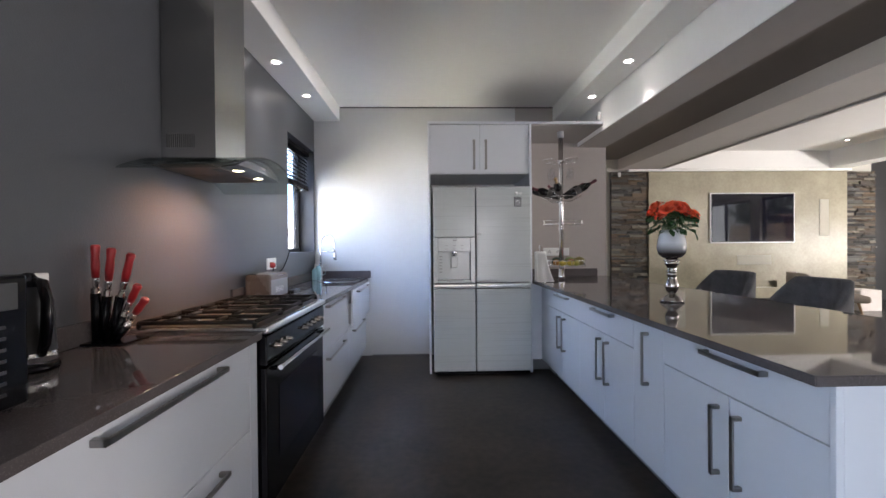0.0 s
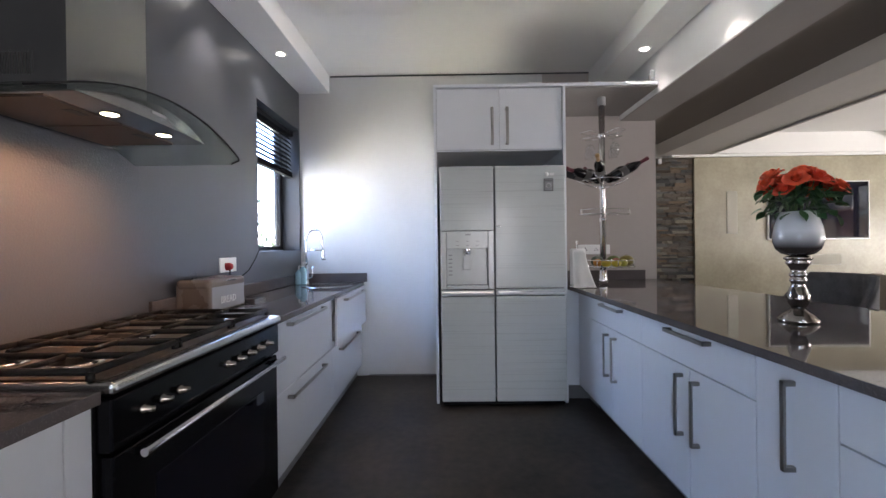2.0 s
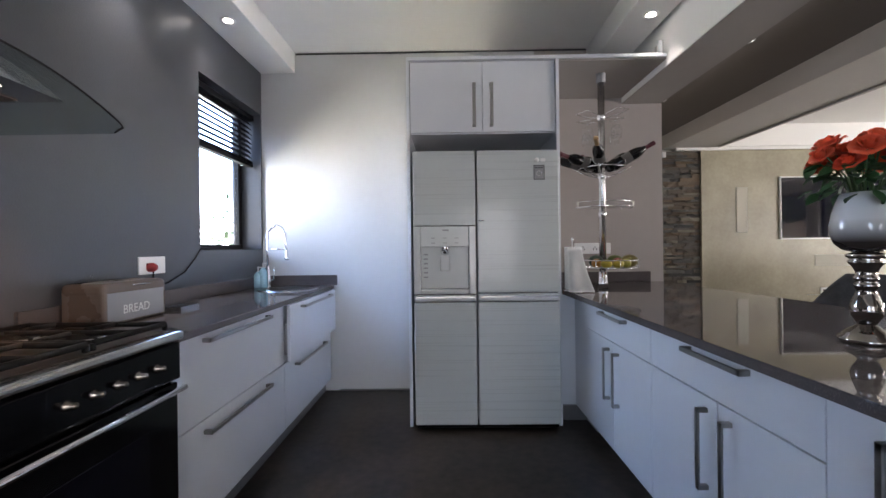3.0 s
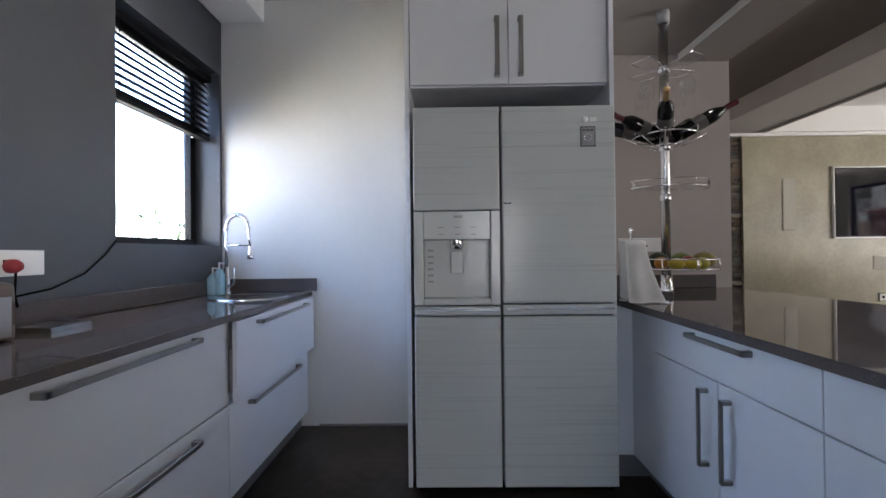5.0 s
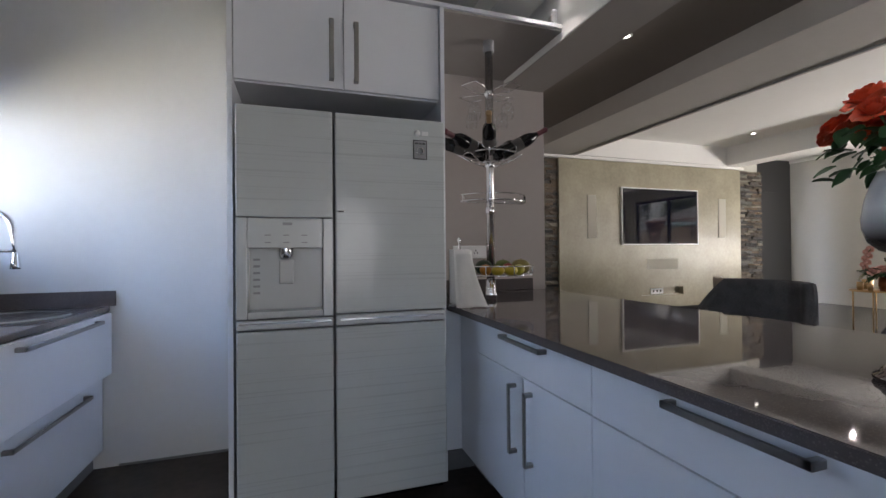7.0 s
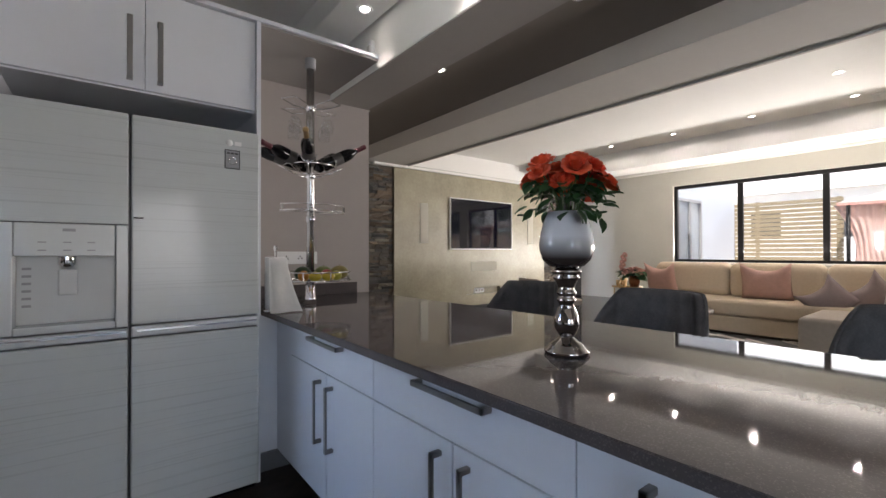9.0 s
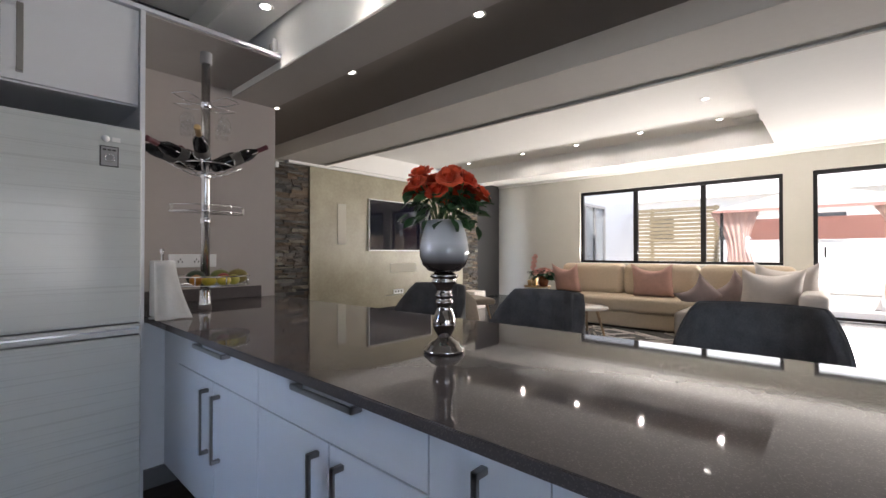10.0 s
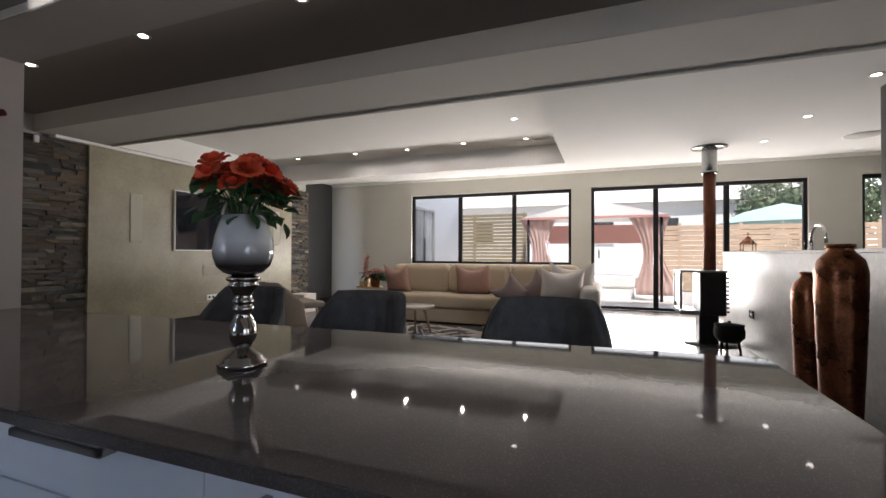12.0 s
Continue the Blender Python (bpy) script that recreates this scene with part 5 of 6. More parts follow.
dlt = downlight_thing()
spots = [(-1.05, 3.36, SZ), (-1.03, 4.10, SZ), (-1.045, 1.2, SZ), (1.67, 3.32, SZ), (1.69, 4.12, SZ), (1.665, 1.2, SZ),
         (2.69, 6.0, 2.745), (2.69, 4.67, 2.745), (2.71, 3.33, 2.745), (2.71, 2.0, 2.745), (2.71, 0.7, 2.745),
         (6.70, 6.62, HZ), (6.705, 5.48, HZ), (6.75, 4.56, HZ), (6.69, 3.61, HZ), (5.79, 2.665, HZ), (6.73, 2.69, HZ),
         (4.73, -0.25, DZ), (5.735, -0.195, DZ), (6.70, -0.12, DZ)]
for k, (x, y, z) in enumerate(spots):
    m = pose(x, y, z - 0.0015)
    if k == 0:
        dlt.matrix_basis = m
    else:
        copy_thing(dlt, m)
for x, y, z, e in ((-1.06, 3.36, SZ, 15), (-1.06, 4.10, SZ, 10), (1.68, 3.32, SZ, 11), (1.68, 4.12, SZ, 8), (1.68, 1.2, SZ, 13), (-1.06, 1.2, SZ, 6)):
    s = new("downlight_spot", bpy.data.lights.new("downlight_spot", 'SPOT'))
    s.data.energy, s.data.spot_size, s.data.spot_blend, s.data.color, s.data.shadow_soft_size = e, radians(80), 0.8, (1.0, 0.93, 0.86), 0.03
    s.matrix_world = look((x, y, z - 0.02), (x, y, 0))
for x, y in ((6.705, 5.48), (6.75, 4.56), (6.69, 3.61), (6.73, 2.69)):
    s = new("coffer_spot", bpy.data.lights.new("coffer_spot", 'SPOT'))
    s.data.energy, s.data.spot_size, s.data.spot_blend, s.data.color, s.data.shadow_soft_size = 5, radians(168), 0.25, (1.0, 0.93, 0.86), 0.018
    s.matrix_world = look((x, y, HZ - 0.012), (x, y, 0))

# ---- lounge: stone strips, plaster panel, television ----
panel = structure("wall_panel", box(3.95, TY, 0.27, 5.413, TY + 0.098, 2.515), M_PANEL, "beige polished plaster television panel", "panel")
bm = box(6.25, TY, 0.27, 7.525, TY + 0.098, 2.515)
box(5.413, TY, 0.58, 6.25, TY + 0.098, 2.515, bm=bm)
box(5.413, TY, 0.27, 6.25, TY + 0.098, 0.462, bm=bm)
box(5.413, TY + 0.08, 0.462, 6.25, TY + 0.098, 0.58, bm=bm)
structure("wall_panel_2", bm, M_PANEL, "beige polished plaster television panel with a media slot", "panel")
structure("baseboard_2", box(3.95, TY + 0.03, FZ, 7.525, TY + 0.098, 0.268), M_BLACKFRAME, "dark recessed base under the plaster panel", "baseboard")
structure("trim", box(3.6, TY - 0.02, 2.52, 7.6, TY + 0.1, 2.56, 0.004), M_CEIL, "white cornice strip above the plaster panel", "trim")
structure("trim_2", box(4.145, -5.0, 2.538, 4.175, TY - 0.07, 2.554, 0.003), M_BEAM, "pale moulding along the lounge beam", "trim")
structure("trim_3", box(FX - 0.03, -5.0, 2.90, FX - 0.001, 8.2, 2.958, 0.006), M_CEIL, "white cornice along the glazed wall", "trim")

# solid dark strip in place of the shadow line under the ceiling
structure("trim_4", box(-0.885, BY - 0.006, CZ - 0.016, 1.545, BY - 0.0005, CZ - 0.003), M_DARK, "thin dark strip drawn as the shadow line at the top of the rear wall", "trim")

tv = thing("television", "flat black television in a thin white frame on the panel", "television", at=(5.77, TY - 0.02, 1.7))
X0, X1, Z0, Z1 = 5.03, 6.545, 1.25, 2.13
part("frame", box(X0, TY - 0.035, Z0, X1, TY - 0.001, Z0 + 0.016, 0.003), M_WHITE, tv)
part("frame", box(X0, TY - 0.035, Z1 - 0.016, X1, TY - 0.001, Z1, 0.003), M_WHITE, tv)
part("frame", box(X0, TY - 0.035, Z0 + 0.017, X0 + 0.016, TY - 0.001, Z1 - 0.017, 0.003), M_WHITE, tv)
part("frame", box(X1 - 0.016, TY - 0.035, Z0 + 0.017, X1, TY - 0.001, Z1 - 0.017, 0.003), M_WHITE, tv)
part("bezel", box(X0 + 0.018, TY - 0.028, Z0 + 0.018, X1 - 0.018, TY - 0.001, Z1 - 0.018), M_BLACK, tv)
part("screen", box(X0 + 0.03, TY - 0.031, Z0 + 0.03, X1 - 0.03, TY - 0.0285, Z1 - 0.03), M_SCREEN, tv, "glossy black screen")
for x0, x1, z0, z1 in ((4.43, 4.59, 1.353, 1.993), (7.015, 7.185, 1.37, 2.01), (5.52, 6.14, 0.87, 1.033)):
    so = thing("wall_speaker", "flush white wall speaker in the plaster panel", "speaker", "wall speakers", at=((x0 + x1) / 2, TY, z0))
    part("speaker_frame", box(x0, TY - 0.008, z0, x1, TY - 0.0005, z1, 0.003), M_SPEAKER, so)
    part("grille", box(x0 + 0.01, TY - 0.010, z0 + 0.01, x1 - 0.01, TY - 0.0085, z1 - 0.01), M_SPEAKER, so)
ob = thing("media_plate", "white connection plate in the wall slot", "socket", at=(5.7, TY + 0.07, 0.55))
part("plate", box(5.66, TY + 0.062, 0.475, 5.90, TY + 0.078, 0.56, 0.003), M_WHITE, ob)
for q in range(3):
    part("socket_hole", box(5.69 + q * 0.07, TY + 0.0605, 0.505, 5.72 + q * 0.07, TY + 0.0615, 0.535), M_BLACK, ob)

STONES = []
rng = random.Random(3)
for q in range(6):
    b = box(0, 0, 0, 1, 1, 1)
    for v in b.verts:
        if v.co.y < 0.5:
            v.co += Vector((rng.uniform(-0.01, 0.01), rng.uniform(-0.5, 0.25), rng.uniform(-0.05, 0.05)))
    bmesh.ops.subdivide_edges(b, edges=[ed for ed in b.edges if abs(ed.verts[0].co.x - ed.verts[1].co.x) > 0.5], cuts=2)
    for v in b.verts:
        if v.co.y < 0.6 and 0.1 < v.co.x < 0.9:
            v.co.y += rng.uniform(-0.25, 0.25)
    me = bpy.data.meshes.new("stone")
    b.to_mesh(me)
    b.free()
    me.materials.append(M_STONE)
    STONES.append(me)


def stone_strip(name, x0, x1, z0, z1):
    back = structure(name, box(x0, TY + 0.062, z0, x1, TY + 0.0985, z1), M_DARK, "wall strip clad in stacked brown and grey slate", "wall")
    z = z0
    while z < z1 - 0.02:
        h = min(rng.choice((0.025, 0.032, 0.038, 0.05)), z1 - z)
        x = x0
        while x < x1 - 0.01:
            w = min(rng.uniform(0.12, 0.34), x1 - x)
            if x1 - x - w < 0.06:
                w = x1 - x
            o = new("stone", rng.choice(STONES))
            o.parent = back
            o.matrix_basis = Matrix.Translation((x + 0.001, TY + 0.03 + rng.uniform(-0.014, 0.012), z + 0.001)) @ Matrix.Diagonal((w - 0.002, 0.035, h - 0.0025, 1))
            x += w
        z += h
    return back


stone_strip("wall_stone_1", 3.30, 3.948, FZ, 2.515)
stone_strip("wall_stone_2", 7.527, 8.075, FZ, 2.515)
ps = thing("motion_sensor", "small white motion sensor above the slate strip", "sensor", at=(3.42, TY, 2.45))
part("sensor_body", box(3.40, TY - 0.03, 2.42, 3.45, TY + 0.0, 2.50, 0.010, 3), M_WHITE, ps)
dd = thing("door_1", "plain dark grey flush door in the end wall", "door", kind="structure", at=(9.0, 8.19, FZ))
part("door_leaf", box(8.55, 8.165, FZ, 9.45, 8.198, 2.3, 0.003), M_DARK, dd)
part("door_handle", tube([(8.66, 8.164, 1.15), (8.66, 8.12, 1.15), (8.78, 8.12, 1.15)], 0.009, 8), M_HANDLE, dd)
# ---- lounge glazing ----
def glazed(name, label, y0, y1, z0, z1, mull, category, sill=False, handle_y=None):
    w = thing(name, label, category, kind="structure", at=(FX + 0.08, (y0 + y1) / 2, z0))
    a, b = FX + 0.055, FX + 0.125
    part("window_frame", box(a, y0, z1 - 0.07, b, y1, z1 - 0.001, 0.004), M_BLACKFRAME, w)
    part("window_frame", box(a, y0, z0 + 0.001, b, y1, z0 + 0.05, 0.004), M_BLACKFRAME, w)
    edges = [y0] + list(mull) + [y1]
    part("window_frame", box(a, y0 + 0.001, z0 + 0.051, b, y0 + 0.06, z1 - 0.071, 0.004), M_BLACKFRAME, w)
    part("window_frame", box(a, y1 - 0.06, z0 + 0.051, b, y1 - 0.001, z1 - 0.071, 0.004), M_BLACKFRAME, w)
    for m in mull:
        part("mullion", box(a + 0.005, m - 0.045, z0 + 0.051, b - 0.005, m + 0.045, z1 - 0.071, 0.004), M_BLACKFRAME, w)
    for e0, e1 in zip(edges, edges[1:]):
        p = part("pane", box(FX + 0.088, e0 + 0.05, z0 + 0.051, FX + 0.094, e1 - 0.05, z1 - 0.071), M_PANE, w)
        p.visible_shadow = False
    if handle_y:
        part("handle", box(a - 0.04, handle_y - 0.012, z0 + 1.02, a, handle_y + 0.012, z0 + 1.20, 0.004), M_BLACKFRAME, w)
    if sill:
        part("window_sill", box(FX - 0.02, y0 - 0.02, z0 - 0.03, FX + 0.05, y1 + 0.02, z0 - 0.002, 0.003), M_CEIL, w)
    return w


glazed("window_2", "wide black-framed lounge window in three panes", W0, W1, WB, DT, [3.51, 4.755], "window", True)
glazed("door_2", "black-framed sliding glass doors onto the patio", D0, D1, FZ, DT, [-0.48, 0.71], "sliding door", False, 1.76)
glazed("window_3", "narrow black-framed window beyond the bar", -3.3, -2.43, 1.2, 2.60, [-2.85], "window")

# ---- sofa group ----
def cushion(name, label, at, w, h, t, m, ry=0, rz=0, lean=0, group="scatter cushions"):
    """A plump square cushion standing on its edge."""
    o = thing(name, label, "cushion", group)
    b = bmesh.new()
    n = 10
    for side in (-1, 1):
        g = [[b.verts.new(((i / n - 0.5) * w * (1 - 0.10 * (abs(j / n - 0.5) * 2) ** 2 * 0 - 0.06 * math.sin(math.pi * j / n)), side * t * 0.5 * (math.sin(math.pi * i / n) * math.sin(math.pi * j / n)) ** 0.45, j / n * h * (1 - (0.26 if j > n / 2 else 0.0) * math.sin(math.pi * i / n) * (j / n) ** 3))) for j in range(n + 1)] for i in range(n + 1)]
        for i in range(n):
            for j in range(n):
                q = (g[i][j], g[i + 1][j], g[i + 1][j + 1], g[i][j + 1])
                f = b.faces.new(q if side < 0 else q[::-1])
                f.smooth = True
    bmesh.ops.remove_doubles(b, verts=b.verts[:], dist=0.0005)
    part("cover", b, m, o, smooth=True)
    o.matrix_basis = pose(*at, 0, 0, rz) @ pose(0, 0, 0, lean, ry, 0)
    return o


SX0, SX1 = 6.82, 7.92
sf = thing("sofa", "large tan linen corner sofa with loose back cushions", "sofa", at=(7.4, 3.5, FZ))
part("base", box(SX0 + 0.03, 1.95, FZ + 0.04, SX1, 5.2, FZ + 0.25, 0.02, 3), M_SOFA, sf)
part("seat", box(SX0, 1.95, FZ + 0.255, SX1 - 0.25, 5.2, FZ + 0.46, 0.05, 4), M_SOFA, sf)
part("back_frame", box(SX1 - 0.22, 1.95, FZ + 0.255, SX1, 5.2, FZ + 0.66, 0.05, 4), M_SOFA, sf)
for y0, y1 in ((2.0, 3.06), (3.065, 4.11), (4.115, 5.15)):
    part("back_cushion", box(SX1 - 0.52, y0, FZ + 0.44, SX1 - 0.20, y1, FZ + 0.925, 0.10, 6), M_SOFA, sf)
part("chaise", box(5.85, 1.98, FZ + 0.06, SX0 - 0.005, 3.0, FZ + 0.44, 0.05, 4), M_BEIGEFAB, sf, "taupe chaise end")
part("side_arm", box(6.4, 1.70, FZ + 0.06, SX1, 1.94, FZ + 0.66, 0.06, 4), M_LINEN, sf, "pale armrest")
for x in (SX0 + 0.1, SX1 - 0.1):
    for y in (2.05, 5.1):
        part("leg", lathe([(0.025, FZ), (0.025, FZ + 0.045)], 10, m=pose(x, y, 0)), M_BLACK, sf)
sz = FZ + 0.46
cushion("cushion", "dusty pink satin cushion on the sofa", (7.28, 4.95, sz), 0.52, 0.48, 0.2, M_PINK, rz=78, lean=-14)
cushion("cushion", "dusty pink satin cushion on the sofa", (7.28, 3.62, sz), 0.56, 0.50, 0.2, M_PINK, rz=92, lean=-14)
cushion("cushion", "taupe velvet cushion on the sofa", (7.2, 2.52, sz - 0.06), 0.46, 0.46, 0.17, M_MAUVE, ry=38, rz=98, lean=-14)
cushion("cushion", "taupe velvet cushion on the sofa", (7.0, 2.85, sz - 0.06), 0.42, 0.42, 0.17, M_MAUVE, ry=42, rz=100, lean=-14)
cushion("cushion", "large pale linen cushion on the sofa corner", (6.9, 2.22, sz), 0.60, 0.50, 0.26, M_LINEN, rz=105, lean=-22)
cushion("cushion", "large pale linen cushion on the sofa corner", (7.22, 2.08, sz), 0.62, 0.56, 0.26, M_LINEN, rz=88, lean=-18)

rug = thing("rug", "charcoal rug with a pale irregular line pattern", "rug", at=(6.0, 4.0, FZ))
part("rug_body", box(4.9, 2.2, FZ + 0.001, 6.9, 5.4, FZ + 0.012, 0.003), mat("charcoal_pile", (0.10, 0.095, 0.09), 0.95, var=0.2, scale=20, bump=0.5, bump_scale=300), rug)
rng = random.Random(8)
lb = bmesh.new()
for k in range(95):
    x, y = rng.uniform(5.0, 6.8), rng.uniform(2.3, 5.3)
    a = rng.choice((0.5, 1.1, 2.0, 2.6)) + rng.uniform(-0.15, 0.15)
    L = rng.uniform(0.3, 0.8)
    xa, ya = max(4.95, min(6.85, x + L * math.cos(a))), max(2.25, min(5.35, y + L * math.sin(a)))
    tube([(x, y, FZ + 0.010), (xa, ya, FZ + 0.010)], 0.016, 4, bm=lb)
part("line_pattern", lb, M_LINEN, rug)
ct = thing("coffee_table", "round marble-topped coffee table on splayed oak legs", "table", at=(6.1, 4.1, FZ))
part("tabletop", lathe([(0, FZ + 0.35), (0.27, FZ + 0.35), (0.28, FZ + 0.36), (0.28, FZ + 0.385), (0.27, FZ + 0.39), (0, FZ + 0.39)], 36, m=pose(6.1, 4.12, 0)), mat("veined_marble", (0.62, 0.56, 0.50), 0.2, var=0.25, scale=5), ct, "pale veined tabletop")
for k in range(3):
    a = 2 * math.pi * k / 3 + 0.4
    part("leg", tube([(6.1 + 0.15 * math.cos(a), 4.12 + 0.15 * math.sin(a), FZ + 0.35), (6.1 + 0.26 * math.cos(a), 4.12 + 0.26 * math.sin(a), FZ + 0.012)], [0.022, 0.013], 10), M_WOOD, ct)

stb = thing("side_table", "small gold side table beside the sofa", "table", at=(7.3, 5.55, FZ))
part("tabletop", lathe([(0, FZ + 0.50), (0.24, FZ + 0.50), (0.24, FZ + 0.52), (0, FZ + 0.52)], 30, m=pose(7.3, 5.55, 0)), M_BRASS, stb)
for k in range(4):
    a = 2 * math.pi * k / 4 + 0.4
    part("leg", tube([(7.3 + 0.2 * math.cos(a), 5.55 + 0.2 * math.sin(a), FZ + 0.5), (7.3 + 0.2 * math.cos(a), 5.55 + 0.2 * math.sin(a), FZ)], 0.009, 8), M_BRASS, stb)
tz = FZ + 0.521
cv = thing("copper_vase", "copper vase holding small pink roses", "vase", at=(7.22, 5.38, tz))
part("pot", lathe([(0, tz), (0.07, tz), (0.085, tz + 0.08), (0.08, tz + 0.17), (0.075, tz + 0.17), (0.07, tz + 0.1)], 24, m=pose(7.22, 5.38, 0)), M_COPPER, cv)
pr = thing("small_rose_bouquet", "small bouquet of pink and cream roses", "flowers", at=(7.22, 5.38, tz + 0.17))
M_PINKROSE = mat("pale_pink_petal", (0.62, 0.33, 0.28), 0.6, var=0.2, scale=30)
PB = BLOOM.copy()
PB.materials.clear()
PB.materials.append(M_PINKROSE)
for k in range(12):
    a = k * 2.399
    rr = 0.17 * math.sqrt((k + 0.5) / 12)
    bouquet_piece("bloom", PB, pr, Matrix.Translation((7.22 + rr * math.cos(a), 5.38 + rr * math.sin(a), tz + 0.28 - rr * 0.4)) @ Matrix.Rotation(a, 4, 'Z') @ Matrix.Rotation(rr * 4, 4, 'Y') @ Matrix.Scale(1.9, 4))
for k in range(80):
    a, rr = rng.uniform(0, 6.28), rng.uniform(0.03, 0.22)
    bouquet_piece("leaf", LEAFM, pr, Matrix.Translation((7.22 + rr * math.cos(a), 5.38 + rr * math.sin(a), tz + rng.uniform(0.15, 0.26))) @ Matrix.Rotation(a - 1.57, 4, 'Z') @ Matrix.Rotation(rng.uniform(-0.9, 0.6), 4, 'X') @ Matrix.Scale(2.0, 4))
oc = thing("orchid", "tall pale pink orchid stem in a gold pot", "flowers", at=(7.4, 5.7, tz))
part("pot", lathe([(0, tz), (0.05, tz), (0.06, tz + 0.12), (0.055, tz + 0.12)], 20, m=pose(7.42, 5.68, 0)), M_BRASS, oc)
part("stem", tube([(7.42, 5.68, tz + 0.1), (7.42, 5.70, tz + 0.3), (7.38, 5.66, tz + 0.46), (7.34, 5.60, tz + 0.52)], 0.004, 6), M_STEM, oc)
for k in range(7):
    bouquet_piece("bloom", PB, oc, Matrix.Translation((7.42 - 0.012 * k, 5.70 - 0.014 * k + 0.03 * (k % 2), tz + 0.26 + 0.042 * k)) @ Matrix.Rotation(1.2, 4, 'Y') @ Matrix.Scale(1.1, 4))
for x, y, h, r in ((7.15, 5.62, 0.10, 0.03), (7.12, 5.50, 0.07, 0.025)):
    cd = thing("gold_cup", "small gold cup on the side table", "cup", "gold cups", at=(x, y, tz))
    part("cup_body", lathe([(0, tz), (r, tz), (r * 1.15, tz + h), (r * 1.05, tz + h), (r * 0.9, tz + 0.01)], 18, m=pose(x, y, 0)), M_BRASS, cd)


# ---- seats ----
def shell_chair(name, label, m, w=0.56, h=0.87, seat_h=0.46, legs=M_BLACK, group="chairs at the peninsula", quilt=True, category="chair", low=None):
    """A curved shell chair; its front looks towards -x."""
    o = thing(name, label, category, group)
    b = bmesh.new()
    outer, inner = [], []
    nu, nv = 72, 8
    for i in range(nu + 1):
        u = -1 + 2 * i / nu
        a = u * 1.75
        top = h - 0.62 * max(0, abs(u) - 0.50) ** 1.1
        ro, ri = [], []
        for j in range(nv + 1):
            v = j / nv
            rr = w * 0.5 * (1.07 - 0.09 * v)
            ripple = 0.008 * abs(math.sin(u * 17)) if quilt else 0
            lowest = seat_h - 0.06 if low is None else low
            z = lowest + v * (top - lowest)
            back = 0.05 * v
            ro.append(b.verts.new((rr * math.cos(a) + back, rr * math.sin(a), z)))
            ri.append(b.verts.new(((rr - 0.045 - ripple) * math.cos(a) + back, (rr - 0.045 - ripple) * math.sin(a), z)))
        outer.append(ro)
        inner.append(ri)
    for i in range(nu):
        for j in range(nv):
            b.faces.new((outer[i][j], outer[i + 1][j], outer[i + 1][j + 1], outer[i][j + 1]))
            b.faces.new((inner[i][j], inner[i][j + 1], inner[i + 1][j + 1], inner[i + 1][j]))
        b.faces.new((outer[i][nv], outer[i + 1][nv], inner[i + 1][nv], inner[i][nv]))
        b.faces.new((outer[i][0], inner[i][0], inner[i + 1][0], outer[i + 1][0]))
    for i in (0, nu):
        for j in range(nv):
            q = (outer[i][j], outer[i][j + 1], inner[i][j + 1], inner[i][j])
            b.faces.new(q if i == 0 else q[::-1])
    part("backrest", b, m, o, smooth=True)
    pip = [((w * 0.5 - 0.02) * math.cos(u * 1.75) + 0.05, (w * 0.5 - 0.02) * math.sin(u * 1.75), h - 0.62 * max(0, abs(u) - 0.50) ** 1.1) for u in [-1 + k / 14 for k in range(29)]]
    part("piping", tube(pip, 0.006, 6), m, o)
    part("seat", box(-w * 0.46, -w * 0.42, seat_h - 0.09, w * 0.30, w * 0.42, seat_h, 0.035, 4), m, o)
    for x in (-w * 0.32, w * 0.26):
        for y in (-w * 0.32, w * 0.32):
            part("leg", tube([(x, y, seat_h - 0.088), (x * 1.25, y * 1.25, 0)], [0.016, 0.010], 8), legs, o)
    return o


ch = shell_chair("dining_chair", "charcoal velvet shell chair with ribbed back", M_CHAIR, w=0.62)
ch.matrix_basis = pose(2.60, 3.78, FZ, 0, 0, 4)
copy_thing(ch, pose(2.60, 2.94, FZ, 0, 0, -3))
copy_thing(ch, pose(2.60, 1.90, FZ, 0, 0, 2))
ac = shell_chair("armchair", "beige tub armchair with a low curved back", M_BEIGEFAB, w=0.80, h=0.70, seat_h=0.42, legs=M_WOOD, group="armchairs", quilt=False, category="armchair", low=0.10)
ac.matrix_basis = pose(5.62, 5.84, FZ, 0, 0, 152)
cushion("cushion", "pale linen cushion on the beige armchair", (5.48, 5.95, FZ + 0.42), 0.44, 0.30, 0.16, M_LINEN, rz=62, lean=-20)
sub = thing("side_box", "small grey-white cube beside the slate strip", "side table", at=(7.3, 6.95, FZ))
part("cube", box(7.12, 6.82, FZ, 7.48, 7.18, FZ + 0.34, 0.008, 2), M_LINEN, sub)

# ---- wood stove, bar and urns ----
SXc, SYc = 6.80, 0.50
st = thing("wood_stove", "black freestanding wood stove with glass front and tall flue", "stove", at=(SXc, SYc, FZ))
part("floor_plate", lathe([(0, FZ + 0.001), (0.30, FZ + 0.001), (0.30, FZ + 0.012), (0, FZ + 0.014)], 36, m=pose(SXc, SYc - 0.09, 0)), M_STOVE, st)
part("pedestal", box(SXc - 0.12, SYc - 0.15, FZ + 0.014, SXc + 0.12, SYc + 0.06, FZ + 0.37, 0.006), M_STOVE, st)
part("firebox", box(SXc - 0.22, SYc - 0.21, FZ + 0.37, SXc + 0.26, SYc + 0.065, FZ + 0.885, 0.01), M_STOVE, st)
part("top_plate", box(SXc - 0.24, SYc - 0.22, FZ + 0.885, SXc + 0.28, SYc + 0.285, FZ + 0.91, 0.004), M_GREYPLATE, st)
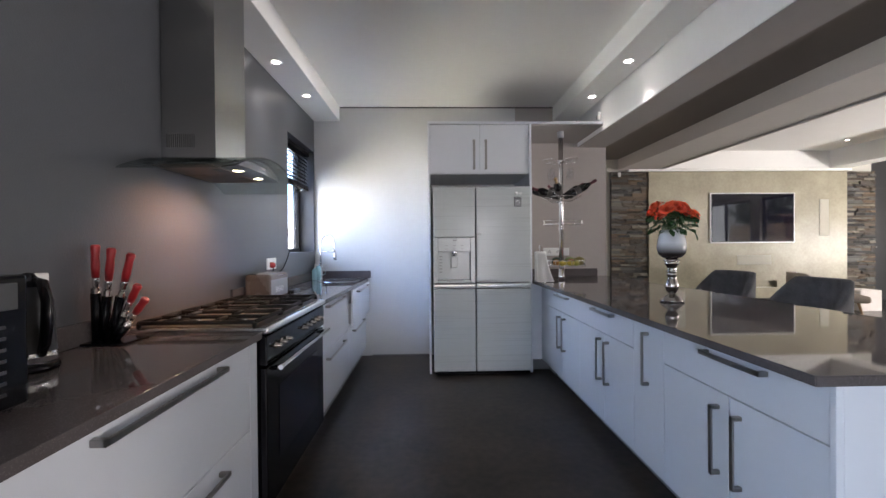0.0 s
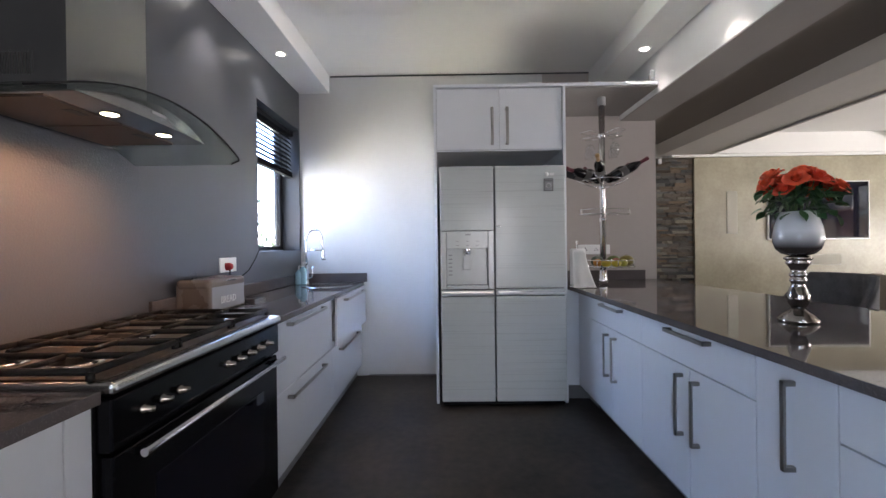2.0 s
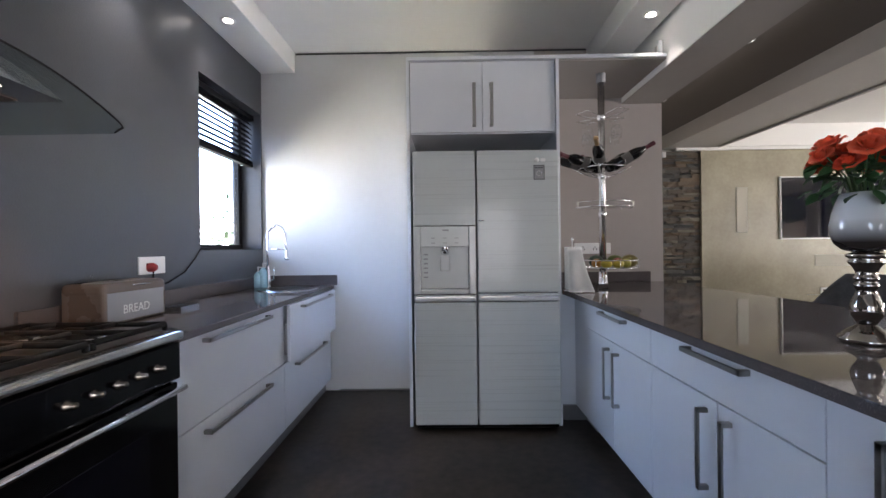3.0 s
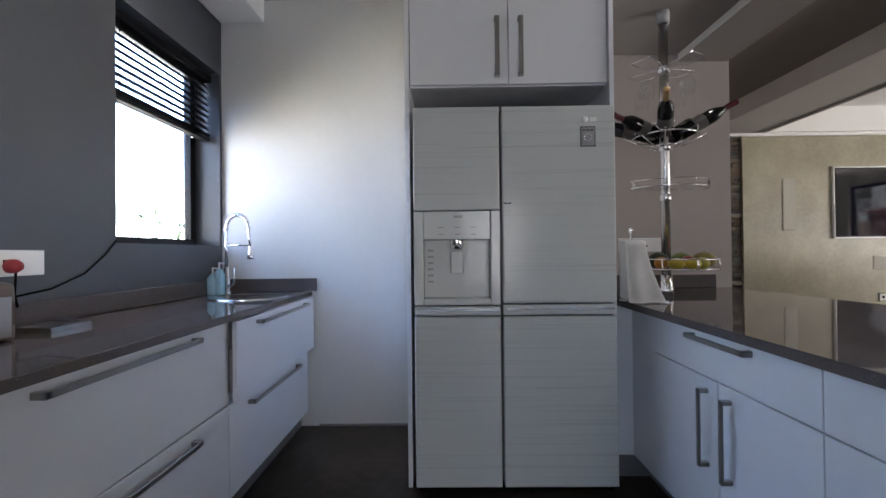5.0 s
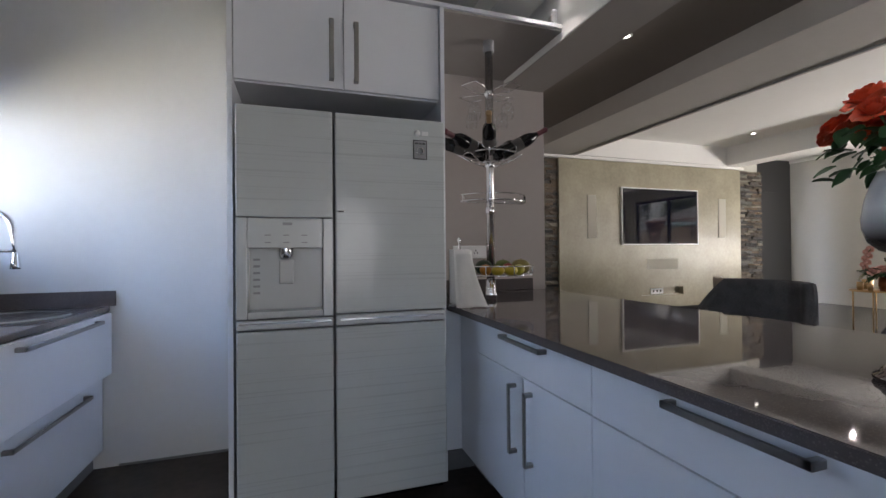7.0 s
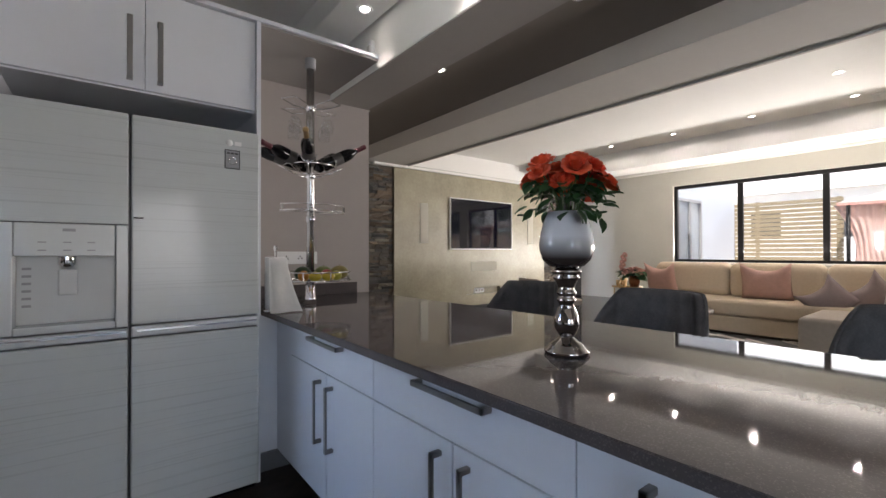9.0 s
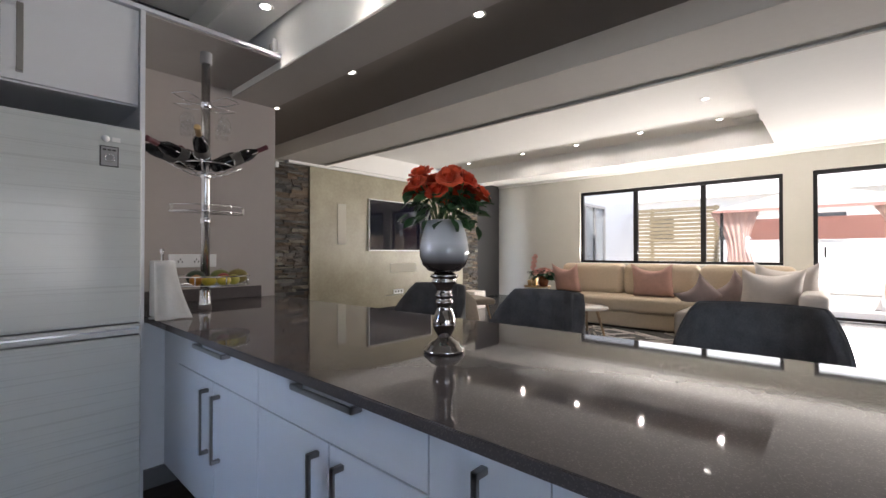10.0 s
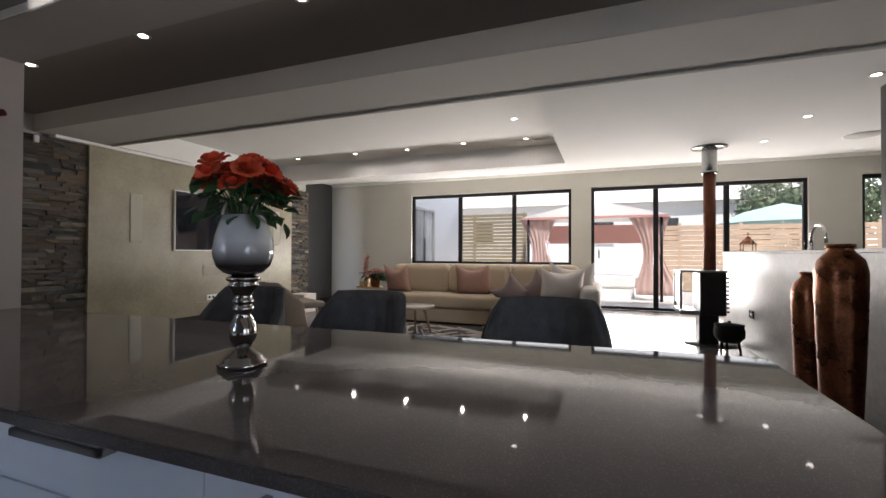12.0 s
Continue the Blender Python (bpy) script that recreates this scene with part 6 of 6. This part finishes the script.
for k in range(9):
    part("cooling_fin", box(SXc - 0.225, SYc - 0.236, FZ + 0.41 + k * 0.05, SXc + 0.26, SYc - 0.212, FZ + 0.43 + k * 0.05, 0.002), M_STOVE, st)
for x in (SXc - 0.225, SXc + 0.235):
    part("door_frame", box(x, SYc + 0.255, FZ + 0.43, x + 0.03, SYc + 0.285, FZ + 0.88, 0.003), M_GREYPLATE, st)
part("hearth_plate", box(SXc - 0.225, SYc + 0.067, FZ + 0.37, SXc + 0.265, SYc + 0.285, FZ + 0.425, 0.004), M_GREYPLATE, st)
for y0, y1, x0, x1 in ((SYc + 0.27, SYc + 0.275, SXc - 0.19, SXc + 0.23), (SYc + 0.07, SYc + 0.25, SXc - 0.215, SXc - 0.21), (SYc + 0.07, SYc + 0.25, SXc + 0.25, SXc + 0.255)):
    gp = part("glass", box(x0, y0, FZ + 0.427, x1, y1, FZ + 0.883), M_PANE, st)
    gp.visible_shadow = False
part("flue", tube([(SXc, SYc - 0.078, FZ + 0.91), (SXc, SYc - 0.078, 2.24)], 0.068, 28), M_RUST, st, "rust-brown flue pipe")
part("flue_sleeve", lathe([(0.070, 2.225), (0.094, 2.23), (0.094, 2.255), (0.084, 2.26), (0.084, DZ - 0.012)], 28, m=pose(SXc, SYc - 0.078, 0)), M_STEEL, st, "bright steel flue sleeve")
part("ceiling_rose", lathe([(0.085, DZ - 0.012), (0.20, DZ - 0.01), (0.20, DZ - 0.001), (0.085, DZ - 0.001)], 32, m=pose(SXc, SYc - 0.078, 0)), M_STEEL, st)
po = thing("cast_iron_pot", "black three-legged cast iron pot beside the stove", "pot", at=(6.35, 0.30, FZ))
part("pot_body", lathe([(0, FZ + 0.10), (0.10, FZ + 0.11), (0.15, FZ + 0.17), (0.155, FZ + 0.24), (0.14, FZ + 0.29), (0.15, FZ + 0.30), (0.15, FZ + 0.31), (0, FZ + 0.335)], 28, m=pose(6.35, 0.32, 0)), M_IRON, po)
for k in range(3):
    a = 2 * math.pi * k / 3
    part("leg", tube([(6.35 + 0.09 * math.cos(a), 0.32 + 0.09 * math.sin(a), FZ + 0.13), (6.35 + 0.11 * math.cos(a), 0.32 + 0.11 * math.sin(a), FZ)], [0.018, 0.012], 8), M_IRON, po)
part("lid_knob", lathe([(0.015, FZ + 0.33), (0.02, FZ + 0.345), (0, FZ + 0.355)], 12, m=pose(6.35, 0.32, 0)), M_IRON, po)

structure("wall_bar", box(3.0, -0.07, FZ, 7.7, 0.08, 1.235), M_BARWALL, "low polished cement bar wall", "wall")
bt = thing("bar_counter", "thin pale cement bar counter with a dark front board", "bar counter", at=(5.3, -0.1, 1.236))
part("slab", box(3.0, -0.40, 1.236, 7.72, 0.095, 1.262, 0.003), M_BARWALL, bt)
part("front_board", box(3.0, -0.40, FZ, 7.68, -0.38, 1.235), M_DARK, bt)
ws = thing("wall_socket", "black socket low on the cement bar wall", "socket", at=(6.43, 0.081, 0.55))
part("plate", box(6.35, 0.081, 0.50, 6.50, 0.091, 0.59, 0.002), M_BLACK, ws)
part("socket_hole", box(6.39, 0.0912, 0.53, 6.46, 0.0922, 0.56), M_GREYPLATE, ws)
lt = thing("lantern", "small copper lantern on the bar top", "lantern", at=(7.45, -0.15, 1.262))
part("roof", lathe([(0.11, 1.36), (0.10, 1.37), (0.05, 1.42), (0.03, 1.44), (0.03, 1.46), (0, 1.47)], 4, m=pose(7.45, -0.15, 0)), M_COPPER, lt)
for dx in (-0.07, 0.07):
    for dy in (-0.07, 0.07):
        part("post", tube([(7.45 + dx, -0.15 + dy, 1.262), (7.45 + dx, -0.15 + dy, 1.365)], 0.006, 6), M_COPPER, lt)
part("base", box(7.36, -0.24, 1.262, 7.54, -0.06, 1.272), M_COPPER, lt)
part("ring", tube(circle(0, 0, 0, 0.025, 14), 0.004, 5, closed=True), M_COPPER, lt).matrix_basis = pose(7.45, -0.15, 1.495, 90)
tb = thing("bar_tap", "chrome gooseneck tap at the bar", "tap", at=(5.75, -0.22, 1.262))
part("tap_body", lathe([(0.03, 1.262), (0.03, 1.28), (0.02, 1.29), (0.02, 1.34)], 14, m=pose(5.75, -0.22, 0)), M_CHROME, tb)
part("spout", tube([(5.75, -0.22, 1.33)] + [(5.75 - 0.15 + 0.15 * math.cos(a), -0.22, 1.38 + 0.12 * math.sin(a)) for a in [math.pi * k / 12 for k in range(13)]] + [(5.45, -0.22, 1.33)], 0.013, 10), M_CHROME, tb)
for k in range(6):
    gl = thing("bar_glass", "clear upturned glass on the bar top", "glass", "glasses on the bar", at=(6.08 + 0.125 * k, -0.25, 1.262))
    part("glass_body", lathe([(0.036, 1.262), (0.030, 1.37), (0, 1.372)], 16, m=pose(6.08 + 0.125 * k, -0.25, 0)), M_CLEAR, gl)
structure("wall_pillar", box(4.15, -1.2, FZ, 5.05, -0.42, DZ), M_DARK, "dark grey pillar behind the bar", "wall")
sw = thing("light_switch", "white light switch on the dark pillar", "switch", at=(5.051, -0.5, 1.5))
part("plate", box(4.85, -0.419, 1.38, 4.93, -0.409, 1.50, 0.002), M_WHITE, sw)
part("rocker", box(4.87, -0.408, 1.42, 4.91, -0.405, 1.46), M_GREYPLATE, sw)


def urn(label, x, y, h, r):
    o = thing("urn", label, "urn", "copper urns by the bar", at=(x, y, FZ))
    pr = [(0, 0), (0.72, 0), (0.75, 0.02), (0.80, 0.2), (0.92, 0.5), (1.0, 0.75), (0.99, 0.86), (0.88, 0.92), (0.62, 0.95), (0.50, 0.965), (0.50, 0.978), (0.56, 0.985), (0.57, 1.0), (0.50, 1.0), (0.44, 0.97)]
    part("urn_body", lathe([(r * a, FZ + h * z) for a, z in pr[:11]], 40, m=pose(x, y, 0)), M_COPPER, o)
    part("rim", lathe([(r * a, FZ + h * z) for a, z in pr[10:]], 40, m=pose(x, y, 0)), M_COPPER, o)
    return o


urn("tall mottled copper floor urn beside the bar wall", 3.84, 0.33, 1.165, 0.125)
urn("smaller mottled copper floor urn beside the bar wall", 4.24, 0.335, 0.985, 0.102)
vt = thing("ceiling_vent", "white slotted air vent in the coffer ceiling", "vent", at=(6.95, 2.5, HZ))
part("frame", box(6.80, 2.30, HZ - 0.012, 7.10, 2.58, HZ - 0.001, 0.003), M_WHITE, vt)
for k in range(6):
    part("slat", box(6.82, 2.325 + k * 0.04, HZ - 0.02, 7.08, 2.345 + k * 0.04, HZ - 0.0125), M_WHITE, vt)
cs = thing("ceiling_speaker", "round white speaker grille in the ceiling", "speaker", at=(6.74, -1.05, DZ))
part("grille", lathe([(0, DZ - 0.010), (0.15, DZ - 0.010), (0.165, DZ - 0.006), (0.165, DZ - 0.001)], 32, m=pose(6.74, -1.05, 0)), M_LABEL, cs)
part("ring", lathe([(0.166, DZ - 0.007), (0.18, DZ - 0.004), (0.18, DZ - 0.001), (0.166, DZ - 0.001)], 32, m=pose(6.74, -1.05, 0)), M_WHITE, cs)

# ---- outdoors ----
bm = bmesh.new()
vv = [bm.verts.new(p) for p in ((-2000, -2000, -0.13), (2000, -2000, -0.13), (2000, 2000, -0.13), (-2000, 2000, -0.13))]
bm.faces.new(vv)
structure("ground", bm, M_GROUND, "pale dry ground round the house", "ground")
structure("pavement", box(FX + 0.23, -9, -0.12, 18, 10, 0.06), M_PAVE, "bright pale patio paving", "pavement")


def slat_fence(x, y0, y1, z0, z1, label, m):
    o = thing("fence", label, "fence", "slatted garden fences", at=(x, (y0 + y1) / 2, z0))
    step = 0.155 if m is M_FENCE else 0.108
    n = int((z1 - z0) / step)
    for k in range(n):
        z = z0 + k * step
        part("slat", box(x, y0, z, x + 0.03, y1, z + step - 0.017, 0.004), m, o)
    y = y0 + 0.05
    while y < y1:
        part("post", box(x + 0.032, y, 0.06, x + 0.10, y + 0.08, z1), m, o)
        y += 1.6
    return o


slat_fence(15.6, -7.0, 0.3, 0.12, 2.2, "horizontal cedar slat fence beyond the patio", M_FENCE)
slat_fence(13.9, 3.9, 6.1, 0.12, 2.5, "tall weathered slat screen beyond the patio", M_SCREENWOOD)
structure("wall_wing", box(FX + 0.23, 6.15, -0.1, 14.2, 6.4, 3.4), M_EXTBLUE, "grey-blue rendered wall of the house wing", "wall")
dg = thing("door_3", "grey-framed glazed door in the outside wall", "door", kind="structure", at=(11.3, 6.14, 0.06))
for x in (10.5, 11.1, 11.7):
    part("frame", box(x, 6.09, 0.06, x + 0.07, 6.148, 2.35, 0.004), M_GREYPLATE, dg)
part("frame", box(10.5, 6.09, 2.352, 11.77, 6.148, 2.42, 0.004), M_GREYPLATE, dg)
for x in (10.572, 11.172):
    part("pane", box(x, 6.12, 0.08, x + 0.526, 6.126, 2.35), M_PANE, dg)

gz = thing("gazebo", "canvas patio gazebo with terracotta valance and tied drapes", "gazebo", at=(13.3, 1.9, 0.06))
G = (12.4, 14.4, 0.35, 3.6)
for x in G[:2]:
    for y in G[2:]:
        part("post", tube([(x, y, 0.06), (x, y, 2.2)], 0.035, 8), M_BLACKFRAME, gz)
b = bmesh.new()
ap = b.verts.new((13.4, 1.97, 2.75))
cr = [b.verts.new(p) for p in ((12.25, 0.2, 2.2), (14.55, 0.2, 2.2), (14.55, 3.75, 2.2), (12.25, 3.75, 2.2))]
for k in range(4):
    b.faces.new((cr[k], cr[(k + 1) % 4], ap))
bmesh.ops.solidify(b, geom=b.faces[:], thickness=0.01)
part("canopy", b, M_CANVAS, gz)
part("valance", box(12.24, 0.2, 2.14, 12.25, 3.75, 2.20), M_VALANCE, gz, "terracotta valance")
part("back_panel", box(14.42, 0.5, 1.55, 14.44, 3.5, 2.1), M_VALANCE, gz, "terracotta back panel")


def drape(x, y, w, label):
    b = bmesh.new()
    g = []
    for i in range(15):
        v = i / 14
        row = []
        for j in range(25):
            u = j / 24 - 0.5
            ww = w * (1 - 0.55 * math.sin(math.pi * min(1, v * 1.15)))
            row.append(b.verts.new((x + 0.04 * math.sin(j * 1.5), y + u * ww - 0.18 * w * v, 2.16 - v * 1.95)))
        g.append(row)
    for i in range(14):
        for j in range(24):
            b.faces.new((g[i][j], g[i][j + 1], g[i + 1][j + 1], g[i + 1][j]))
    bmesh.ops.solidify(b, geom=b.faces[:], thickness=0.004)
    part("drape", b, M_DRAPE, gz, label, smooth=True)


drape(12.42, 3.35, 0.95, "faded rose drape tied to the post")
drape(12.42, 0.62, 0.95, "faded rose drape tied to the post")
db = thing("daybed", "white cushioned outdoor daybed under the gazebo", "daybed", at=(13.4, 1.9, 0.06))
part("mattress", box(12.7, 0.9, 0.35, 14.1, 3.1, 0.65, 0.06, 3), M_WHITE, db)
part("frame", box(12.75, 0.95, 0.06, 14.05, 3.05, 0.348, 0.01), M_WHITE, db)
hs = thing("house", "pale rendered neighbouring house with a grey roof", "house", at=(30, 2, -0.13))
part("wall", box(28, -9, -0.13, 36, 14, 4.2), M_EXT, hs)
b = bmesh.new()
q = [b.verts.new(p) for p in ((27.5, -9.6, 4.2), (36.5, -9.6, 4.2), (36.5, 14.6, 4.2), (27.5, 14.6, 4.2), (32, -8, 6.0), (32, 13, 6.0))]
for f in ((0, 1, 4), (1, 2, 5, 4), (2, 3, 5), (3, 0, 4, 5), (3, 2, 1, 0)):
    b.faces.new([q[i] for i in f])
part("roof", b, M_ROOF, hs)
for y in (-6.5, -2.2, 1.2, 5.0, 8.5):
    wd = part("window", box(27.93, y, 1.9, 27.99, y + 1.3, 3.3), M_DARK, hs)
    part("frame", box(27.9, y - 0.06, 1.84, 27.929, y + 1.36, 1.9), M_WHITE, wd)
um = thing("parasol", "pale teal garden parasol behind the fence", "parasol", at=(19, -4, -0.13))
part("pole", tube([(19, -4.2, -0.13), (19, -4.2, 3.0)], 0.03, 8), M_WHITE, um)
part("canopy", lathe([(2.0, 2.35), (1.2, 2.75), (0, 3.05), (0, 3.03), (1.2, 2.73), (2.0, 2.33)], 8, m=pose(19, -4.2, 0)), M_TEAL, um)


def tree(x, y, h, r, seed, label):
    rg = random.Random(seed)
    o = thing("tree", label, "tree", "garden trees", at=(x, y, -0.13))
    b = tube([(x, y, -0.13), (x + 0.1, y, h * 0.3), (x, y + 0.1, h * 0.6)], [0.22, 0.16, 0.09], 10)
    for k in range(7):
        a = k * 0.9
        tube([(x, y, h * (0.3 + 0.04 * k)), (x + r * 0.4 * math.cos(a), y + r * 0.4 * math.sin(a), h * (0.5 + 0.05 * k)), (x + r * 0.8 * math.cos(a), y + r * 0.8 * math.sin(a), h * (0.6 + 0.05 * k))], [0.08, 0.05, 0.02], 6, bm=b)
    part("trunk", b, M_BARK, o)
    c = bmesh.new()
    cl = [(Vector((x, y, h * 0.68)) + Vector((rg.uniform(-1, 1) * r * 0.75, rg.uniform(-1, 1) * r * 0.75, rg.uniform(-0.8, 1) * h * 0.22)), rg.uniform(0.25, 0.5) * r) for k in range(26)]
    for p, cr_ in cl:
        for k in range(130):
            d = Vector((rg.gauss(0, 1), rg.gauss(0, 1), rg.gauss(0, 1))).normalized() * cr_ * rg.uniform(0.55, 1.05)
            s = Vector((rg.gauss(0, 1), rg.gauss(0, 1), rg.gauss(0, 1))).normalized() * 0.13
            t = s.cross(d).normalized() * 0.07
            a = p + d
            c.faces.new([c.verts.new(a - s), c.verts.new(a + t), c.verts.new(a + s), c.verts.new(a - t)])
    part("crown", c, M_TREE, o)
    return o


tree(24, -6.3, 5.6, 2.2, 5, "leafy green tree beyond the garden")
tree(26, -9.5, 5.2, 2.4, 6, "leafy green tree beyond the garden")
tree(22, -12.0, 5.5, 2.2, 7, "leafy green tree beyond the garden")
structure("backdrop_sky", box(70, -120, -5, 70.5, 120, 60), M_DAYLIGHT, "bright hazy sky in the distance", "backdrop")
